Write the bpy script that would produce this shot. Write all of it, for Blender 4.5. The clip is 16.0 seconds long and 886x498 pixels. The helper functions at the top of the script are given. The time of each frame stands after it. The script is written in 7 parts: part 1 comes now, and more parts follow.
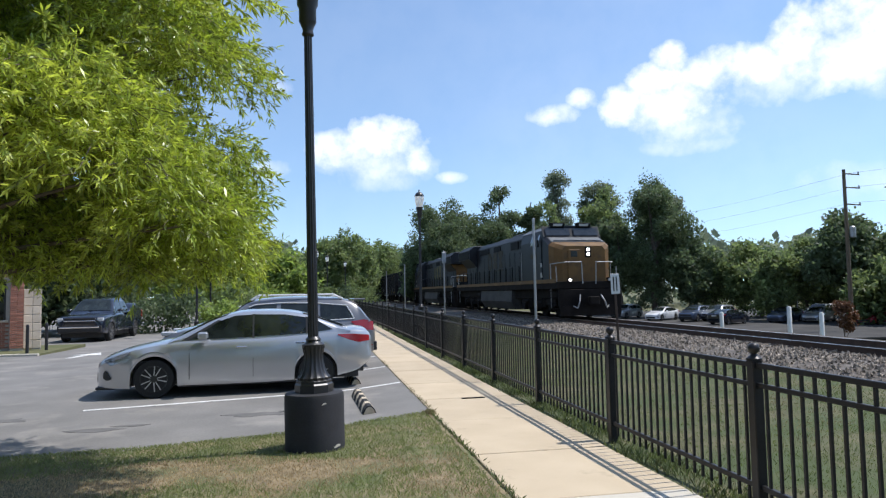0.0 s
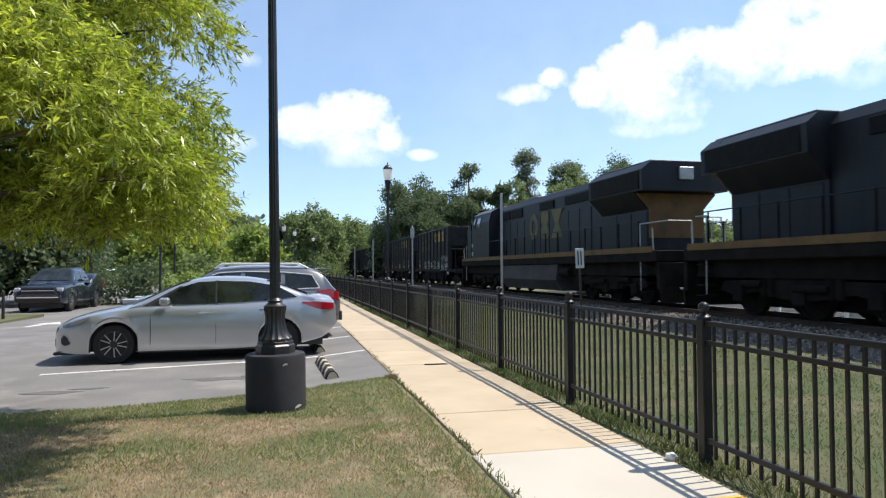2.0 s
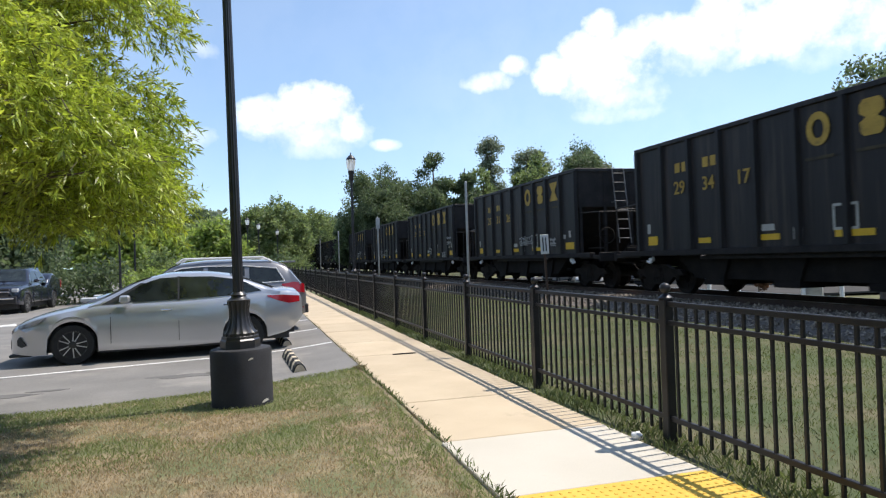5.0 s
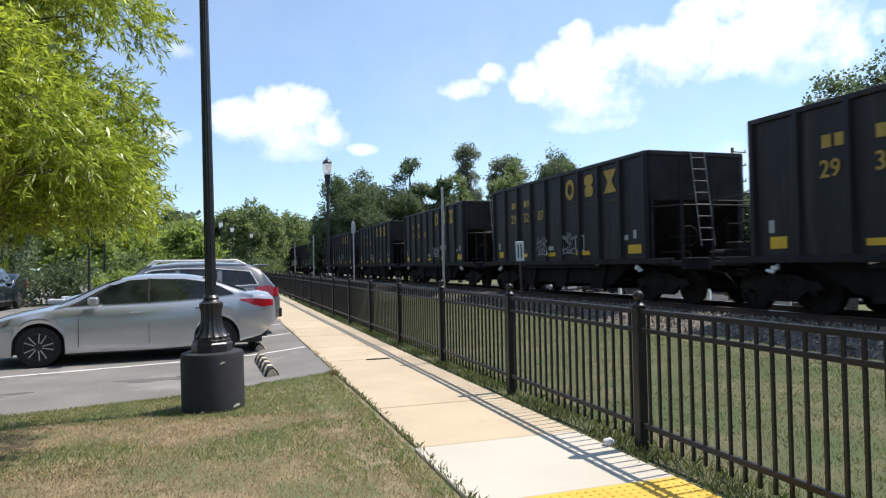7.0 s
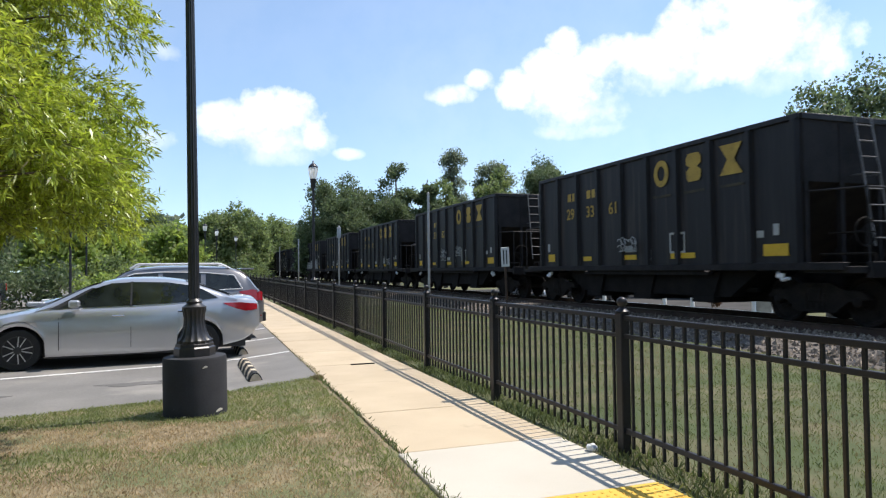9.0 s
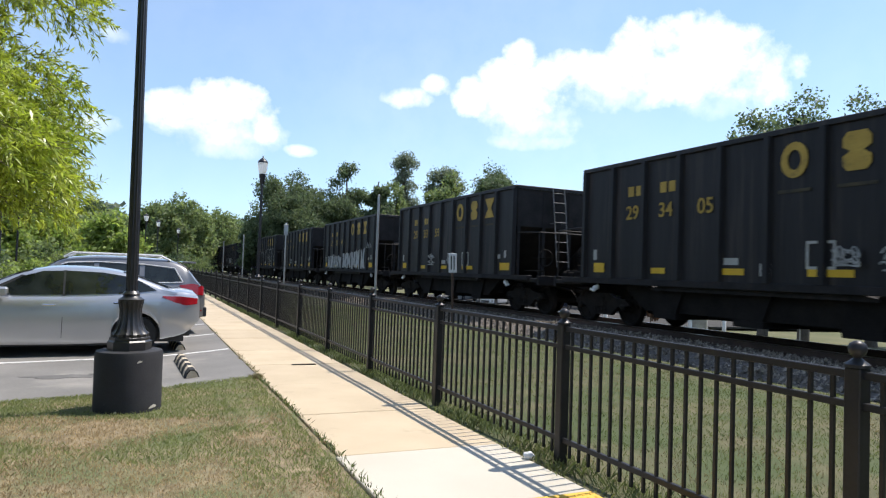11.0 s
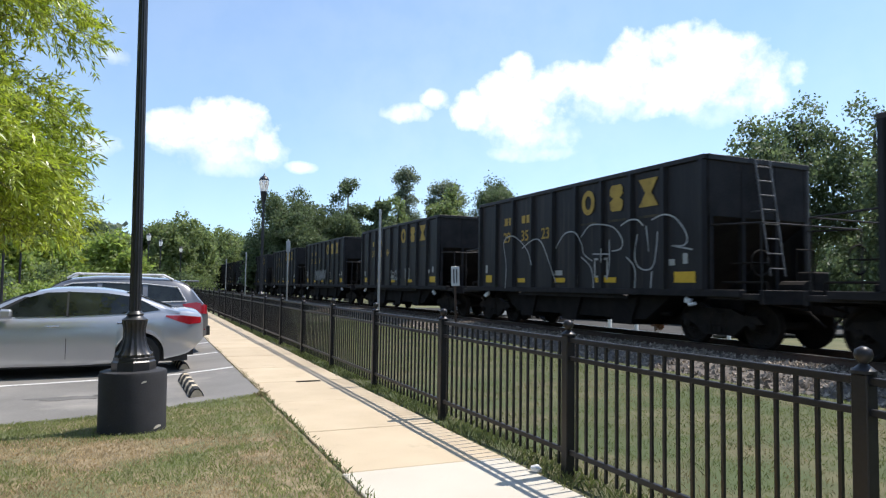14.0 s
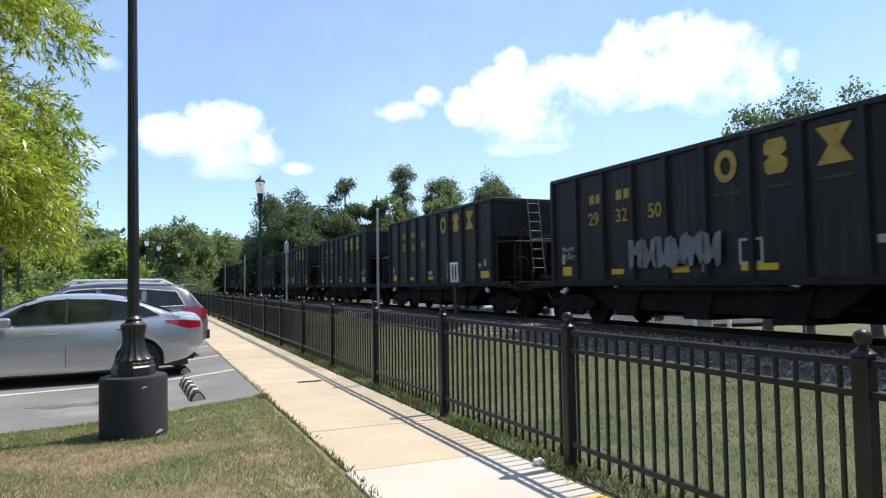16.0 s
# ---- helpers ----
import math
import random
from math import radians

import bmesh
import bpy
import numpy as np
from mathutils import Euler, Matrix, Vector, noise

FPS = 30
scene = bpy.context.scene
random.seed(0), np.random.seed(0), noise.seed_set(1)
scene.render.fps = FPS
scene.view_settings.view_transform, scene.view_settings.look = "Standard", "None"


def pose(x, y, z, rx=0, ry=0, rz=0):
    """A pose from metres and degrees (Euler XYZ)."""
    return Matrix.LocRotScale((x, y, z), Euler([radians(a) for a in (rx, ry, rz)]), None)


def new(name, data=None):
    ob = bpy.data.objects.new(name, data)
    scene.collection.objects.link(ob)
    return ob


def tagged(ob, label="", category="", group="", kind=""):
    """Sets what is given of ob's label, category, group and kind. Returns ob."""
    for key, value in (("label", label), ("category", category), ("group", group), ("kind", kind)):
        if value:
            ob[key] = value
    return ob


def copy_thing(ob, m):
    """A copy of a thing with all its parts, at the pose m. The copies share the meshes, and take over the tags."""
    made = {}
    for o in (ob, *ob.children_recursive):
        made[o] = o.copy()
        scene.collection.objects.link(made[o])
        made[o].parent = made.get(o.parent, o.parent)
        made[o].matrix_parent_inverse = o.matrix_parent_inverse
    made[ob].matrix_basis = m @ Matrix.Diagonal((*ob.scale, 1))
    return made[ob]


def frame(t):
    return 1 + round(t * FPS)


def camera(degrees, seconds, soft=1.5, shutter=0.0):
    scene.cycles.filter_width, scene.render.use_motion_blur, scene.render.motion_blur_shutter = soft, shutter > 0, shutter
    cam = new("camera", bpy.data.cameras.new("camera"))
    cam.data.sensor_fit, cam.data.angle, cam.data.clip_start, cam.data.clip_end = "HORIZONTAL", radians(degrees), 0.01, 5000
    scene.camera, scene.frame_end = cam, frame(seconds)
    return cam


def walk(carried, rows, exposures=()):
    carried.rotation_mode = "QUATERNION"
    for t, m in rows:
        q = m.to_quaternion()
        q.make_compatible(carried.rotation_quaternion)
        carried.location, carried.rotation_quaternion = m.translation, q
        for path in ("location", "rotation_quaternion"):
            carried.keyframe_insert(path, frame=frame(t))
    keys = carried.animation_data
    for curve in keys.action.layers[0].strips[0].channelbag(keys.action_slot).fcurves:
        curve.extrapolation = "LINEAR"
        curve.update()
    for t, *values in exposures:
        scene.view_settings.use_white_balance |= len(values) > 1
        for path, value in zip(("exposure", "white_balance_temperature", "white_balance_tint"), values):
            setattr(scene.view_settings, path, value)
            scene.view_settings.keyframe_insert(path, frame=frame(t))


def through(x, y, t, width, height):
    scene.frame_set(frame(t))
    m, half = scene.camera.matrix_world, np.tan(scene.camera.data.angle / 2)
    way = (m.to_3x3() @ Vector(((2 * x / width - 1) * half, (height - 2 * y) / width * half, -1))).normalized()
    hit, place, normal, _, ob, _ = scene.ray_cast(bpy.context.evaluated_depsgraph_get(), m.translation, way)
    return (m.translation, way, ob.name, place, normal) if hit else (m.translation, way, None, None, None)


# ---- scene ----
cam = camera(66.88, 16.0, soft=1.25, shutter=0.12)
PATH = [
    (0.0, pose(-0.067, 0.044, 1.610, 93.66, 1.01, -10.69)),
    (0.5, pose(-0.052, 0.030, 1.583, 94.49, 0.78, -9.64)),
    (1.0, pose(-0.034, -0.004, 1.507, 93.22, 0.24, -10.62)),
    (1.5, pose(-0.018, -0.005, 1.464, 92.14, -0.07, -12.45)),
    (2.0, pose(-0.008, -0.002, 1.455, 91.73, 0.29, -13.34)),
    (2.5, pose(0.007, 0.015, 1.443, 91.48, 0.94, -13.95)),
    (3.0, pose(0.010, 0.010, 1.448, 91.25, 1.52, -14.30)),
    (3.5, pose(0.007, 0.003, 1.441, 91.08, 1.68, -14.79)),
    (4.0, pose(0.011, 0.008, 1.443, 90.89, 1.91, -15.27)),
    (6.5, pose(0.011, 0.006, 1.440, 91.04, 1.11, -17.69)),
    (7.0, pose(0.008, 0.009, 1.439, 91.23, 1.08, -18.28)),
    (7.5, pose(0.007, 0.008, 1.439, 91.41, 1.14, -18.76)),
    (8.0, pose(0.006, 0.013, 1.438, 91.58, 0.96, -19.00)),
    (8.5, pose(0.004, 0.012, 1.438, 91.63, 0.74, -19.07)),
    (9.0, pose(0.010, 0.002, 1.438, 91.66, 0.67, -19.51)),
    (9.5, pose(-0.002, -0.009, 1.448, 91.61, -0.42, -21.67)),
    (12.0, pose(0.004, -0.011, 1.445, 92.26, -1.96, -24.37)),
    (12.5, pose(0.004, -0.015, 1.446, 92.47, -1.40, -24.33)),
    (13.0, pose(0.007, -0.013, 1.447, 92.75, -0.97, -24.28)),
    (13.5, pose(0.009, -0.016, 1.444, 93.00, -0.99, -24.19)),
    (14.0, pose(-0.000, -0.015, 1.449, 93.19, -0.86, -23.78)),
    (14.5, pose(0.001, -0.012, 1.444, 93.27, -0.43, -23.30)),
    (15.0, pose(0.006, -0.006, 1.440, 93.18, -0.10, -23.28)),
    (15.5, pose(0.008, -0.008, 1.439, 93.09, 0.29, -23.45)),
    (16.0, pose(0.018, -0.010, 1.438, 92.95, 0.79, -23.81)),
]
# the clip's camera opens up and warms a little after its first second
walk(cam, PATH, [(0.0, 0.22, 6150, 13), (1.0, 0.22, 6200, 13), (1.8, 0.41, 6550, 13), (9.5, 0.46, 6550, 13), (12.0, 0.51, 6500, 13), (16.0, 0.46, 6400, 13)])

# ---- world, sun ----
SUN_WAY = Vector((0.56, 0.05, 1.05)).normalized()
SUN_EL = math.asin(SUN_WAY.z)
SUN_AZ = math.atan2(SUN_WAY.x, SUN_WAY.y)


def set_world():
    w = bpy.data.worlds.new("sky")
    scene.world = w
    w.use_nodes = True
    nt = w.node_tree
    nt.nodes.clear()
    N, L = nt.nodes.new, nt.links.new
    out = N("ShaderNodeOutputWorld")
    bg = N("ShaderNodeBackground")
    sky = N("ShaderNodeTexSky")
    sky.sky_type = "NISHITA"
    sky.sun_disc = False
    sky.sun_elevation, sky.sun_rotation = SUN_EL, SUN_AZ
    sky.air_density, sky.dust_density, sky.ozone_density = 1.0, 0.1, 1.1
    bg.inputs["Strength"].default_value = 0.15
    co = N("ShaderNodeTexCoord")
    lift = N("ShaderNodeVectorMath")
    lift.operation = "MULTIPLY_ADD"
    L(co.outputs["Generated"], lift.inputs[0])
    lift.inputs[1].default_value, lift.inputs[2].default_value = (1, 1, 0.9), (0, 0, 0.075)
    unit = N("ShaderNodeVectorMath")
    unit.operation = "NORMALIZE"
    L(lift.outputs[0], unit.inputs[0])
    L(unit.outputs[0], sky.inputs["Vector"])
    # cumulus: soft balls of direction, their rims broken up by noise
    nz = N("ShaderNodeTexNoise")
    nz.inputs["Scale"].default_value, nz.inputs["Detail"].default_value, nz.inputs["Roughness"].default_value = 20, 8, 0.58
    nz2 = N("ShaderNodeTexNoise")
    nz2.inputs["Scale"].default_value, nz2.inputs["Detail"].default_value = 70, 4
    L(co.outputs["Generated"], nz.inputs["Vector"])
    L(co.outputs["Generated"], nz2.inputs["Vector"])
    mixn = N("ShaderNodeMath")
    mixn.operation = "MULTIPLY_ADD"
    L(nz2.outputs["Fac"], mixn.inputs[0])
    mixn.inputs[1].default_value = 0.22
    L(nz.outputs["Fac"], mixn.inputs[2])
    total = None
    for az, el, wide, high, soft in CLOUDS:
        a, e = radians(az), radians(el)
        c = Vector((math.sin(a) * math.cos(e), math.cos(a) * math.cos(e), math.sin(e)))
        right = Vector((math.cos(a), -math.sin(a), 0))
        up = right.cross(c)
        dots = []
        for axis, size in ((right, wide), (up, high)):
            d = N("ShaderNodeVectorMath")
            d.operation = "DOT_PRODUCT"
            L(co.outputs["Generated"], d.inputs[0])
            d.inputs[1].default_value = axis
            m = N("ShaderNodeMath")
            m.operation = "MULTIPLY"
            L(d.outputs["Value"], m.inputs[0])
            m.inputs[1].default_value = 1 / math.sin(radians(size))
            p = N("ShaderNodeMath")
            p.operation = "MULTIPLY"
            L(m.outputs[0], p.inputs[0])
            L(m.outputs[0], p.inputs[1])
            dots.append(p)
        front = N("ShaderNodeVectorMath")
        front.operation = "DOT_PRODUCT"
        L(co.outputs["Generated"], front.inputs[0])
        front.inputs[1].default_value = c
        s = N("ShaderNodeMath")
        L(dots[0].outputs[0], s.inputs[0])
        L(dots[1].outputs[0], s.inputs[1])
        n = N("ShaderNodeMath")          # 1 - r2 + noise
        n.operation = "MULTIPLY_ADD"
        L(mixn.outputs[0], n.inputs[0])
        n.inputs[1].default_value = 3.0
        n.inputs[2].default_value = 1 - 3.0 * 0.61
        f = N("ShaderNodeMath")
        f.operation = "SUBTRACT"
        L(n.outputs[0], f.inputs[0])
        L(s.outputs[0], f.inputs[1])
        r = N("ShaderNodeMapRange")
        r.inputs["From Min"].default_value, r.inputs["From Max"].default_value = -0.25, soft * 1.7 + 0.25
        L(f.outputs[0], r.inputs["Value"])
        g = N("ShaderNodeMath")
        g.operation = "GREATER_THAN"
        L(front.outputs["Value"], g.inputs[0])
        g.inputs[1].default_value = 0.5
        k = N("ShaderNodeMath")
        k.operation = "MULTIPLY"
        L(r.outputs["Result"], k.inputs[0])
        L(g.outputs[0], k.inputs[1])
        if total is None:
            total = k
        else:
            t = N("ShaderNodeMath")
            t.operation = "MAXIMUM"
            L(total.outputs[0], t.inputs[0])
            L(k.outputs[0], t.inputs[1])
            total = t
    mix = N("ShaderNodeMix")
    mix.data_type = "RGBA"
    shade = N("ShaderNodeValToRGB")
    L(nz.outputs["Fac"], shade.inputs["Fac"])
    shade.color_ramp.elements[0].position, shade.color_ramp.elements[0].color = 0.32, (5.6, 6.1, 6.9, 1)
    shade.color_ramp.elements[1].position, shade.color_ramp.elements[1].color = 0.58, (7.6, 7.7, 7.8, 1)
    # a thin veil of high haze over the whole sky
    big = N("ShaderNodeTexNoise")
    big.inputs["Scale"].default_value, big.inputs["Detail"].default_value = 2.2, 4
    L(co.outputs["Generated"], big.inputs["Vector"])
    veil = N("ShaderNodeMapRange")
    veil.inputs["From Min"].default_value, veil.inputs["From Max"].default_value = 0.3, 0.7
    veil.inputs["To Min"].default_value, veil.inputs["To Max"].default_value = 0.02, 0.12
    L(big.outputs["Fac"], veil.inputs["Value"])
    most = N("ShaderNodeMath")
    most.operation = "MAXIMUM"
    L(total.outputs[0], most.inputs[0])
    L(veil.outputs["Result"], most.inputs[1])
    L(most.outputs[0], mix.inputs["Factor"])
    tint = N("ShaderNodeMix")
    tint.data_type, tint.blend_type = "RGBA", "MULTIPLY"
    tint.inputs["Factor"].default_value = 1.0
    tint.inputs["B"].default_value = (0.94, 1.0, 1.0, 1)
    L(sky.outputs["Color"], tint.inputs["A"])
    L(tint.outputs["Result"], mix.inputs["A"])
    L(shade.outputs["Color"], mix.inputs["B"])
    L(mix.outputs["Result"], bg.inputs["Color"])
    L(bg.outputs["Background"], out.inputs["Surface"])


# azimuth from ahead to the right, elevation, half width, half height (degrees), softness of the rim
CLOUDS = [(5.5, 13.0, 2.5, 1.9, 0.5), (4.5, 13.4, 1.6, 1.4, 0.4), (7.3, 12.6, 2.3, 1.7, 0.5), (8.6, 11.5, 1.2, 1.8, 0.6), (0.9, 12.2, 1.6, 1.3, 0.6), (2.5, 11.9, 3.0, 1.7, 0.7), (5.1, 10.9, 4.8, 1.7, 1.2), (5.6, 9.7, 4.3, 1.1, 2.2)]
CLOUDS += [(-2.6, 16.9, 1.2, 0.8, 1.6), (-3.8, 10.2, 1.7, 1.0, 1.6), (11.5, 9.7, 1.3, 0.5, 1.2), (20.4, 14.6, 2.4, 0.9, 0.8), (23.0, 15.7, 1.3, 0.9, 0.7), (19.0, 14.5, 1.2, 0.5, 1.2)]
CLOUDS += [(30.0, 18.3, 1.5, 1.3, 0.4), (28.7, 16.7, 2.2, 1.5, 0.4), (26.2, 14.9, 1.9, 1.8, 0.5), (29.5, 14.7, 4.2, 2.3, 0.7), (31.4, 12.8, 3.8, 1.7, 1.4), (33.3, 16.9, 2.6, 1.7, 0.6), (36.3, 16.8, 2.5, 1.8, 0.5), (39.6, 18.3, 2.5, 2.4, 0.4), (41.6, 19.2, 2.0, 1.6, 0.4), (44.1, 19.0, 2.4, 2.0, 0.4)]
CLOUDS += [(47.0, 17.9, 2.6, 2.0, 0.4), (49.2, 17.0, 1.7, 2.0, 0.5), (43.8, 16.7, 7.4, 2.7, 0.6), (48.8, 15.2, 2.2, 1.7, 0.7), (38.2, 15.5, 4.6, 1.7, 1.4), (31.2, 11.3, 4.2, 0.8, 2.0), (46.9, 14.3, 4.6, 1.4, 2.4), (41.8, 7.7, 4.1, 1.4, 2.8), (46.9, 6.4, 3.0, 1.5, 2.8)]
set_world()

sun = new("sun", bpy.data.lights.new("sun", "SUN"))
sun.data.energy, sun.data.angle, sun.data.color = 4.4, radians(0.53), (1.0, 0.95, 0.86)
sun.rotation_mode = "QUATERNION"
sun.rotation_quaternion = SUN_WAY.to_track_quat("Z", "Y")
scene.view_settings.exposure = 0.4

# ---- materials ----
def rgb(*c):
    return (c[0], c[1], c[2], 1.0)


def mat(name, dark, light, rough=0.8, metal=0.0, scale=6.0, fine=60.0, bump=0.0, spots=None, random=0.0, coat=0.0, stretch=(1, 1, 1), island=0.0, spec=0.5):
    """A surface with patches between two colours, fine grain, relief and, where asked, spots of a third colour."""
    m = bpy.data.materials.new(name)
    m.use_nodes = True
    nt = m.node_tree
    N, L = nt.nodes.new, nt.links.new
    b = nt.nodes["Principled BSDF"]
    b.inputs["Roughness"].default_value, b.inputs["Metallic"].default_value = rough, metal
    b.inputs["Coat Weight"].default_value = coat
    b.inputs["Coat Roughness"].default_value = 0.06
    b.inputs["Specular IOR Level"].default_value = spec
    co = N("ShaderNodeTexCoord")
    mp = N("ShaderNodeMapping")
    mp.inputs["Scale"].default_value = stretch
    L(co.outputs["Object"], mp.inputs["Vector"])
    big, small = N("ShaderNodeTexNoise"), N("ShaderNodeTexNoise")
    big.inputs["Scale"].default_value, big.inputs["Detail"].default_value = scale, 6
    small.inputs["Scale"].default_value, small.inputs["Detail"].default_value = fine, 3
    L(mp.outputs["Vector"], big.inputs["Vector"])
    L(mp.outputs["Vector"], small.inputs["Vector"])
    add = N("ShaderNodeMath")
    add.operation = "MULTIPLY_ADD"
    L(small.outputs["Fac"], add.inputs[0])
    add.inputs[1].default_value = 0.5
    L(big.outputs["Fac"], add.inputs[2])
    ramp = N("ShaderNodeMapRange")
    ramp.inputs["From Min"].default_value, ramp.inputs["From Max"].default_value = 0.5, 1.0
    L(add.outputs[0], ramp.inputs["Value"])
    mix = N("ShaderNodeMix")
    mix.data_type = "RGBA"
    mix.inputs["A"].default_value, mix.inputs["B"].default_value = rgb(*dark), rgb(*light)
    L(ramp.outputs["Result"], mix.inputs["Factor"])
    colour = mix.outputs["Result"]
    if spots:
        (sc, sz, lo, hi) = spots
        s = N("ShaderNodeTexNoise")
        s.inputs["Scale"].default_value, s.inputs["Detail"].default_value, s.inputs["Roughness"].default_value = sz, 5, 0.65
        L(mp.outputs["Vector"], s.inputs["Vector"])
        r = N("ShaderNodeMapRange")
        r.inputs["From Min"].default_value, r.inputs["From Max"].default_value = lo, hi
        L(s.outputs["Fac"], r.inputs["Value"])
        mm = N("ShaderNodeMix")
        mm.data_type = "RGBA"
        L(r.outputs["Result"], mm.inputs["Factor"])
        L(colour, mm.inputs["A"])
        mm.inputs["B"].default_value = rgb(*sc)
        colour = mm.outputs["Result"]
    if random or island:
        src = N("ShaderNodeObjectInfo") if random else N("ShaderNodeNewGeometry")
        hs = N("ShaderNodeHueSaturation")
        k = N("ShaderNodeMapRange")
        amount = random or island
        k.inputs["To Min"].default_value, k.inputs["To Max"].default_value = 1 - amount, 1 + amount
        L(src.outputs["Random" if random else "Random Per Island"], k.inputs["Value"])
        L(k.outputs["Result"], hs.inputs["Value"])
        L(colour, hs.inputs["Color"])
        colour = hs.outputs["Color"]
    L(colour, b.inputs["Base Color"])
    if bump:
        bp = N("ShaderNodeBump")
        bp.inputs["Strength"].default_value, bp.inputs["Distance"].default_value = min(1.0, bump), 0.01
        L(add.outputs[0], bp.inputs["Height"])
        L(bp.outputs["Normal"], b.inputs["Normal"])
    return m


def glow(name, colour, strength):
    m = bpy.data.materials.new(name)
    m.use_nodes = True
    b = m.node_tree.nodes["Principled BSDF"]
    b.inputs["Base Color"].default_value = rgb(*colour)
    b.inputs["Emission Color"].default_value = rgb(*colour)
    b.inputs["Emission Strength"].default_value = strength
    return m


def leafy(name, dark, light, through=0.35, rough=0.5, island=0.35):
    """Foliage: leaf colours that vary leaf by leaf, with light passing through."""
    m = mat(name, dark, light, rough=rough, scale=0.6, fine=3.0, island=island)
    nt = m.node_tree
    b, out = nt.nodes["Principled BSDF"], nt.nodes["Material Output"]
    tr = nt.nodes.new("ShaderNodeBsdfTranslucent")
    src = b.inputs["Base Color"].links[0].from_socket
    hs = nt.nodes.new("ShaderNodeHueSaturation")
    hs.inputs["Value"].default_value, hs.inputs["Saturation"].default_value = 1.5, 1.1
    nt.links.new(src, hs.inputs["Color"])
    nt.links.new(hs.outputs["Color"], tr.inputs["Color"])
    mx = nt.nodes.new("ShaderNodeMixShader")
    mx.inputs[0].default_value = through
    nt.links.new(b.outputs[0], mx.inputs[1])
    nt.links.new(tr.outputs[0], mx.inputs[2])
    nt.links.new(mx.outputs[0], out.inputs["Surface"])
    return m


def glassy(name, tint, rough=0.03):
    return mat(name, tint, tint, rough=rough, spec=0.5, coat=0.25)


M = {}
M["asphalt"] = mat("asphalt", (0.138, 0.132, 0.122), (0.210, 0.200, 0.186), 0.92, scale=0.9, fine=45, bump=0.35, spots=((0.270, 0.252, 0.226), 0.7, 0.52, 0.72))
M["asphalt_stain"] = mat("dark_oil_stain", (0.095, 0.091, 0.085), (0.150, 0.144, 0.135), 0.9, scale=3, fine=40)
M["stop_band"] = mat("pale_cream_rubber_band", (0.50, 0.40, 0.27), (0.72, 0.62, 0.46), 0.7, scale=8, fine=60)
M["cab_glass"] = mat("dusty_cab_glass", (0.02, 0.023, 0.026), (0.05, 0.055, 0.06), 0.1, scale=2, fine=20, coat=0.6)
M["paint_white"] = mat("worn_white_paint", (0.5, 0.49, 0.47), (0.72, 0.71, 0.68), 0.8, scale=4, fine=50, spots=((0.2, 0.195, 0.19), 9, 0.56, 0.68))
M["paint_yellow"] = mat("yellow_tactile_paint", (0.612, 0.357, 0.0425), (0.697, 0.442, 0.068), 0.75, scale=3, fine=40)
M["concrete_old"] = mat("tan_concrete", (0.42, 0.335, 0.225), (0.52, 0.425, 0.295), 0.9, scale=1.2, fine=90, bump=0.25, spots=((0.30, 0.245, 0.17), 2.2, 0.60, 0.8), random=0.05)
M["concrete_new"] = mat("pale_concrete", (0.46, 0.42, 0.345), (0.54, 0.50, 0.42), 0.9, scale=1.0, fine=90, bump=0.2, spots=((0.42, 0.36, 0.28), 2.0, 0.58, 0.8))
M["joint"] = mat("joint_dirt", (0.16, 0.13, 0.09), (0.25, 0.20, 0.14), 0.95, scale=8, fine=60)
M["soil_grass"] = mat("lawn_soil", (0.125, 0.100, 0.056), (0.32, 0.250, 0.150), 0.95, scale=6.5, fine=80, bump=0.9, spots=((0.115, 0.130, 0.054), 1.3, 0.44, 0.60))
M["verge_soil"] = mat("verge_soil", (0.072, 0.074, 0.034), (0.140, 0.124, 0.064), 0.95, scale=3.4, fine=60, bump=0.8, spots=((0.060, 0.080, 0.027), 0.8, 0.42, 0.58))
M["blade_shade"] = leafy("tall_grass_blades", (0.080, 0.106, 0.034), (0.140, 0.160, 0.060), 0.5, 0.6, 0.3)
M["blade_tan"] = leafy("thin_tan_grass", (0.120, 0.108, 0.054), (0.200, 0.172, 0.090), 0.45, 0.7, 0.35)
M["field"] = mat("rough_grass_ground", (0.07, 0.084, 0.028), (0.147, 0.133, 0.063), 0.95, scale=0.35, fine=9, bump=0.5)
M["ballast"] = mat("ballast_stone", (0.165, 0.138, 0.108), (0.35, 0.298, 0.242), 0.9, scale=3, fine=30, bump=0.3, island=0.55, spec=0.15)
M["ballast_bed"] = mat("ballast_bed", (0.055, 0.047, 0.040), (0.19, 0.165, 0.14), 0.95, scale=14, fine=40, bump=1.0)
M["rail"] = mat("rusty_rail", (0.05, 0.032, 0.025), (0.11, 0.07, 0.05), 0.7, metal=0.3, scale=3, fine=40)
M["railhead"] = mat("polished_rail_head", (0.45, 0.44, 0.43), (0.6, 0.59, 0.58), 0.3, metal=1.0, scale=3, fine=40)
M["tie"] = mat("creosoted_timber", (0.035, 0.028, 0.022), (0.09, 0.075, 0.06), 0.9, scale=4, fine=30, bump=0.4, random=0.2)
M["black_iron"] = mat("black_painted_iron", (0.012, 0.012, 0.014), (0.03, 0.03, 0.034), 0.38, scale=4, fine=80, bump=0.05)
M["fence_black"] = mat("black_fence_paint", (0.009, 0.009, 0.010), (0.022, 0.021, 0.023), 0.42, scale=3, fine=60, spec=0.35)
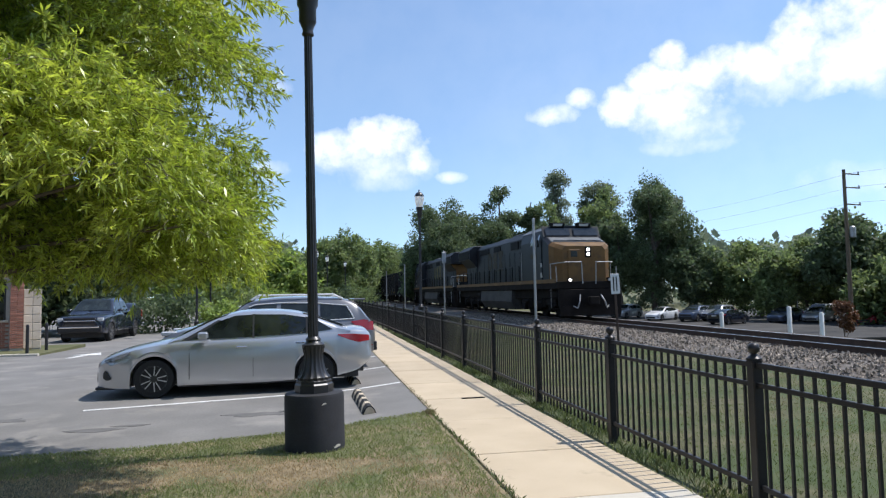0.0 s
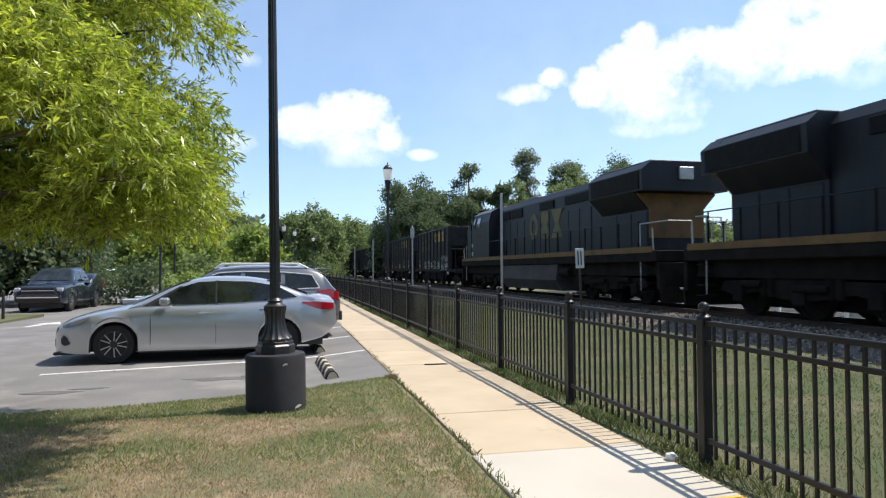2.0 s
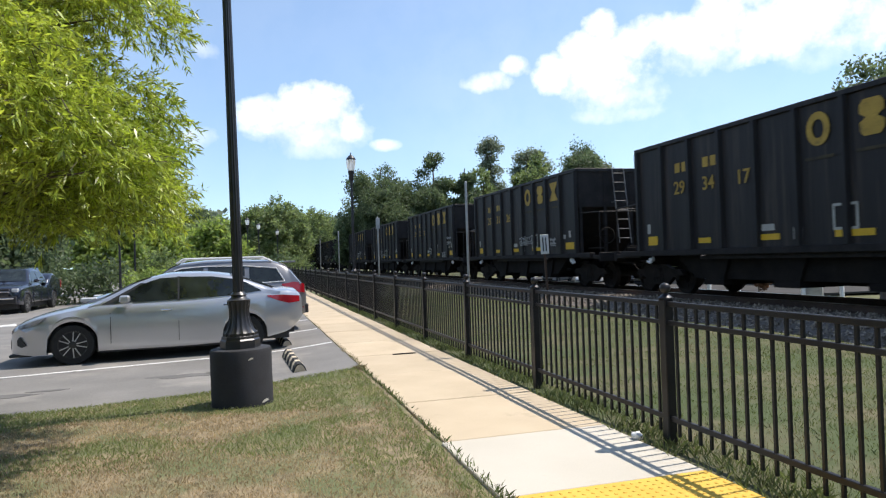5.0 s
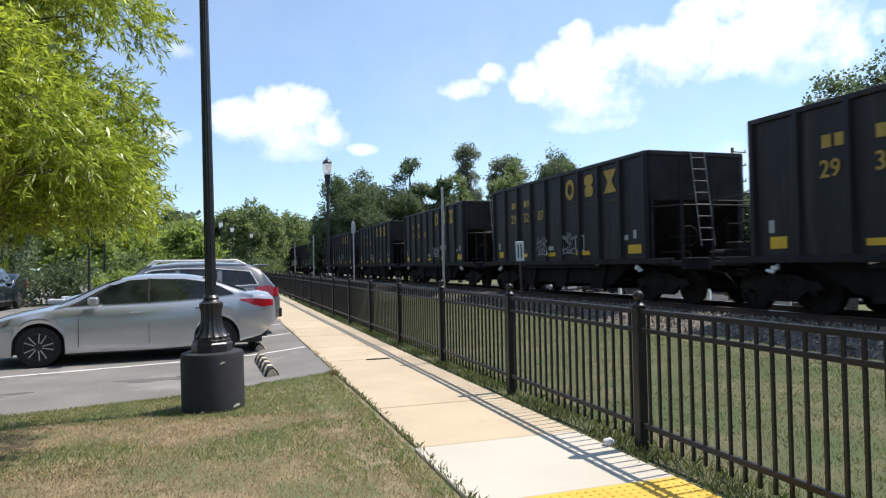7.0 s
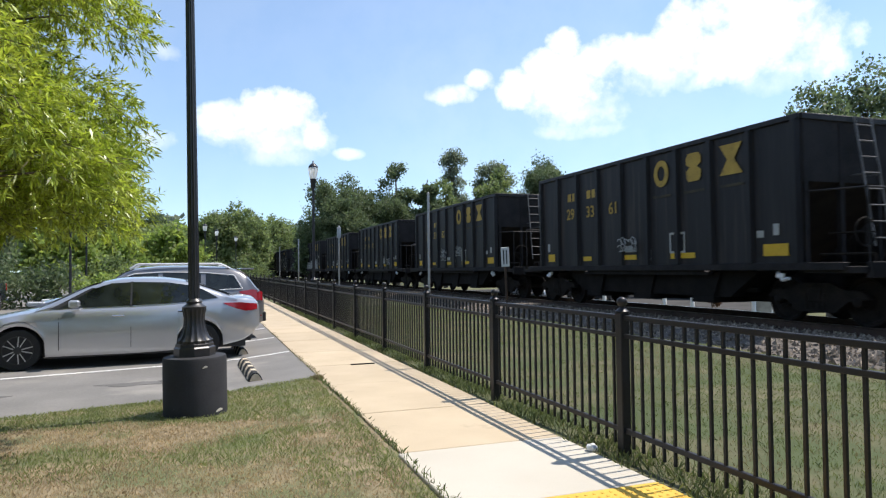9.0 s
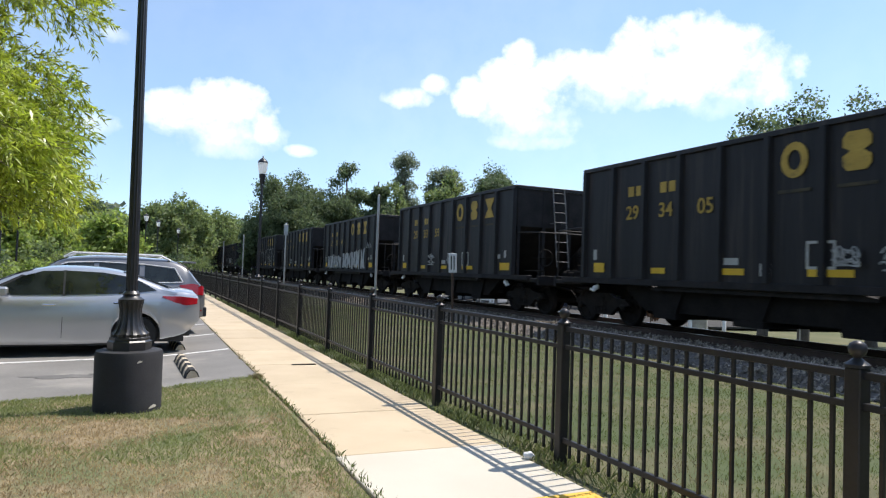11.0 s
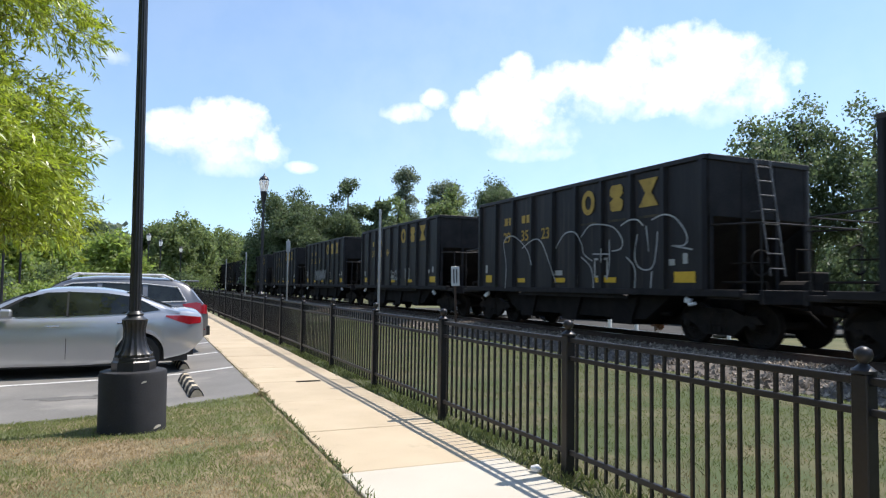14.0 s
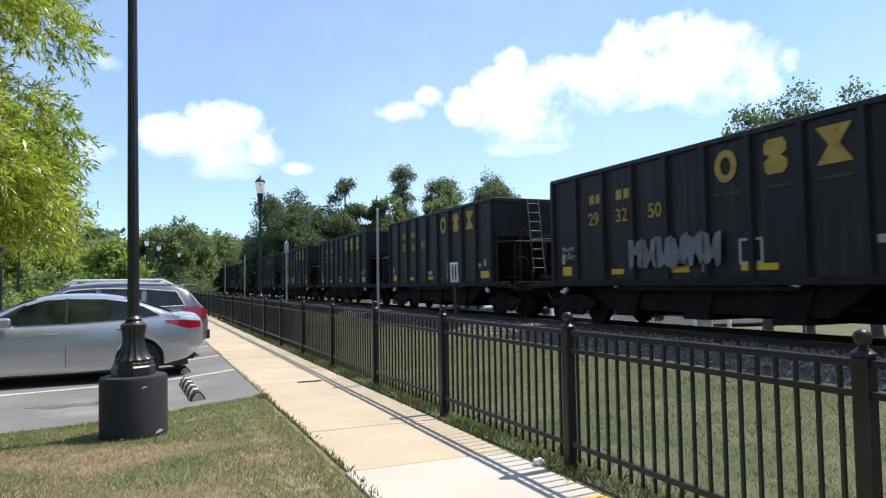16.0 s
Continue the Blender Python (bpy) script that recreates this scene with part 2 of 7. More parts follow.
M["asphalt_dark"] = mat("dark_asphalt", (0.045, 0.044, 0.042), (0.085, 0.082, 0.078), 0.95, scale=0.4, fine=30, bump=0.3, spec=0.2)
M["rubber_sleeve"] = mat("black_sleeved_concrete", (0.012, 0.012, 0.014), (0.028, 0.028, 0.032), 0.75, scale=3, fine=70, bump=0.2, spots=((0.16, 0.15, 0.14), 7, 0.70, 0.78))
M["lantern_glass"] = leafy("frosted_lantern_glass", (0.80, 0.79, 0.76), (0.85, 0.84, 0.82), 0.75, 0.3, 0.0001)
M["galv"] = mat("galvanised_steel", (0.30, 0.30, 0.30), (0.48, 0.48, 0.47), 0.5, metal=0.6, scale=3, fine=30)
M["wood_pole"] = mat("weathered_timber_pole", (0.10, 0.075, 0.05), (0.20, 0.15, 0.10), 0.9, scale=3, fine=30, stretch=(4, 4, 0.3))
M["sign_white"] = mat("white_sign_sheet", (0.62, 0.62, 0.6), (0.74, 0.74, 0.72), 0.5, scale=5, fine=40)
M["black"] = mat("black_paint", (0.008, 0.008, 0.008), (0.016, 0.016, 0.016), 0.7, scale=5, fine=40, spec=0.12)
M["hopper"] = mat("black_hopper_paint", (0.0085, 0.0080, 0.0088), (0.028, 0.0245, 0.0245), 0.55, scale=1.0, fine=9, bump=0.05, spots=((0.085, 0.064, 0.053), 1.3, 0.51, 0.80), stretch=(1, 2.6, 0.13), random=0.16, spec=0.3)
M["hopper_dark"] = mat("grimy_hopper_steel", (0.012, 0.011, 0.011), (0.030, 0.026, 0.025), 0.8, scale=2, fine=20, spots=((0.050, 0.034, 0.027), 3, 0.58, 0.9), spec=0.25)
M["truck_iron"] = mat("grimy_truck_iron", (0.0105, 0.0092, 0.0082), (0.028, 0.0225, 0.019), 0.85, scale=4, fine=30, spec=0.15)
M["letter_faint"] = mat("ghost_yellow_lettering", (0.022, 0.020, 0.016), (0.075, 0.058, 0.028), 0.8, scale=5, fine=40)
M["letter_dull"] = mat("dulled_yellow_lettering", (0.075, 0.065, 0.024), (0.185, 0.155, 0.052), 0.7, scale=1.3, fine=16, spots=((0.03, 0.034, 0.04), 1.6, 0.52, 0.72))
# near-black that carries the shade under the hoppers in its colour
M["under_black"] = mat("shade_dark_underside", (0.011, 0.0098, 0.009), (0.024, 0.0205, 0.018), 0.9, scale=2, fine=20, spec=0.12)
M["worn_steel"] = mat("worn_dark_steel", (0.08, 0.08, 0.08), (0.24, 0.23, 0.22), 0.6, metal=0.3, scale=3, fine=30)
M["coal"] = mat("coal", (0.006, 0.006, 0.006), (0.02, 0.02, 0.02), 0.6, scale=4, fine=16, bump=1.0)
M["letter_yellow"] = mat("faded_yellow_lettering", (0.34, 0.21, 0.035), (0.52, 0.34, 0.06), 0.7, scale=2.5, fine=30, spots=((0.07, 0.05, 0.03), 3.2, 0.56, 0.74))
M["letter_pale"] = mat("pale_lettering", (0.33, 0.32, 0.29), (0.48, 0.47, 0.43), 0.7, scale=3, fine=40)
M["graffiti"] = mat("silver_spray_paint", (0.24, 0.24, 0.23), (0.46, 0.46, 0.44), 0.6, scale=1.4, fine=20, spots=((0.12, 0.12, 0.12), 2.5, 0.58, 0.75))
M["graffiti_dim"] = mat("thin_grey_spray_paint", (0.10, 0.10, 0.10), (0.22, 0.22, 0.215), 0.6, scale=2.5, fine=30)
M["reflector"] = mat("yellow_reflector_strip", (0.62, 0.36, 0.01), (0.75, 0.46, 0.02), 0.5, scale=6, fine=50)
M["loco_blue"] = mat("dark_blue_loco_paint", (0.0068, 0.0080, 0.0115), (0.0135, 0.0152, 0.0195), 0.5, scale=1.0, fine=14, spots=((0.030, 0.026, 0.024), 1.2, 0.52, 0.84), stretch=(1, 2, 0.25), spec=0.3)
M["loco_grey"] = mat("grey_roof_paint", (0.06, 0.07, 0.08), (0.12, 0.13, 0.14), 0.6, scale=1.5, fine=20)
M["loco_yellow"] = mat("grimy_yellow_loco_paint", (0.115, 0.055, 0.010), (0.195, 0.098, 0.020), 0.65, scale=1.2, fine=20, spots=((0.055, 0.032, 0.014), 1.8, 0.50, 0.78))
M["tank_grey"] = mat("dusty_grey_tank_steel", (0.045, 0.040, 0.038), (0.10, 0.092, 0.086), 0.75, scale=1.2, fine=16, spec=0.25, stretch=(1, 0.6, 1))
M["loco_under"] = mat("grimy_underframe", (0.0095, 0.0082, 0.0075), (0.026, 0.021, 0.018), 0.9, scale=2, fine=24, spec=0.12)
M["window_dark"] = mat("tinted_window_glass", (0.004, 0.006, 0.006), (0.030, 0.038, 0.036), 0.03, scale=2.2, fine=5, coat=0.15)
M["headlamp"] = glow("lit_headlamp", (1.0, 0.97, 0.9), 5.0)
M["car_silver"] = mat("silver_car_paint", (0.45, 0.46, 0.48), (0.49, 0.50, 0.52), 0.28, metal=0.65, scale=2, fine=300, coat=1.0)
M["satin_silver"] = mat("satin_silver_trim", (0.72, 0.72, 0.72), (0.80, 0.80, 0.80), 0.35, metal=0.2, scale=3, fine=80)
M["car_grey"] = mat("grey_car_paint", (0.19, 0.19, 0.195), (0.20, 0.20, 0.205), 0.3, metal=0.5, scale=2, fine=300, coat=1.0)
M["car_navy"] = mat("navy_car_paint", (0.012, 0.017, 0.032), (0.016, 0.021, 0.038), 0.25, metal=0.3, scale=2, fine=300, coat=1.0)
M["car_white"] = mat("white_car_paint", (0.75, 0.75, 0.75), (0.78, 0.78, 0.78), 0.3, scale=2, fine=300, coat=1.0)
M["car_red"] = mat("red_car_paint", (0.35, 0.02, 0.03), (0.38, 0.03, 0.04), 0.3, scale=2, fine=300, coat=1.0)
M["car_blue"] = mat("slate_blue_car_paint", (0.06, 0.08, 0.13), (0.07, 0.09, 0.14), 0.3, metal=0.4, scale=2, fine=300, coat=1.0)
M["trim_black"] = mat("black_plastic_trim", (0.015, 0.015, 0.016), (0.025, 0.025, 0.026), 0.55, scale=5, fine=80)
M["tyre"] = mat("tyre_rubber", (0.012, 0.012, 0.012), (0.022, 0.022, 0.022), 0.85, scale=8, fine=60)
M["alloy"] = mat("alloy_rim", (0.45, 0.45, 0.46), (0.6, 0.6, 0.61), 0.3, metal=0.9, scale=4, fine=60)
M["rim_black"] = mat("black_rim", (0.015, 0.015, 0.016), (0.025, 0.025, 0.025), 0.35, scale=4, fine=60)
M["chrome"] = mat("chrome", (0.7, 0.7, 0.71), (0.78, 0.78, 0.79), 0.12, metal=1.0, scale=4, fine=60)
M["lens_red"] = mat("red_lamp_lens", (0.26, 0.006, 0.012), (0.36, 0.010, 0.018), 0.22, scale=4, fine=60, coat=0.6)
M["lens_smoke"] = mat("smoked_lamp_lens", (0.10, 0.10, 0.105), (0.34, 0.34, 0.35), 0.12, scale=9, fine=60, coat=1.0)
M["lens_clear"] = mat("clear_lamp_lens", (0.45, 0.46, 0.47), (0.6, 0.61, 0.62), 0.12, scale=9, fine=60, coat=1.0)
M["brick"] = mat("red_brick", (0.26, 0.11, 0.075), (0.40, 0.18, 0.12), 0.9, scale=3, fine=30, bump=0.3, random=0.25)
M["mortar"] = mat("mortar", (0.36, 0.32, 0.28), (0.46, 0.42, 0.37), 0.95, scale=4, fine=40)
M["limestone"] = mat("pale_stone_block", (0.52, 0.43, 0.33), (0.68, 0.58, 0.46), 0.9, scale=2, fine=30, bump=0.2, random=0.12)
M["bark"] = mat("grey_bark", (0.07, 0.055, 0.042), (0.17, 0.14, 0.11), 0.95, scale=5, fine=30, bump=0.8, stretch=(2, 2, 0.4))
M["leaf_oak"] = leafy("willow_oak_leaves", (0.165, 0.230, 0.030), (0.47, 0.515, 0.105), 0.42, 0.36, 0.55)
M["leaf_dark"] = leafy("dark_leaves", (0.068, 0.100, 0.050), (0.142, 0.180, 0.086), 0.45, 0.6, 0.4)
M["leaf_mid"] = leafy("green_leaves", (0.115, 0.158, 0.064), (0.215, 0.258, 0.104), 0.50, 0.6, 0.4)
M["leaf_light"] = leafy("light_green_leaves", (0.155, 0.220, 0.056), (0.295, 0.355, 0.100), 0.52, 0.6, 0.4)
# distance haze is put into this paler, greyer leaf colour
M["leaf_haze"] = leafy("haze_paled_leaves", (0.125, 0.155, 0.105), (0.205, 0.235, 0.155), 0.45, 0.7, 0.3)
M["leaf_red"] = leafy("reddish_shrub_leaves", (0.10, 0.05, 0.028), (0.17, 0.085, 0.045), 0.3, 0.6, 0.3)
M["blade"] = leafy("grass_blades", (0.150, 0.180, 0.066), (0.235, 0.255, 0.105), 0.5, 0.7, 0.25)
M["blade_dry"] = leafy("dry_grass_blades", (0.28, 0.215, 0.125), (0.44, 0.345, 0.21), 0.45, 0.7, 0.3)
M["weed"] = leafy("weed_leaves", (0.066, 0.092, 0.030), (0.150, 0.172, 0.066), 0.35, 0.6, 0.5)

# ---- building helpers ----
class Build:
    """Collects simple solids into one mesh."""

    def __init__(self):
        self.v, self.f = [], []

    def add(self, verts, faces):
        n = len(self.v)
        self.v += [tuple(p) for p in verts]
        self.f += [tuple(i + n for i in f) for f in faces]
        return self

    def box(self, x0, x1, y0, y1, z0, z1, bevel=0.0):
        if bevel <= 0:
            return self.add([(x, y, z) for z in (z0, z1) for y in (y0, y1) for x in (x0, x1)],
                            [(0, 2, 3, 1), (4, 5, 7, 6), (0, 1, 5, 4), (2, 6, 7, 3), (0, 4, 6, 2), (1, 3, 7, 5)])
        b = min(bevel, (x1 - x0) / 2.01, (y1 - y0) / 2.01, (z1 - z0) / 2.01)
        bm = bmesh.new()
        bmesh.ops.create_cube(bm, size=1, matrix=Matrix.Translation(((x0 + x1) / 2, (y0 + y1) / 2, (z0 + z1) / 2)) @ Matrix.Diagonal((x1 - x0, y1 - y0, z1 - z0, 1)))
        bmesh.ops.bevel(bm, geom=bm.edges[:], offset=b, segments=1, affect="EDGES")
        bm.verts.index_update()
        self.add([v.co for v in bm.verts], [[v.index for v in f.verts] for f in bm.faces])
        bm.free()
        return self

    def tube(self, a, b, r, r2=None, seg=8, cap=True):
        a, b = Vector(a), Vector(b)
        r2 = r if r2 is None else r2
        q = (b - a).to_track_quat("Z", "Y")
        ring = [(math.cos(2 * math.pi * k / seg), math.sin(2 * math.pi * k / seg)) for k in range(seg)]
        vs = [a + q @ Vector((c * r, s * r, 0)) for c, s in ring] + [b + q @ Vector((c * r2, s * r2, 0)) for c, s in ring]
        fs = [(k, (k + 1) % seg, (k + 1) % seg + seg, k + seg) for k in range(seg)]
        if cap:
            fs += [tuple(range(seg - 1, -1, -1)), tuple(range(seg, 2 * seg))]
        return self.add(vs, fs)

    def path(self, pts, r, seg=6):
        for a, b in zip(pts, pts[1:]):
            self.tube(a, b, r, seg=seg)
        return self

    def lathe(self, profile, seg=20, at=(0, 0, 0), flute=0.0, flutes=0, axis="z"):
        """Turns (radius, height) pairs about an axis; flutes grooves the sides."""
        vs, fs = [], []
        for r, h in profile:
            for k in range(seg):
                a = 2 * math.pi * k / seg
                rr = r * (1 - flute * (0.5 + 0.5 * math.cos(flutes * a))) if flutes else r
                p = (rr * math.cos(a), rr * math.sin(a), h)
                if axis == "x":
                    p = (h, rr * math.cos(a), rr * math.sin(a))
                elif axis == "y":
                    p = (rr * math.sin(a), h, rr * math.cos(a))
                vs.append((p[0] + at[0], p[1] + at[1], p[2] + at[2]))
        n = len(profile)
        for j in range(n - 1):
            fs += [(j * seg + k, j * seg + (k + 1) % seg, (j + 1) * seg + (k + 1) % seg, (j + 1) * seg + k) for k in range(seg)]
        fs += [tuple(range(seg - 1, -1, -1)), tuple((n - 1) * seg + k for k in range(seg))]
        return self.add(vs, fs)

    def prism(self, outline, a, b, axis="x"):
        """Pushes an outline along an axis from a to b; outlines are (y, z), (x, z) or (x, y)."""
        put = {"x": lambda p, h: (h, p[0], p[1]), "y": lambda p, h: (p[0], h, p[1]), "z": lambda p, h: (p[0], p[1], h)}[axis]
        n = len(outline)
        vs = [put(p, a) for p in outline] + [put(p, b) for p in outline]
        fs = [tuple(range(n - 1, -1, -1)), tuple(range(n, 2 * n))] + [(k, (k + 1) % n, (k + 1) % n + n, k + n) for k in range(n)]
        return self.add(vs, fs)

    def mesh(self, name, smooth=0.0):
        me = bpy.data.meshes.new(name)
        me.from_pydata(self.v, [], self.f)
        bm = bmesh.new()
        bm.from_mesh(me)
        bmesh.ops.recalc_face_normals(bm, faces=bm.faces[:])
        bm.to_mesh(me)
        bm.free()
        if smooth:
            me.polygons.foreach_set("use_smooth", [True] * len(me.polygons))
            me.set_sharp_from_angle(angle=radians(smooth))
        return me


def part(name, b, material, parent=None, label="", smooth=0.0, m=None):
    """Links a Build (or a mesh) as one mesh object under a thing or a part."""
    me = b.mesh(name, smooth) if isinstance(b, Build) else b
    if material and not me.materials:
        me.materials.append(material)
    ob = new(name, me)
    ob.parent = parent
    if m is not None:
        ob.matrix_basis = m
    return tagged(ob, label)


def thing(name, m, label, category, group="", kind=""):
    ob = new(name)
    ob.empty_display_size = 0.3
    ob.matrix_basis = m
    return tagged(ob, label, category, group, kind)


def raw(name, verts, faces, material, smooth=False):
    me = bpy.data.meshes.new(name)
    me.from_pydata(verts, [], faces)
    if smooth:
        me.polygons.foreach_set("use_smooth", [True] * len(me.polygons))
    me.materials.append(material)
    return me


def quads(name, V, material):
    """A mesh of loose quads from an array of shape (n, 4, 3)."""
    n = len(V)
    me = bpy.data.meshes.new(name)
    me.vertices.add(n * 4)
    me.vertices.foreach_set("co", np.ascontiguousarray(V, dtype=np.float32).ravel())
    me.loops.add(n * 4)
    me.loops.foreach_set("vertex_index", np.arange(n * 4, dtype=np.int32))
    me.polygons.add(n)
    me.polygons.foreach_set("loop_start", np.arange(0, n * 4, 4, dtype=np.int32))
    me.update(calc_edges=True)
    me.materials.append(material)
    return me


def lettering(text, size, material, name="number"):
    """Flat letters of the built-in font, turned into a mesh; they stand in the x-z plane, centred."""
    cu = bpy.data.curves.new(name, "FONT")
    cu.body, cu.size, cu.extrude, cu.offset = text, size, 0.002, 0.012 * size
    cu.align_x, cu.align_y = "CENTER", "CENTER"
    ob = bpy.data.objects.new(name, cu)
    scene.collection.objects.link(ob)
    me = bpy.data.meshes.new_from_object(ob.evaluated_get(bpy.context.evaluated_depsgraph_get()))
    bpy.data.objects.remove(ob)
    bpy.data.curves.remove(cu)
    me.materials.clear()
    me.materials.append(material)
    me.name = name
    return me

# ---- ground ----
RAIL_X, RAIL_Z = 12.22, 0.27          # middle of the track, top of the rails
ROAD_Z = -0.10


def height(x, y):
    """Height of the open ground."""
    bump = 0.03 * noise.noise((x * 0.5, y * 0.5, 0)) + 0.012 * noise.noise((x * 2.1, y * 2.1, 4))
    if x < 1.46:
        edge = float(np.interp(x, [-9, -3.4, -2.0, -0.74, 0.5, 1.45], [7.9, 8.12, 8.22, 8.52, 9.02, 9.2]))
        up = 1 - 0.8 * min(1, max(0, (x - 0.2) / 1.25))
        return -0.005 - 0.075 * up * min(1, max(0, (y - 6.2) / (edge - 6.2))) ** 1.5 - 0.12 * min(1, max(0, (y - edge) / 0.3)) + bump * 0.5 + 0.022 * min(1, max(0, (x - 1.05) / 0.35)) * (y < 9)
    if x < 3.4:
        return -0.03 + bump * 0.5
    if x < 8.3:
        return -0.06 + 0.02 * (x - 3.4) + bump
    if x < 17:
        return -0.10
    return -0.10 - min(1.9, 0.27 * (x - 17)) + 0.1 * min(1, (x - 17) / 6) * noise.noise((x * 0.05, y * 0.05, 0))


def sheet(name, xs, ys, dz, material):
    verts = [(x, y, height(x, y) + dz) for y in ys for x in xs]
    n = len(xs)
    faces = [(j * n + i, j * n + i + 1, (j + 1) * n + i + 1, (j + 1) * n + i) for j in range(len(ys) - 1) for i in range(n - 1)]
    return part(name, raw(name, verts, faces, material, True), None)


def lot_z(x, y=0):
    """Height of the asphalt, which rises to meet the footpath and falls away gently towards the woods."""
    fall = min(1, max(0, (y - 16) / 16)) * min(1, max(0, (-3 - x) / 4))
    return ROAD_Z + 0.085 * min(1, max(0, (x - 0.2) / 1.257)) ** 1.3 - 0.2 * fall


def steps(a, b, d):
    k = max(1, round((b - a) / d))
    return [a + (b - a) * i / k for i in range(k + 1)]


xs = sorted(set([-2500, -900, -400, -200, -120, -80] + steps(-60, -8, 4) + steps(-8, 1.40, 0.4) + [1.46, 1.47, 2.82, 2.84] + steps(2.9, 8.28, 0.5) + [8.3, 10, 12, 14, 16.9] + steps(17, 60, 3) + [80, 120, 200, 400, 900, 2500]))
ys = sorted(set([-2500, -900, -300, -100, -40] + steps(-20, -4, 2) + steps(-4, 14, 0.4) + steps(14.5, 40, 1.5) + steps(42, 160, 6) + [250, 500, 1000, 2500]))


def ground():
    ob = sheet("ground", xs, ys, -0.14, M["field"])
    tagged(ob, "rough mown grass ground with bare dry patches", "ground", kind="structure")
    lawn = sheet("lawn", steps(-9.0, 1.46, 0.3), steps(-3, 9.2, 0.3), 0.0, M["soil_grass"])
    tagged(lawn, "patchy sunburnt lawn beside the pavement", "lawn", kind="structure")
    verge = sheet("verge", steps(2.82, 8.6, 0.3), steps(-3, 60, 0.6), 0.0, M["verge_soil"])
    tagged(verge, "thin dry grass strip along the railway fence", "verge", kind="structure")
    b = Build()
    b.prism([(-60, 8.2), (-9, 7.9), (-3.4, 8.12), (-2.0, 8.22), (-0.74, 8.52), (0.2, 8.9), (0.2, 15), (-60, 15)], ROAD_Z - 0.06, ROAD_Z, "z")
    gx, gy = [-60, -30, -20, -14] + steps(-12, -3, 1.0) + [-1.5, 0.2], steps(15, 45, 2.0) + [60, 90]
    n = len(gx)
    b.add([(x, y, lot_z(x, y)) for y in gy for x in gx], [(j * n + i, j * n + i + 1, (j + 1) * n + i + 1, (j + 1) * n + i) for j in range(len(gy) - 1) for i in range(n - 1)])
    rim = [(0.2, 8.9), (0.6, 9.05), (1.0, 9.12), (1.457, 9.2), (1.457, 90), (1.0, 90), (0.6, 90), (0.2, 90)]
    up = [(x, y, lot_z(x)) for x, y in rim]
    dn = [(x, y, ROAD_Z - 0.06) for x, y in rim]
    b.add(up + dn, [(0, 1, 6, 7), (1, 2, 5, 6), (2, 3, 4, 5), (8, 9, 1, 0), (9, 10, 2, 1), (10, 11, 3, 2), (11, 12, 4, 3)])
    tagged(part("parking_lot", b, M["asphalt"]), "sun-bleached grey asphalt car park", "car park", kind="structure")


ground()


def pavement():
    """Concrete walk of separate slabs, with open joints and a gritty bed."""
    root = tagged(part("pavement", Build().box(1.47, 2.83, -3.0, 60, -0.14, -0.02), M["joint"]), "narrow tan concrete footpath in slabs with dark joints", "footpath", kind="structure")
    cuts = [-3.0, -1.2, 0.6, 2.2, 3.78, 5.10, 6.62, 8.4, 10.14, 11.9, 13.9] + [13.9 + 1.95 * k for k in range(1, 24)]
    for a, c in zip(cuts, cuts[1:]):
        new_slab = 3.7 < a < 5.0
        m = M["concrete_new"] if new_slab or a < 0 else M["concrete_old"]
        part("slab", Build().box(1.46 - (0.07 if a < 3.7 else 0.035 if a < 5 else 0), 2.85, a + 0.008, c - 0.008, -0.10, 0.0 + random.uniform(-0.004, 0.004), 0.006), m, root)
    # tactile crossing plate with rows of domes
    plate = part("tactile_plate", Build().box(1.50, 2.83, 2.95, 3.76, 0.004, 0.010, 0.003), M["paint_yellow"], root, "yellow tactile warning plate")
    b = Build()
    for i in range(22):
        for j in range(13):
            b.lathe([(0.014, 0.010), (0.010, 0.015), (0.004, 0.016)], 6, (1.53 + 0.06 * i, 2.98 + 0.06 * j, 0))
    tagged(part("dome", b, M["paint_yellow"], plate, smooth=40), kind="stuff")
    g = Build().box(2.08, 2.44, 10.02, 10.10, 0.002, 0.008)
    for k in range(12):
        g.box(2.095 + 0.028 * k, 2.112 + 0.028 * k, 10.03, 10.09, 0.008, 0.011)
    part("drain_grate", g, M["truck_iron"], root, "small rusty drain grate")


pavement()


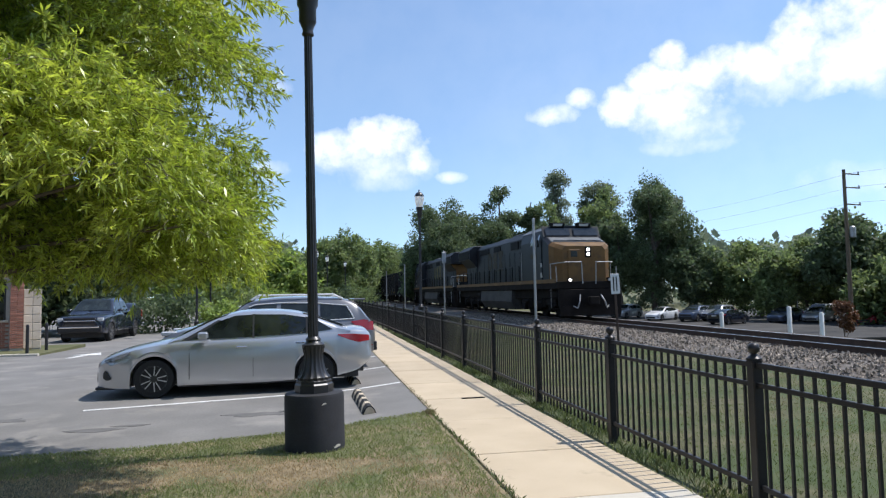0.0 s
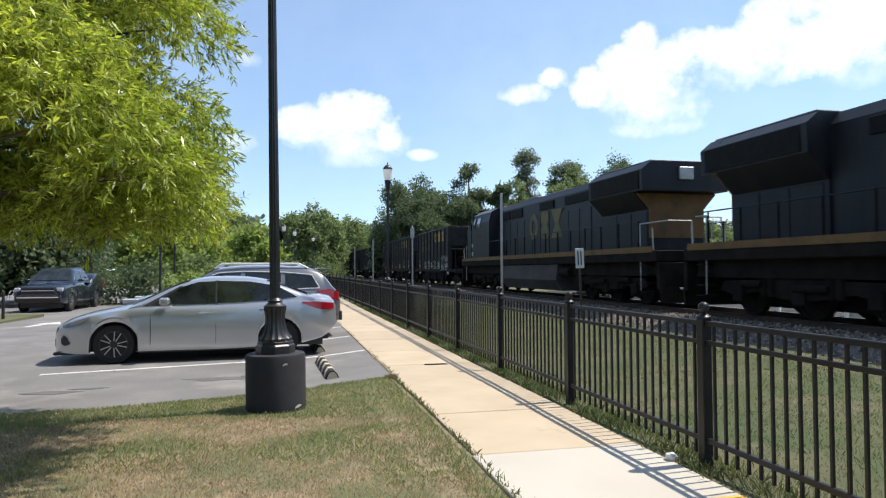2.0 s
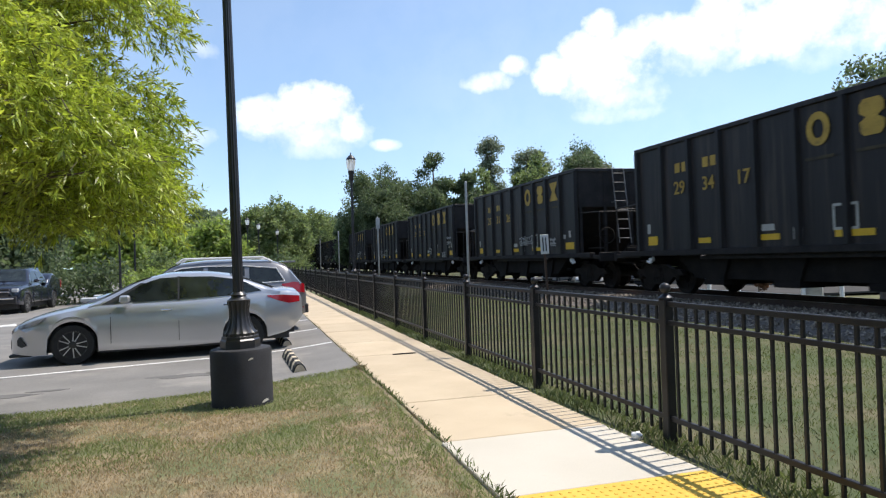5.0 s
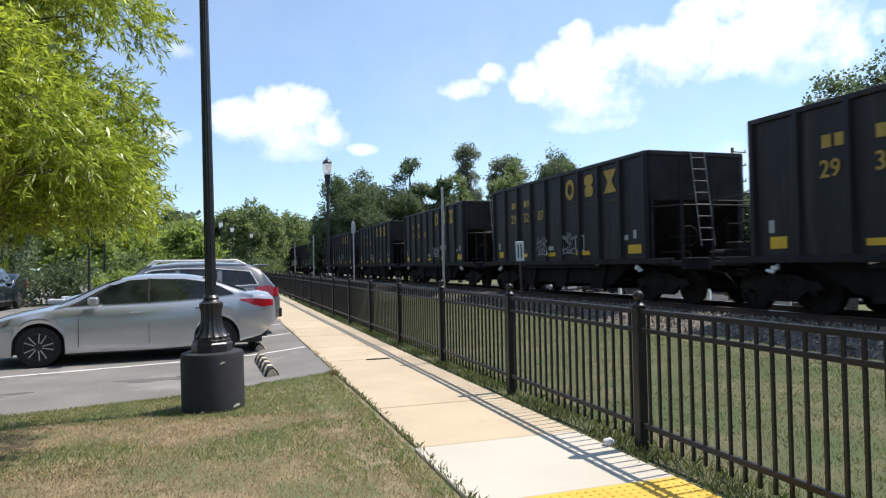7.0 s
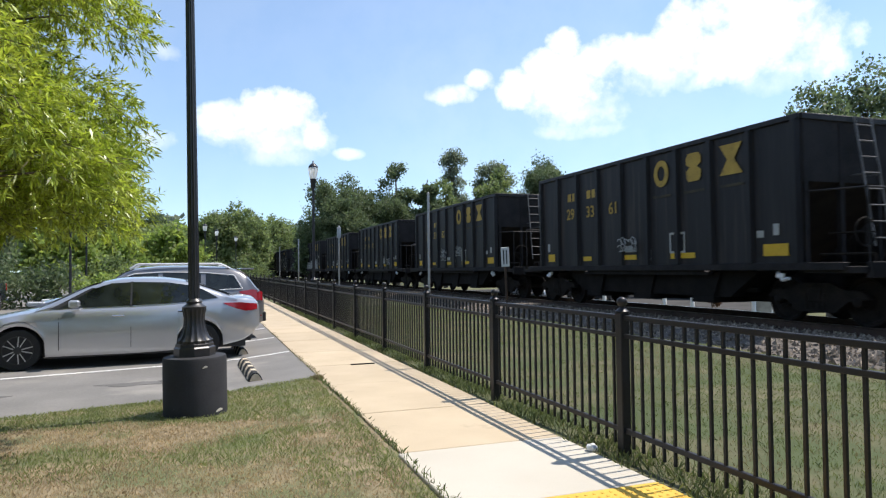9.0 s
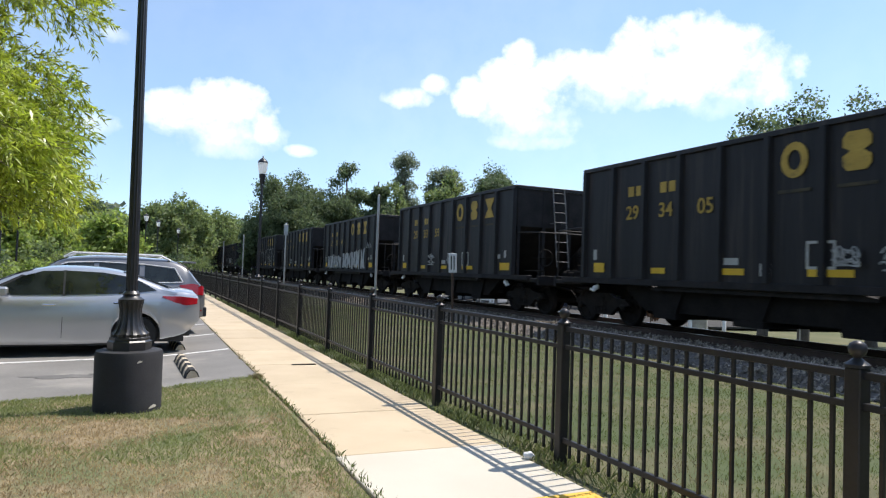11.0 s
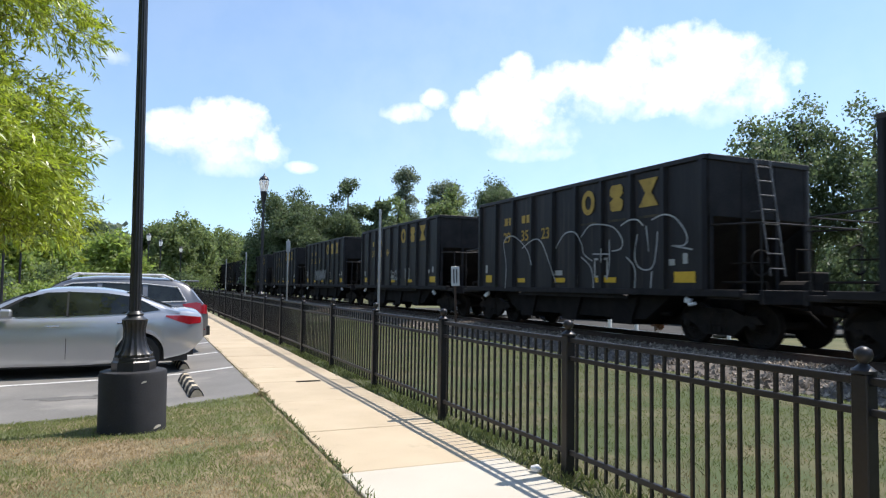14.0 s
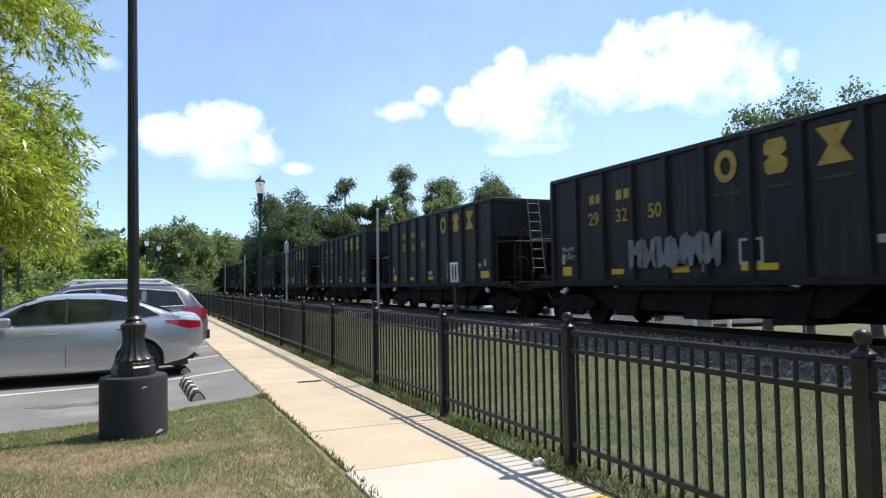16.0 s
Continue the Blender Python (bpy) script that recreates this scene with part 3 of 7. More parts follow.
def markings():
    """Painted bay lines and an arrow on the asphalt."""
    z0, z1 = lot_z(-7.2, 23) - 0.03, lot_z(-7.2, 23) + 0.012
    for (x0, y0, x1, y1) in ((-3.56, 11.22, 1.42, 12.30), (-3.5, 13.95, 1.42, 15.0), (-3.5, 16.6, 1.42, 17.5), (-3.5, 19.5, 1.42, 20.4)):
        d = 0.055
        b = Build()
        cut = [x0, 0.2, 0.6, 1.0, x1]
        at = [(x, y0 + (y1 - y0) * (x - x0) / (x1 - x0)) for x in cut]
        for (xa, ya), (xb, yb) in zip(at, at[1:]):
            za, zb = lot_z(xa), lot_z(xb)
            b.add([(xa, ya - d, za + 0.006), (xb, yb - d, zb + 0.006), (xb, yb + d, zb + 0.006), (xa, ya + d, za + 0.006), (xa, ya - d, za + 0.001), (xb, yb - d, zb + 0.001), (xb, yb + d, zb + 0.001), (xa, ya + d, za + 0.001)],
                  [(0, 1, 2, 3), (4, 5, 1, 0), (6, 7, 3, 2)])
        tagged(part("bay_line", b, M["paint_white"]), "worn white painted parking bay line", "road marking", "bay lines", "structure")
    for k, (x, y, r) in enumerate(((-2.9, 9.55, 0.22), (-2.5, 9.75, 0.15), (-0.9, 10.15, 0.3), (-0.35, 10.3, 0.18), (-4.5, 10.6, 0.3), (-1.2, 13.1, 0.3))):
        rnd = random.Random(k)
        b = Build().prism([(x + r * 1.6 * math.cos(a) * rnd.uniform(0.6, 1.2), y + r * 0.6 * math.sin(a) * rnd.uniform(0.6, 1.2)) for a in [math.pi * j / 9 for j in range(18)]], ROAD_Z + 0.001, ROAD_Z + 0.004, "z")
        tagged(part("oil_stain", b, M["asphalt_stain"]), "dark dried oil stain on the asphalt", "stain", "oil stains", "structure")
    b = Build().prism([(-7.5, 22.0), (-7.35, 21.8), (-7.1, 22.9), (-6.7, 22.9), (-7.0, 23.9), (-7.6, 23.1), (-7.3, 23.0)], z0, z1, "z")
    tagged(part("lane_arrow", b, M["paint_white"]), "worn white painted lane arrow on asphalt", "road marking", kind="structure")


markings()


def track():
    bed = Build().prism([(8.5, -0.16), (9.6, 0.10), (14.9, 0.10), (16.2, -0.18)], -270, 320, "y")
    tagged(part("track_bed", bed, M["ballast_bed"]), "grey crushed stone railway ballast bed", "ballast", kind="structure")
    for x in (RAIL_X - 0.7525, RAIL_X + 0.7525):
        b = Build().prism([(x - 0.075, RAIL_Z - 0.17), (x + 0.075, RAIL_Z - 0.17), (x + 0.012, RAIL_Z - 0.14), (x + 0.01, RAIL_Z - 0.04), (x + 0.037, RAIL_Z - 0.03),
                           (x + 0.037, RAIL_Z - 0.004), (x - 0.037, RAIL_Z - 0.004), (x - 0.037, RAIL_Z - 0.03), (x - 0.01, RAIL_Z - 0.04), (x - 0.012, RAIL_Z - 0.14)], -270, 320, "y")
        rail = tagged(part("rail", b, M["rail"]), "rusty steel rail with a polished running head", "rail", "rails of the track", "structure")
        part("rail_head", Build().box(x - 0.034, x + 0.034, -270, 320, RAIL_Z - 0.004, RAIL_Z, 0.002), M["railhead"], rail, "polished running surface")
    me = Build().box(-1.3, 1.3, -0.115, 0.115, -0.17, 0.0, 0.01).mesh("tie")
    me.materials.append(M["tie"])
    root = thing("track_ties", Matrix(), "dark creosoted timber railway ties in the ballast", "railway tie", "ties of the track", "structure")
    y = -20.0
    while y < 130:
        ob = new("tie", me)
        ob.parent = root
        ob.matrix_basis = pose(RAIL_X + random.uniform(-0.03, 0.03), y, RAIL_Z - 0.172, 0, 0, random.uniform(-0.8, 0.8))
        y += 0.53
    # crushed stone on the shoulder nearest the fence
    rng = np.random.default_rng(5)
    n = 16000
    yy = 3 + 42 * rng.random(n) ** 1.5
    xx = 8.45 + 3.4 * rng.random(n)
    zz = np.where(xx < 9.6, -0.16 + (xx - 8.5) * 0.236, 0.10) + 0.01
    s = 0.022 + 0.03 * rng.random(n)
    base = np.array([(1, 0, 0), (-0.5, 0.87, 0), (-0.5, -0.87, 0), (0, 0, 1)], float)
    d = rng.normal(size=(n, 4, 3)) * 0.35
    V = (base[None] + d) * s[:, None, None] + np.stack([xx, yy, zz], 1)[:, None, :]
    F = np.array([(0, 1, 2), (0, 3, 1), (1, 3, 2), (2, 3, 0)])
    faces = (F[None] + 4 * np.arange(n)[:, None, None]).reshape(-1, 3)
    me = raw("ballast_stones", V.reshape(-1, 3).tolist(), faces.tolist(), M["ballast"])
    tagged(part("ballast_stones", me, None), "loose grey crushed ballast stones", "ballast", kind="stuff")


track()

# ---- fence, lamps, poles ----
FENCE_X = 3.06


def fence():
    """Black steel picket fence: posts with ball caps, three rails a panel, pickets between."""
    post = Build().box(-0.04, 0.04, -0.04, 0.04, -0.25, 1.075, 0.006)
    cap = Build().lathe([(0.055, 1.075), (0.055, 1.090), (0.03, 1.110), (0.018, 1.120), (0.02, 1.125), (0.036, 1.140), (0.042, 1.162), (0.036, 1.185), (0.016, 1.198), (0.002, 1.201)], 14)
    pm, cm = post.mesh("post"), cap.mesh("ball_cap", 50)
    picket = Build().box(-0.0095, 0.0095, -0.0095, 0.0095, 0.055, 1.04).mesh("picket")
    for me in (pm, cm, picket):
        me.materials.append(M["fence_black"])
    ends = [2.07 - 2.44, 2.07] + [4.46 + 2.44 * k for k in range(26)]
    root = thing("fence", pose(FENCE_X, 0, 0), "black steel picket fence with ball-capped posts", "fence")
    near = 0
    for k, (a, b) in enumerate(zip(ends, ends[1:])):
        x = -0.00028 * max(0, a - 5) ** 2 * 0.5
        p = new("post", pm)
        p.parent = root
        p.matrix_basis = pose(x, a, 0)
        c = new("ball_cap", cm)
        c.parent = p
        me = Build()
        for z, h in ((1.042, 0.038), (0.900, 0.034), (0.175, 0.038)):
            r = Build().box(x - 0.017, x + 0.017, a + 0.035, b - 0.035, z - h / 2, z + h / 2, 0.004)
            part("fence_rail", r, M["fence_black"], root)
        count = 20
        for i in range(1, count):
            y = a + (b - a) * i / count
            if near < 260 and a < 30:
                near += 1
                q = new("picket", picket)
                q.parent = root
                q.matrix_basis = pose(x, y, 0)
            else:
                me.box(x - 0.0095, x + 0.0095, y - 0.0095, y + 0.0095, 0.055, 1.04)
        if me.v:
            tagged(part("picket_run", me, M["fence_black"], root), kind="stuff")


fence()


def street_lamp(x, y, z, tall=4.05, lean=0.0, sleeve=True, group="lamps along the pavement"):
    """Cast-iron style post-top lamp: fluted base, slim fluted shaft, acorn lantern."""
    t = thing("street_lamp", pose(x, y, z, 0, lean, 0), "black cast-iron post lamp with an acorn lantern" + (", on a round footing" if sleeve else ""), "street lamp", group)
    z0 = 0.0
    if sleeve:
        part("footing", Build().lathe([(0.315, -0.2), (0.315, 0.57), (0.305, 0.60), (0.27, 0.608), (0.0, 0.608)], 40), M["rubber_sleeve"], t, "black sleeved concrete footing", 40)
        z0 = 0.605
        for az, zz, w, hh in ((-1.25, 0.50, 0.16, 0.02), (-0.75, 0.045, 0.30, 0.03), (-1.9, 0.02, 0.10, 0.02)):
            vs, n = [], 6
            for k in range(n + 1):
                q = az + w * (k / n - 0.5)
                hk = hh * (0.4 + 0.6 * math.sin(math.pi * k / n))
                vs += [(0.3165 * math.cos(q), 0.3165 * math.sin(q), zz + 0.012 * k / n), (0.3165 * math.cos(q), 0.3165 * math.sin(q), zz + hk + 0.012 * k / n)]
            part("scuff_mark", Build().add(vs, [(2 * k, 2 * k + 2, 2 * k + 3, 2 * k + 1) for k in range(n)]), M["concrete_new"], t, "pale scuff on the sleeve")
    part("plinth", Build().lathe([(0.205, z0), (0.205, z0 + 0.085), (0.19, z0 + 0.10), (0.19, z0 + 0.125), (0.175, z0 + 0.135)], 8), M["black_iron"], t)
    prof = [(0.175, 0.13), (0.178, 0.16), (0.15, 0.19), (0.125, 0.25), (0.108, 0.33), (0.105, 0.40), (0.115, 0.455), (0.122, 0.475), (0.118, 0.50)]
    part("fluted_base", Build().lathe([(r, z0 + h) for r, h in prof], 64, flute=0.07, flutes=16), M["black_iron"], t, smooth=30)
    part("collar", Build().lathe([(0.118, z0 + 0.49), (0.122, z0 + 0.505), (0.085, z0 + 0.53), (0.075, z0 + 0.545), (0.085, z0 + 0.56), (0.06, z0 + 0.59)], 20), M["black_iron"], t, smooth=40)
    top = tall
    part("shaft", Build().lathe([(0.058, z0 + 0.58), (0.054, z0 + 1.8), (0.045, top - 0.42)], 48, flute=0.12, flutes=12), M["black_iron"], t, smooth=30)
    h = top - 0.42
    part("neck", Build().lathe([(0.045, h - 0.02), (0.065, h), (0.065, h + 0.02), (0.055, h + 0.05), (0.085, h + 0.13), (0.095, h + 0.15), (0.095, h + 0.30), (0.115, h + 0.34), (0.118, h + 0.42), (0.125, h + 0.44), (0.125, h + 0.47)], 24), M["black_iron"], t, smooth=40)
    h += 0.47
    part("lantern", Build().lathe([(0.115, h), (0.15, h + 0.12), (0.178, h + 0.28), (0.183, h + 0.40), (0.16, h + 0.50)], 24), M["lantern_glass"], t, "frosted acorn globe", 40)
    part("lantern_cap", Build().lathe([(0.185, h + 0.42), (0.19, h + 0.44), (0.165, h + 0.50), (0.10, h + 0.57), (0.035, h + 0.61), (0.02, h + 0.64), (0.03, h + 0.665), (0.008, h + 0.70), (0.002, h + 0.73)], 24), M["black_iron"], t, smooth=40)
    return t


street_lamp(-0.085, 7.47, -0.04, 4.94, -0.7)
street_lamp(3.93, 25.9, -0.05, 4.94)
for lx, ly in ((0.0, 61.0), (1.06, 69.0), (3.4, 82.0), (-5.7, 34.0), (-6.25, 42.0)):
    street_lamp(lx, ly, -0.1, 4.94, sleeve=False)

# ---- train ----
def wheelset(parent, y, r=0.46, gauge=0.7525):
    """An axle with two flanged wheels, as one turning part."""
    b = Build().tube((-1.0, 0, 0), (1.0, 0, 0), 0.075, seg=10)
    for s in (-1, 1):
        x = s * gauge
        prof = [(r + 0.025, x - s * 0.06), (r + 0.025, x - s * 0.035), (r, x - s * 0.03), (r - 0.01, x + s * 0.07), (r - 0.06, x + s * 0.072), (r - 0.09, x + s * 0.02), (0.16, x + s * 0.03), (0.13, x + s * 0.09), (0.05, x + s * 0.09)]
        b.lathe(prof, 24, axis="x")
        for k in range(4):
            a = math.pi / 2 * k
            b.tube((x + s * 0.025, 0.25 * math.cos(a), 0.25 * math.sin(a)), (x + s * 0.05, 0.25 * math.cos(a), 0.25 * math.sin(a)), 0.05, seg=6)
    return part("wheelset", b, M["truck_iron"], parent, smooth=35, m=pose(0, y, r))


def hopper_truck(parent, y):
    t = part("truck", Build().box(-1.1, 1.1, -0.16, 0.16, 0.42, 0.72, 0.03).tube((0, 0, 0.72), (0, 0, 0.92), 0.22, seg=14), M["truck_iron"], parent, m=pose(0, y, 0))
    for s in (-1, 1):
        x = s * 1.0
        f = Build()
        out = [(-1.15, 0.52), (-1.0, 0.66), (-0.62, 0.68), (-0.36, 0.80), (0.36, 0.80), (0.62, 0.68), (1.0, 0.66), (1.15, 0.52), (0.7, 0.46), (0.42, 0.24), (-0.42, 0.24), (-0.7, 0.46)]
        f.prism(out, x - 0.06, x + 0.06, "x")
        for k in (-0.2, -0.07, 0.07, 0.2):
            f.tube((x + s * 0.03, k, 0.30), (x + s * 0.03, k, 0.60), 0.055, seg=8)
        part("side_frame", f, M["truck_iron"], t, smooth=30)
        for k in (-0.889, 0.889):
            part("bearing_cap", Build().lathe([(0.09, x - s * 0.05), (0.09, x + s * 0.07), (0.05, x + s * 0.10), (0.03, x + s * 0.105)], 14, (0, k, 0.46), axis="x"), M["truck_iron"], t, "grimy axle bearing cap", 40)
    for k in (-0.889, 0.889):
        wheelset(t, k)
    return t


def hopper_car():
    """Open-top coal hopper, rail level at z = 0, its length along y."""
    t = thing("hopper_car", Matrix(), "grimy black steel open-top coal hopper car", "railway car", "coal hoppers of the train")
    L, W, TOP, SILL = 5.22, 1.52, 4.06, 1.15
    for s in (-1, 1):
        x = s * W
        side = part("side_sheet", Build().box(x - 0.012, x + 0.012, -L, L, SILL, TOP - 0.05), M["hopper"], t)
        part("top_chord", Build().box(x - 0.07, x + 0.07, -L - 0.02, L + 0.02, TOP - 0.11, TOP, 0.012), M["hopper"], side)
        part("side_sill", Build().box(x - 0.09, x + 0.09, -L - 0.9, L + 0.9, SILL - 0.10, SILL + 0.05, 0.012), M["hopper_dark"], side)
        rib = Build().prism([(s * 0.0, -0.085), (s * 0.10, -0.055), (s * 0.10, 0.055), (s * 0.0, 0.085)], SILL + 0.05, TOP - 0.10, "z").mesh("rib")
        rib.materials.append(M["hopper"])
        for k in range(10):
            r = new("rib", rib)
            r.parent = side
            r.matrix_basis = pose(x + s * 0.010, -L + 0.09 + (2 * L - 0.18) * k / 9, 0)
    for e in (-1, 1):
        y = e * L
        end = part("end_sheet", Build().box(-W + 0.02, W - 0.02, y - 0.02, y + 0.02, 2.75, TOP - 0.02).prism([(y, 2.75), (y + e * 0.03, 2.75), (e * (L - 2.6), 1.0), (e * (L - 2.63), 1.0)], -W + 0.03, W - 0.03, "x"), M["hopper_dark"], t)
        part("end_chord", Build().box(-W, W, y - 0.06, y + 0.07, TOP - 0.12, TOP + 0.002, 0.01), M["hopper"], end)
        for x in (-1.42, -0.5, 0.5, 1.42):
            part("end_post", Build().box(x - 0.05, x + 0.05, y - 0.03, y + 0.08, 1.15, TOP - 0.13), M["hopper_dark"], end)
        plat = part("end_platform", Build().box(-W, W, min(y, e * (L + 1.35)), max(y, e * (L + 1.35)), 1.0, 1.12, 0.01).box(-W, W, e * (L + 1.35) - 0.06, e * (L + 1.35) + 0.06, 0.92, 1.2, 0.01), M["hopper_dark"], t)
        lad = Build()
        for x in (-0.25, 0.19):
            lad.tube((x, e * (L + 0.12), TOP - 0.02), (x - 0.02, e * (L + 0.50), 1.5), 0.020, seg=6)
        for k in range(8):
            q = (k + 0.5) / 8
            yy, zz = e * (L + 0.12 + 0.38 * q), TOP - 0.02 - (TOP - 1.52) * q
            lad.tube((-0.25 - 0.02 * q, yy, zz), (0.19 - 0.02 * q, yy, zz), 0.015, seg=6)
        for x in (-0.26, 0.18):
            lad.tube((x, e * (L + 0.02), 2.9), (x, e * (L + 0.30), 2.9), 0.015, seg=6)
        part("ladder", lad, M["worn_steel"], plat, "grey worn steel ladder")
        grab = Build().path([(-1.45, e * (L + 0.05), 2.55), (-1.45, e * (L + 1.3), 2.5), (1.45, e * (L + 1.3), 2.5), (1.45, e * (L + 0.05), 2.55)], 0.02)
        for x in (-1.45, 1.45):
            grab.path([(x, e * (L + 1.3), 2.5), (x, e * (L + 1.3), 1.1)], 0.02)
        part("grab_rail", grab, M["hopper"], plat)
        br = Build()
        hub = Vector((-0.9, e * (L + 0.8), 1.75))
        rim = [hub + Vector((0.26 * math.cos(math.pi * k / 8), 0, 0.26 * math.sin(math.pi * k / 8))) for k in range(17)]
        br.path(rim, 0.018, 5)
        for k in range(0, 16, 4):
            br.tube(hub, rim[k], 0.014, seg=5)
        br.tube(hub, hub + Vector((0, -e * 0.75, 0)), 0.02, seg=6)
        part("brake_wheel", br, M["truck_iron"], plat)
        # added pale silver bar that stands for a bright glint below the sill
        part("release_lever", Build().path([(-1.50, e * (L - 0.62), 1.02), (-1.52, e * (L - 0.50), 0.86), (-1.52, e * (L - 0.34), 0.90)], 0.035).box(-1.56, -1.46, e * (L - 0.55) - 0.09, e * (L - 0.55) + 0.09, 0.90, 1.0, 0.02), M["satin_silver"], t, "small bright silver bar in place of a glint")
        pipe = Build().path([(-1.2, e * (L + 0.1), 1.35), (-1.2, e * (L + 1.2), 1.35), (-1.2, e * (L + 1.25), 0.95), (-0.35, e * (L + 1.4), 0.80), (-0.30, e * (L + 1.75), 0.50)], 0.025)
        part("step_rail", Build().path([(0.75, e * (L + 0.3), 1.12), (0.75, e * (L + 0.3), 2.1), (1.3, e * (L + 0.3), 2.1), (1.3, e * (L + 0.3), 1.12)], 0.02), M["truck_iron"], plat)
        part("valve_box", Build().box(0.45, 0.95, e * (L + 0.75) - 0.2, e * (L + 0.75) + 0.2, 1.12, 1.6, 0.03), M["truck_iron"], plat)
        part("air_pipe", pipe, M["truck_iron"], plat)
        part("brake_cylinder", Build().tube((0.1, e * (L + 0.5), 1.24), (0.1, e * (L + 1.1), 1.24), 0.16, seg=12), M["truck_iron"], plat)
        coup = Build().box(-0.11, 0.11, min(e * (L + 1.3), e * (L + 1.84)), max(e * (L + 1.3), e * (L + 1.84)), 0.72, 0.95, 0.02).box(-0.2, 0.2, e * (L + 1.72) - 0.14, e * (L + 1.72) + 0.10, 0.70, 0.98, 0.03)
        part("coupler", coup, M["truck_iron"], t)
        hopper_truck(t, e * 5.05)
    part("centre_sill", Build().box(-0.18, 0.18, -L - 1.3, L + 1.3, 0.72, 1.05), M["hopper_dark"], t)
    # the rigging's box and the wedge after it fill the shaded gap with black
    part("brake_rigging", Build().box(-0.42, 0.42, -3.7, 3.7, 0.34, 0.78).tube((-1.0, -3.6, 0.62), (-1.0, 3.6, 0.62), 0.05, seg=8), M["under_black"], t)
    part("slope_sheet", Build().prism([(-3.9, 1.04), (3.9, 1.04), (3.05, 0.46), (-3.05, 0.46)], -1.28, 1.28, "x"), M["under_black"], t)
    part("load_floor", Build().prism([(-L + 2.6, 1.0), (-1.2, 1.3), (0, 1.05), (1.2, 1.3), (L - 2.6, 1.0), (L - 2.6, 0.95), (-L + 2.6, 0.95)], -W + 0.02, W - 0.02, "x"), M["hopper_dark"], t)
    for y in (-2.3, 0.0, 2.3):
        for s in (-1, 1):
            c = Build().prism([(y - 0.55, 1.0), (y + 0.55, 1.0), (y + 0.30, 0.38), (y - 0.30, 0.38)], s * 1.30, s * 1.36, "x")
            c.box(min(s * 0.15, s * 1.38), max(s * 0.15, s * 1.38), y - 0.36, y + 0.36, 0.32, 0.45)
            part("chute", c, M["under_black"], t)
    return t


def patch(parent, kind, y0, y1, z0, z1, material, label=""):
    """A painted rectangle, ring or blob on the near side of a car."""
    x = -1.545
    return part(kind, Build().box(x - 0.004, x + 0.001, y0, y1, z0, z1), material, parent, label)


def stroke(parent, pts, r, material=None, label="pale spray-painted graffiti outline"):
    """One sprayed line as a flat ribbon through (y, z) points."""
    P = [Vector(p) for p in pts]
    vs = []
    for k, p in enumerate(P):
        d = P[min(k + 1, len(P) - 1)] - P[max(k - 1, 0)]
        d = d.normalized() if d.length > 1e-6 else Vector((1, 0))
        n = Vector((-d.y, d.x)) * r
        vs += [(-1.632, p.x + n.x, p.y + n.y), (-1.632, p.x - n.x, p.y - n.y), (-1.628, p.x - n.x, p.y - n.y), (-1.628, p.x + n.x, p.y + n.y)]
    fs = [(4 * k + j, 4 * k + (j + 1) % 4, 4 * k + 4 + (j + 1) % 4, 4 * k + 4 + j) for k in range(len(P) - 1) for j in range(4)]
    m = 4 * len(P) - 4
    return part("graffiti", Build().add(vs, fs + [(0, 3, 2, 1), (m, m + 1, m + 2, m + 3)]), material or M["graffiti"], parent, label)


def rounded(pts, n=5):
    """A smooth line through (y, z) points."""
    P = [pts[0]] + list(pts) + [pts[-1]]
    out = []
    for a, b, c, d in zip(P, P[1:], P[2:], P[3:]):
        for k in range(n):
            q = k / n
            out.append(tuple(0.5 * (2 * b[i] + (c[i] - a[i]) * q + (2 * a[i] - 5 * b[i] + 4 * c[i] - d[i]) * q * q + (3 * b[i] - a[i] - 3 * c[i] + d[i]) * q ** 3) for i in (0, 1)))
    return out + [pts[-1]]


def scribble(parent, y, z, w, h, rnd, r=0.014):
    """A small looping spray tag, of no script, about (y, z)."""
    for row in range(2):
        turns, lean = rnd.randint(4, 6), rnd.uniform(0, 6)
        pts = []
        for k in range(40):
            q = k / 39
            pts.append((y + w * (0.5 - q) + 0.10 * w * math.cos(2 * math.pi * turns * q + lean), z + h * (0.25 - 0.5 * row) + 0.26 * h * math.sin(2 * math.pi * turns * q) * (0.7 + 0.5 * math.sin(9 * q + lean))))
        stroke(parent, pts, r)
    stroke(parent, [(y + w * 0.5, z - h * 0.52), (y + w * 0.1, z - h * 0.46), (y - w * 0.52, z - h * 0.54)], r)


# a tall thin outline in bubbles over most of one car's side
THIN_LINES = [[(3.24, 1.16), (3.18, 1.89), (3.35, 2.63), (2.91, 2.82), (2.37, 2.66), (1.85, 2.29), (1.62, 1.85)], [(2.19, 2.39), (1.53, 2.62), (1.06, 2.51), (0.59, 1.83), (0.3, 1.34)], [(0.31, 2.3), (-0.11, 2.68), (-0.6, 2.7), (-0.91, 2.4), (-1.04, 2.09), (-1.41, 1.9)], [(-0.91, 2.02), (-1.36, 1.71), (-1.46, 1.2)]]
THIN_LINES += [[(-0.91, 2.55), (-1.29, 2.83), (-1.88, 2.81), (-2.33, 2.68), (-2.61, 2.38), (-2.55, 2.17), (-2.22, 2.12)], [(-2.11, 2.41), (-2.11, 1.77), (-2.0, 1.41)], [(-2.55, 2.73), (-2.87, 2.84), (-3.17, 2.82), (-3.37, 2.67)], [(-3.17, 2.48), (-3.07, 2.02), (-3.17, 1.74), (-3.46, 1.63), (-3.71, 1.73), (-3.81, 2.12), (-3.85, 2.5)]]
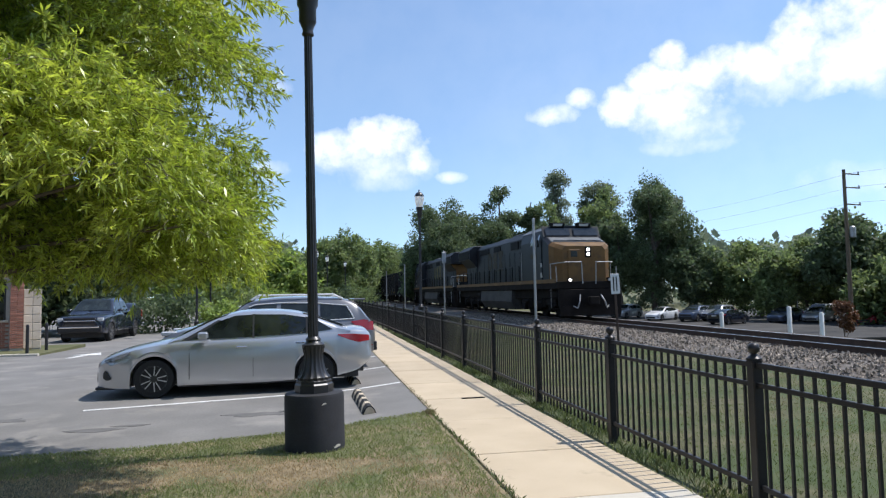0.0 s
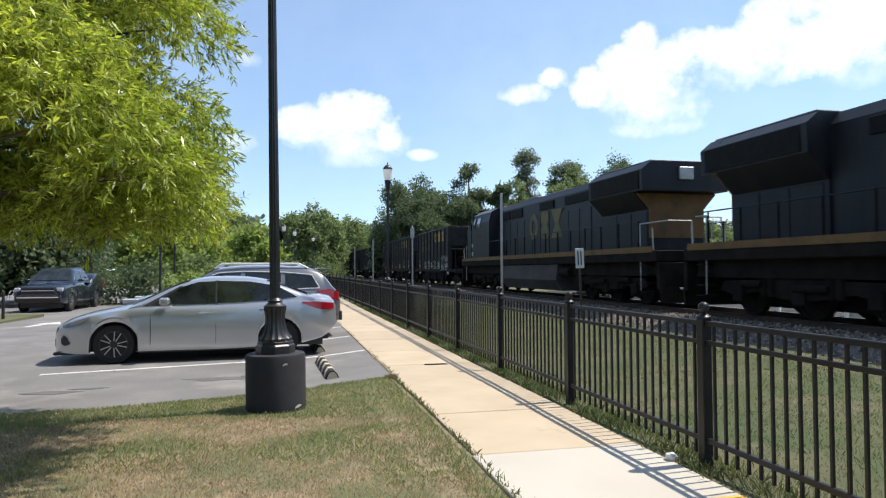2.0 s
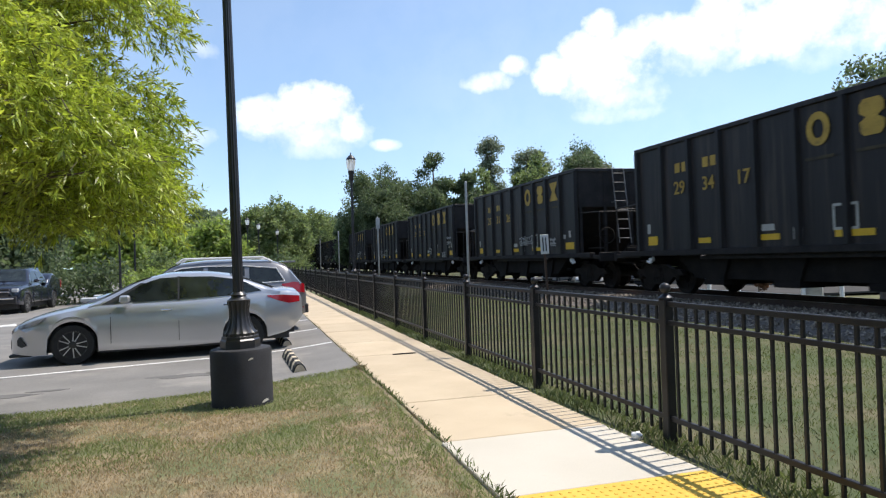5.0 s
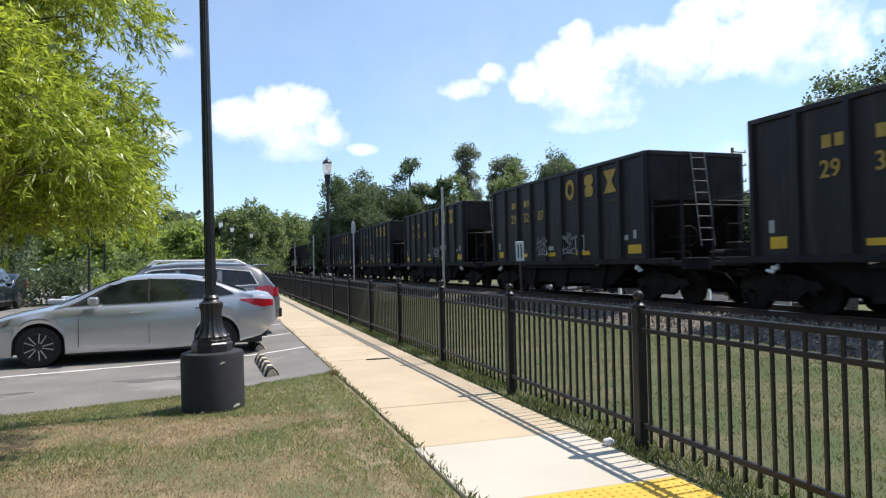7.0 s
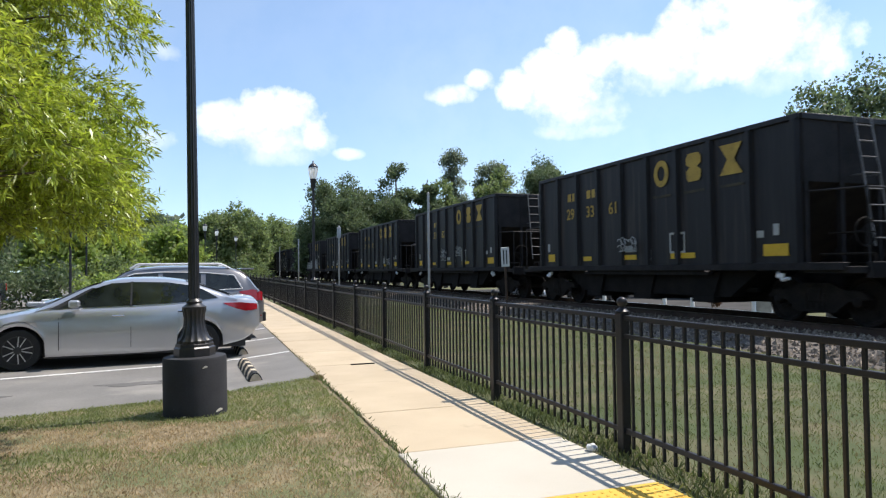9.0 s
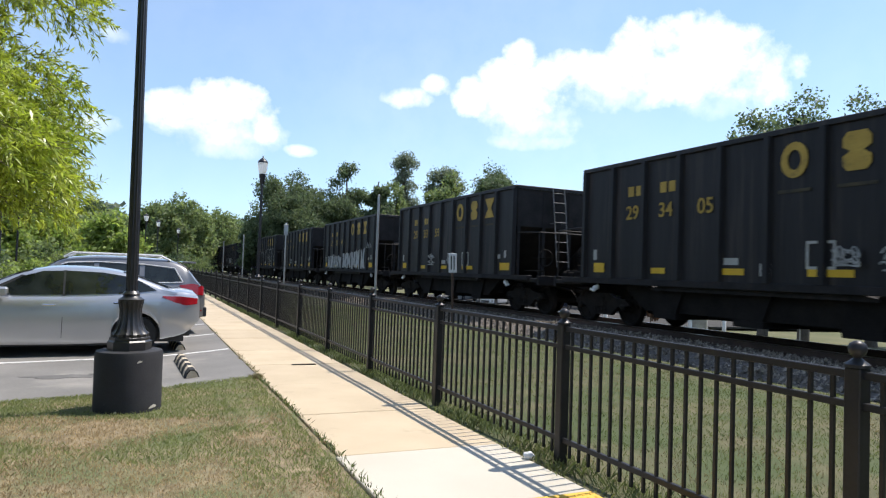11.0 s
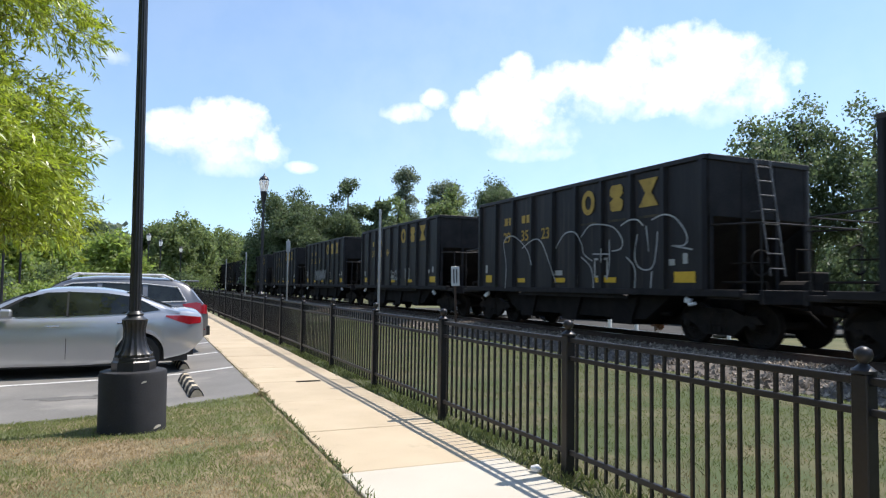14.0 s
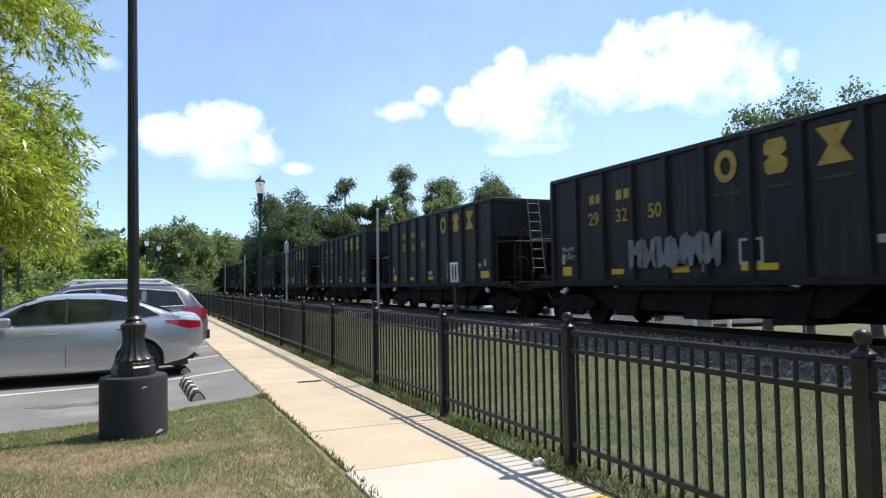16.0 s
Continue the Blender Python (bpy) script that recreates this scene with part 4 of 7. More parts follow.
THIN_LINES += [[(-3.47, 2.66), (-3.56, 2.06)], [(-3.66, 2.78), (-4.03, 2.87), (-4.38, 2.78), (-4.67, 2.51), (-4.77, 2.26), (-4.64, 2.14), (-4.29, 2.16), (-4.72, 2.08), (-4.93, 2.04)], [(-2.76, 1.96), (-3.07, 1.68), (-3.07, 1.21)], [(-3.66, 1.6), (-3.62, 1.21)], [(-1.41, 2.08), (-2.11, 2.05)], [(-1.77, 2.21), (-1.77, 1.85)]]


def throw_up(parent, y, w, h, seed, material="graffiti", z0=1.24):
    """One chunky sprayed mass with notches cut into it, no sign of any script."""
    rnd = random.Random(seed)
    cut = rnd.uniform(0.35, 0.7)
    pts = [(0, 0.03), (0.06, 0.55), (0.0, 0.97), (0.36, 0.9), (0.42, cut + 0.18), (0.52, cut), (0.62, 0.92), (1.0, 1.0), (0.93, 0.5), (1.0, 0.0), (0.66, 0.08), (0.56, cut - 0.22), (0.44, cut - 0.28), (0.34, 0.0)]
    if rnd.random() < 0.5:
        pts = [(1 - p, q) for p, q in pts]
    pts = [(y + w / 2 - w * (p + rnd.uniform(-0.07, 0.07)), z0 + h * (q + rnd.uniform(-0.06, 0.06))) for p, q in pts]
    part("graffiti", Build().prism(pts, -1.632, -1.628, "x"), M[material], parent, "silver spray-painted graffiti shape")


def emblem(parent, y, z, size, material, x=-1.60, gap=1.15, flip=1):
    """Three bold yellow shapes of a railway emblem: a ring, a pair of blocks and an hourglass."""
    h = size / 2
    n = 24
    arc = [2 * math.pi * k / n for k in range(n + 1)]
    ring = Build().prism([(y + flip * h * 0.84 * math.cos(a), z + h * math.sin(a)) for a in arc] + [(y + flip * h * 0.42 * math.cos(a), z + h * 0.56 * math.sin(a)) for a in reversed(arc)], x - 0.006, x, "x")
    part("emblem_shape", ring, material, parent, "faded yellow emblem shape")
    yy = y + flip * gap * 1.0
    pts = [(-.5, 1), (.5, 1), (.75, .7), (.75, .25), (.35, 0), (.75, -.25), (.75, -.7), (.5, -1), (-.5, -1), (-.75, -.7), (-.75, -.25), (-.35, 0), (-.75, .25), (-.75, .7)]
    block = Build().prism([(yy + flip * h * p, z + h * q) for p, q in pts], x - 0.006, x, "x")
    part("emblem_shape", block, material, parent, "faded yellow emblem shape")
    yy = y + flip * gap * 2.0
    glass = Build().prism([(yy - h, z + h), (yy + h, z + h), (yy + h * .3, z), (yy + h, z - h), (yy - h, z - h), (yy - h * .3, z)], x - 0.006, x, "x")
    part("emblem_shape", glass, material, parent, "faded yellow emblem shape")


def dress_hopper(t, k, digits):
    """Lettering, reflector strips and graffiti on the near side; panels run from the front (-y) to the rear (+y)."""
    rnd = random.Random(100 + k)
    Y = lambda u: -5.08 + 10.16 * u            # u from front to rear
    emblem(t, -1.12, 3.45, 0.66, M["letter_yellow"], x=-1.552, gap=1.17, flip=-1)
    for y in (-1.12, -2.29, -3.46):
        patch(t, "lettering_bar", y - 0.34, y + 0.34, 2.86, 2.92, M["letter_faint"])
    for (y, txt) in ((3.27, digits[:2]), (2.15, digits[2:4]), (0.97, digits[4:])):
        part("number", lettering(txt, 0.46, M["letter_yellow"]), None, t, m=pose(-1.556, y, 2.77, 90, 0, -90))
    for y in (3.20, 2.10):
        for d in (-0.14, 0.14):
            patch(t, "lettering_bar", y + d - 0.10, y + d + 0.10, 3.18, 3.42, M["letter_yellow"], "faded yellow lettering bar")
    for y, w, h in ((4.52, 0.42, 0.24), (2.36, 0.45, 0.13), (0.27, 0.62, 0.13), (-1.84, 0.85, 0.13), (-4.60, 0.62, 0.24)):
        patch(t, "reflector_strip", y - w / 2, y + w / 2, 1.34, 1.34 + h, M["reflector"], "yellow reflector strip")
    patch(t, "data_plate", 4.62, 4.76, 1.66, 1.92, M["letter_pale"])
    patch(t, "data_plate", 0.10, 0.46, 1.54, 1.68, M["letter_pale"])
    patch(t, "data_plate", -0.65, -0.41, 1.33, 1.57, M["letter_pale"])
    y, z = -1.66, 1.72
    fr = Build()
    for (a, b, c, d) in ((-.28, .28, -.25, -.20), (-.28, .28, .20, .25), (-.28, -.23, -.2, .2), (.23, .28, -.2, .2), (-.02, .02, -.2, .2)):
        fr.box(-1.549, -1.544, y + a, y + b, z + c, z + d)
    part("data_stencil", fr, M["letter_pale"], t)
    patch(t, "data_plate", Y(0.085) - 0.09, Y(0.085) + 0.09, 1.72, 1.86, M["letter_pale"])
    patch(t, "data_plate", Y(0.045) - 0.07, Y(0.045) + 0.07, 1.75, 1.98, M["letter_pale"])
    if k == 11:
        for i, (u, w, h) in enumerate(((0.855, 0.55, 0.85), (0.79, 0.6, 0.9), (0.725, 0.6, 0.85), (0.66, 0.62, 0.85), (0.605, 0.5, 0.8), (0.505, 0.95, 1.0), (0.42, 0.8, 1.0), (0.335, 0.9, 1.1), (0.25, 0.8, 1.15), (0.165, 0.85, 1.2))):
            throw_up(t, Y(u), w * 0.92, h * 0.92, 40 + i * 3)
        for i in range(4):
            stroke(t, [(Y(0.10 - 0.018 * i), 2.35 + 0.1 * (i % 2)), (Y(0.085 - 0.018 * i), 2.62 - 0.1 * (i % 2)), (Y(0.075 - 0.018 * i), 2.34)], 0.022)
    elif k == 13:
        for pts in THIN_LINES:
            stroke(t, rounded(pts), 0.017)
    elif k == 1:
        for y, w in ((2.1, 0.7), (0.86, 0.6), (-1.18, 0.8), (-2.4, 0.6), (-3.55, 0.75), (-4.55, 0.7)):
            scribble(t, y, 1.52 if y > -3 else 1.62, w, 0.55 if y > -3 else 0.95, rnd, 0.020)
    elif k == 5:
        scribble(t, 0.77, 1.72, 0.75, 0.62, rnd)
        scribble(t, -1.10, 1.75, 0.80, 0.66, rnd)
    elif k == 6:
        scribble(t, -1.18, 1.76, 0.85, 0.46, rnd)
        scribble(t, -2.31, 1.98, 0.85, 0.22, rnd)
    elif k == 8:
        scribble(t, 0.78, 1.83, 0.7, 0.55, rnd)
        scribble(t, -1.20, 1.96, 0.7, 0.45, rnd)
    elif k == 4:
        scribble(t, -4.50, 2.14, 0.75, 0.40, rnd, 0.018)
        scribble(t, -3.40, 1.40, 0.65, 0.30, rnd)
        scribble(t, -0.54, 1.65, 0.5, 0.4, rnd)
    elif k in (3, 7, 10, 14) or k % 3 == 0 and k != 15:
        for _ in range(rnd.randint(1, 3)):
            scribble(t, rnd.uniform(-3.6, 2.6), rnd.uniform(1.6, 1.8), rnd.uniform(0.4, 0.9), rnd.uniform(0.25, 0.5), rnd)
    if k == 15:
        for i in range(6):
            throw_up(t, 1.58 - 0.47 * i, 0.50, 0.72, 70 + i, "graffiti_dim", 1.46)
        scribble(t, 4.35, 1.95, 0.55, 0.3, rnd)


def loco_truck(parent, y):
    t = part("truck", Build().box(-1.12, 1.12, -2.2, 2.2, 0.62, 0.85, 0.03), M["loco_under"], parent, m=pose(0, y, 0))
    for s in (-1, 1):
        x = s * 1.12
        f = Build().prism([(-2.75, 0.62), (-2.6, 0.86), (-0.6, 0.92), (0.6, 0.92), (2.6, 0.86), (2.75, 0.62), (2.2, 0.50), (1.4, 0.62), (0.5, 0.46), (-0.5, 0.46), (-1.4, 0.62), (-2.2, 0.50)], x - 0.07, x + 0.07, "x")
        for k in (-2.0, 0, 2.0):
            f.box(x - 0.02 if s > 0 else x - 0.16, x + 0.16 if s > 0 else x + 0.02, k - 0.19, k + 0.19, 0.34, 0.72, 0.03)
        for k in (-1.0, 1.0):
            f.tube((x + s * 0.05, k - 0.12, 0.5), (x + s * 0.05, k - 0.12, 0.95), 0.10, seg=10)
            f.tube((x + s * 0.05, k + 0.14, 0.5), (x + s * 0.05, k + 0.14, 0.95), 0.10, seg=10)
        part("side_frame", f, M["loco_under"], t, smooth=30)
        for y0, y1, zz in ((-0.9, 0.1, 0.72), (1.1, 1.8, 0.8)):
            part("brake_cylinder", Build().tube((x + s * 0.14, y0, zz), (x + s * 0.14, y1, zz), 0.09, seg=10), M["loco_under"], t, smooth=30)
    for k in (-2.0, 0, 2.0):
        wheelset(t, k, 0.53)


def locomotive(lit):
    """Six-axle diesel road locomotive, cab end at -y, rail level at z = 0."""
    t = thing("locomotive", Matrix(), "dark blue diesel freight locomotive with a yellow " + ("nose and lit headlights" if lit else "radiator end, running backwards"), "locomotive")
    B, Y_, G, U = M["loco_blue"], M["loco_yellow"], M["loco_grey"], M["loco_under"]
    deck = part("frame_deck", Build().box(-1.54, 1.54, -11.1, 11.1, 1.38, 1.72, 0.02), U, t)
    for s in (-1, 1):
        part("sill_stripe", Build().box(s * 1.55 - 0.012, s * 1.55 + 0.012, -10.9, 10.9, 1.66, 1.84), Y_, deck, "grimy yellow sill stripe")
    part("fuel_tank", Build().prism([(-1.45, 1.36), (1.45, 1.36), (1.5, 0.72), (1.2, 0.28), (-1.2, 0.28), (-1.5, 0.72)], -3.6, 3.5, "y"), M["tank_grey"], t, "dusty dark grey fuel tank")
    for e in (-1, 1):
        part("underframe_box", Build().box(-1.25, 1.25, min(e * 3.7, e * 10.9), max(e * 3.7, e * 10.9), 0.94, 1.38).box(-0.55, 0.55, min(e * 4.4, e * 10.1), max(e * 4.4, e * 10.1), 0.22, 0.94), U, t)
    for s in (-1, 1):
        part("air_tank", Build().tube((s * 1.3, 3.7, 1.05), (s * 1.3, 4.6, 1.05), 0.2, seg=14), U, t, smooth=40)
    # long hood, with doors and grilles
    hood = part("long_hood", Build().prism([(-0.92, 1.58), (-0.92, 4.22), (-0.70, 4.50), (0.70, 4.50), (0.92, 4.22), (0.92, 1.58)], -5.6, 6.6, "y"), B, t)
    for s in (-1, 1):
        for k in range(11):
            y = -5.2 + 1.03 * k
            part("hood_door", Build().box(min(s * 0.92, s * 0.945), max(s * 0.92, s * 0.945), y - 0.48, y + 0.48, 1.75, 3.55, 0.01), B, hood)
        for (a, b, c, d) in ((-5.3, -3.7, 3.70, 4.15), (-3.4, -1.9, 3.70, 4.15), (0.4, 2.0, 3.8, 4.15), (3.2, 5.6, 3.8, 4.15)):
            g = Build().box(min(s * 0.93, s * 0.97), max(s * 0.93, s * 0.97), a, b, c, d, 0.01)
            part("grille", g, M["black"], hood)
    part("roof_walk", Build().box(-0.45, 0.45, -5.4, 6.0, 4.50, 4.54).box(-0.5, 0.5, -2.8, -1.0, 4.54, 4.64, 0.03).box(-0.4, 0.4, 0.8, 2.4, 4.54, 4.62, 0.03).box(-0.18, 0.18, -0.6, 0.2, 4.54, 4.70, 0.03), G, hood, "grey roof with exhaust stack")
    # radiator end, with the overhanging cooling wings
    rad = part("radiator_section", Build().prism([(-0.98, 1.58), (-0.98, 3.3), (0.98, 3.3), (0.98, 1.58)], 6.6, 9.75, "y"), B, t)
    wing = part("radiator_wing", Build().prism([(-0.98, 3.05), (-1.5, 3.62), (-1.52, 4.25), (-1.2, 4.50), (1.2, 4.50), (1.52, 4.25), (1.5, 3.62), (0.98, 3.05)], 6.6, 9.70, "y").prism([(-1.5, 3.60), (-1.52, 4.25), (-1.2, 4.51), (1.2, 4.51), (1.52, 4.25), (1.5, 3.60)], 9.70, 10.30, "y"), B, rad)
    part("radiator_roof", Build().box(-1.15, 1.15, 6.7, 10.2, 4.51, 4.57, 0.02), G, wing)
    part("end_lamp_case", Build().box(-0.25, 0.25, 10.30, 10.38, 3.95, 4.35, 0.02), M["galv"], wing, "grey double lamp case")
    for s in (-1, 1):
        part("radiator_grille", Build().box(s * 1.515 - 0.02, s * 1.515 + 0.02, 6.8, 10.1, 3.66, 4.22), M["black"], wing)
        for k in range(3):
            part("side_panel", Build().box(min(s * 0.98, s * 1.0), max(s * 0.98, s * 1.0), 6.75 + 1.0 * k, 7.68 + 1.0 * k, 1.75, 3.0, 0.01), B, rad)
    part("end_panel", Build().prism([(-0.97, 2.15), (-0.97, 3.06), (-1.42, 3.56), (1.42, 3.56), (0.97, 3.06), (0.97, 2.15)], 9.75, 9.80, "y"), Y_, rad, "yellow end panel")
    # cab, flush with a full-width nose whose front narrows
    cab = part("cab", Build().prism([(-1.5, 1.58), (-1.5, 3.75), (-1.36, 4.26), (-1.0, 4.47), (1.0, 4.47), (1.36, 4.26), (1.5, 3.75), (1.5, 1.58)], -8.88, -5.6, "y").prism([(-8.9, 1.60), (-8.9, 4.45), (-9.16, 3.92), (-9.16, 1.60)], -1.46, 1.46, "x"), B, t)
    part("cab_roof", Build().prism([(-1.40, 4.24), (-1.0, 4.49), (1.0, 4.49), (1.40, 4.24), (0.95, 4.45), (-0.95, 4.45)], -8.95, -5.55, "y").box(-0.5, 0.5, -7.2, -6.0, 4.49, 4.62, 0.04), G, cab)
    for s in (-1, 1):
        for (a, b) in ((-8.66, -8.26), (-7.95, -7.20)):
            part("side_window", Build().prism([(s * 1.506, 3.56), (s * 1.506, 3.75), (s * 1.425, 4.06), (s * 1.405, 4.06), (s * 1.49, 3.75), (s * 1.49, 3.56)], a, b, "y"), M["cab_glass"], cab, "dusty cab window")
            fr = Build()
            for y in (a, b):
                fr.tube((s * 1.51, y, 3.54), (s * 1.508, y, 3.75), 0.025, seg=6).tube((s * 1.508, y, 3.75), (s * 1.42, y, 4.08), 0.025, seg=6)
            fr.tube((s * 1.51, a, 3.54), (s * 1.51, b, 3.54), 0.02, seg=6)
            part("window_frame", fr, M["loco_grey"], cab)
        part("number_board", Build().box(min(s * 0.30, s * 1.05), max(s * 0.30, s * 1.05), -9.02, -8.80, 4.40, 4.62, 0.02), M["black"], cab)
        part("number_bar", Build().box(min(s * 0.44, s * 0.90), max(s * 0.44, s * 0.90), -9.026, -9.02, 4.45, 4.57), M["letter_pale"], cab)
        part("windshield", Build().prism([(-9.15, 3.98), (-9.175, 3.98), (-9.0, 4.34), (-8.975, 4.34)], s * 0.10, s * 1.34, "x"), M["cab_glass"], cab, "dusty windscreen that mirrors the sky")
        part("mirror", Build().box(s * 1.60 - 0.04, s * 1.60 + 0.04, -8.72, -8.68, 3.45, 3.8), M["black"], cab)
        part("cab_plate", Build().box(s * 1.503 - 0.004, s * 1.503 + 0.004, -8.95, -8.72, 2.45, 2.66), M["letter_pale"], cab)
        part("cab_plate", Build().box(s * 1.503 - 0.004, s * 1.503 + 0.004, -8.95, -8.68, 1.95, 2.18), M["letter_pale"], cab)
        part("cab_lettering_bar", Build().box(s * 1.503 - 0.004, s * 1.503 + 0.004, -8.2, -7.2, 2.92, 3.16), M["letter_faint"], cab)

    def ring(y, w, low, top, soft):
        return [(-w, y, low), (-w, y, top - soft), (-w + 0.16, y, top), (w - 0.16, y, top), (w, y, top - soft), (w, y, low)]
    hull = lambda rows: Build().add([q for r in rows for q in r], [tuple(range(6)), tuple(6 * len(rows) - 1 - k for k in range(6))] + [(6 * i + k, 6 * i + (k + 1) % 6, 6 * i + 6 + (k + 1) % 6, 6 * i + 6 + k) for i in range(len(rows) - 1) for k in range(6)])
    base = part("nose_base", hull([ring(-9.10, 1.5, 1.58, 3.95, 0.14), ring(-9.92, 1.5, 1.58, 3.60, 0.14)]), B, t)
    nose = part("nose", hull([ring(-9.92, 1.495, 1.60, 3.595, 0.14), ring(-10.25, 1.36, 1.60, 3.50, 0.16), ring(-10.55, 1.06, 1.60, 3.38, 0.2)]), Y_ if lit else B, t, "grimy yellow nose" if lit else "")
    # grey panel that paints in the lit strip along the nose's top
    part("nose_top", Build().box(-1.2, 1.2, -9.85, -9.3, 3.66, 3.70).prism([(-9.3, 3.87), (-9.9, 3.63), (-9.9, 3.61), (-9.3, 3.85)], -1.3, 1.3, "x"), G, base)
    part("nose_door", Build().box(-0.80, -0.20, -10.60, -10.5, 1.68, 3.20, 0.015), Y_ if lit else B, nose)
    part("door_window", Build().box(-0.66, -0.34, -10.612, -10.59, 2.86, 3.14, 0.004), M["cab_glass"], nose)
    part("headlight_case", Build().box(0.06, 0.34, -10.60, -10.5, 2.84, 3.34, 0.02), M["black"] if lit else B, nose)
    for k in (0, 1):
        part("headlight", Build().lathe([(0.075, -10.60), (0.075, -10.62), (0.02, -10.625)], 16, (0.20, 0, 3.20 - 0.22 * k), axis="y"), M["headlamp"] if lit else M["lens_clear"], nose, "round headlight", 40)
    for s in (-1, 1):
        part("ditch_light", Build().lathe([(0.06, -11.2), (0.06, -11.21), (0.02, -11.215)], 16, (s * 0.95, 0, 1.78), axis="y"), M["headlamp"] if lit and s < 0 else M["lens_clear"], nose, "round ditch light", 40)
        part("ditch_light_case", Build().box(s * 0.95 - 0.1, s * 0.95 + 0.1, -11.2, -11.05, 1.68, 1.88, 0.02), M["loco_under"], nose)
    # end platforms, steps, plough, rails
    for e in (-1, 1):
        y = e * 11.1
        pl = part("pilot", Build().box(-1.5, 1.5, y - 0.08, y + 0.08, 0.55, 1.36, 0.02).prism([(-1.45, 0.16), (1.45, 0.16), (1.5, 0.62), (-1.5, 0.62)], y + e * 0.06, y + e * 0.14, "y"), M["loco_under"], t)
        for s in (-1, 1):
            for k in range(4):
                part("step", Build().box(min(s * 1.1, s * 1.56), max(s * 1.1, s * 1.56), y - e * 0.75 - 0.16, y - e * 0.75 + 0.16, 0.45 + 0.27 * k, 0.48 + 0.27 * k), M["truck_iron"], pl)
            hr = Build().path([(s * 1.5, y - e * 0.95, 0.5), (s * 1.5, y - e * 0.98, 2.55), (s * 1.15, y, 2.6), (s * 0.35, y, 2.6), (s * 0.32, y, 1.6)], 0.022)
            hr.path([(s * 1.45, y - e * 0.3, 1.6), (s * 1.48, y - e * 0.3, 2.4)], 0.022)
            part("end_handrail", hr, M["galv"], pl)
            part("brake_hose", Build().path([(s * 0.5, y + e * 0.1, 1.1), (s * 0.6, y + e * 0.3, 0.8), (s * 0.7, y + e * 0.28, 0.5), (s * 0.85, y + e * 0.12, 0.6)], 0.03), M["galv"], pl)
        part("coupler", Build().box(-0.13, 0.13, min(y, y + e * 0.62), max(y, y + e * 0.62), 0.70, 0.98, 0.03).box(-0.22, 0.22, y + e * 0.5 - 0.14, y + e * 0.5 + 0.14, 0.66, 1.02, 0.03), M["truck_iron"], t)
        loco_truck(t, e * 7.25)
    for s in (-1, 1):
        rail = Build().path([(s * 1.5, -5.3, 2.65), (s * 1.5, 10.2, 2.65)], 0.02)
        part("handrail", rail, B, t)
        for k in range(13):
            part("stanchion", Build().tube((s * 1.5, -5.2 + 1.27 * k, 1.55), (s * 1.5, -5.2 + 1.27 * k, 2.66), 0.028, seg=6), M["black"], t)
        if lit:
            emblem(t, 3.0 if s < 0 else 0.5, 3.2, 1.25, M["letter_faint"], x=-0.955 if s < 0 else 0.961, gap=1.3, flip=s)
        else:
            emblem(t, -0.35 if s > 0 else 2.3, 3.12, 1.22, M["letter_dull"], x=-0.955 if s < 0 else 0.961, gap=1.35, flip=s)
    part("cab_handle", Build().path([(-1.53, -5.75, 1.7), (-1.53, -5.75, 3.3)], 0.02), M["galv"], t)
    return t


# where each thing's middle stands at 3.5 s, by its place along the track
PITCH, BODY = 14.08, 10.44
HOPPERS = 27
NUMBERS = {1: "293070", 2: "293417", 3: "293126", 4: "293238", 5: "293287", 6: "293248", 7: "293361", 8: "293182", 9: "293405", 10: "293359", 11: "293949", 12: "293317", 13: "293523", 14: "293264", 15: "293250"}
MOVING = []


def train():
    a = locomotive(True)
    MOVING.append((a, -20.5, 0))
    b = locomotive(False)
    MOVING.append((b, 3.1, 180))
    first = hopper_car()
    for k in range(1, HOPPERS + 1):
        t = first if k == 1 else copy_thing(first, Matrix())
        MOVING.append((t, 17.43 + BODY / 2 + PITCH * (k - 1), 0))
        cars.append(t)
        if k in (11, 14, 15):
            for o in [o for o in t.children_recursive if o.name.startswith("ladder")]:
                bpy.data.objects.remove(o)
    for k, t in enumerate(cars, 1):
        dress_hopper(t, k, NUMBERS.get(k, "29%04d" % (3100 + 37 * k % 900)))


cars = []
train()


# ---- road vehicles ----
def curve(points):
    """A smooth interpolation through (x, z) pairs."""
    px, pz = np.array([p[0] for p in points], float), np.array([p[1] for p in points], float)
    slope = np.gradient(pz, px)

    def at(x):
        i = int(np.clip(np.searchsorted(px, x) - 1, 0, len(px) - 2))
        h = px[i + 1] - px[i]
        s = min(1.0, max(0.0, (x - px[i]) / h))
        a, b, c, d = 2 * s ** 3 - 3 * s ** 2 + 1, s ** 3 - 2 * s ** 2 + s, -2 * s ** 3 + 3 * s ** 2, s ** 3 - s ** 2
        return a * pz[i] + b * h * slope[i] + c * pz[i + 1] + d * h * slope[i + 1]
    return at


def loft(rings, closed_ends=True):
    """Joins rings of equal length, from one end to the other, mirrored about y = 0."""
    b = Build()
    n = len(rings[0])
    full = [list(r) + [(x, -y, z) for x, y, z in reversed(r)] for r in rings]
    vs = [p for r in full for p in r]
    m = 2 * n
    fs = [(i * m + j, i * m + (j + 1) % m, (i + 1) * m + (j + 1) % m, (i + 1) * m + j) for i in range(len(full) - 1) for j in range(m)]
    if closed_ends:
        fs += [tuple(range(m)), tuple((len(full) - 1) * m + j for j in range(m - 1, -1, -1))]
    return b.add(vs, fs)


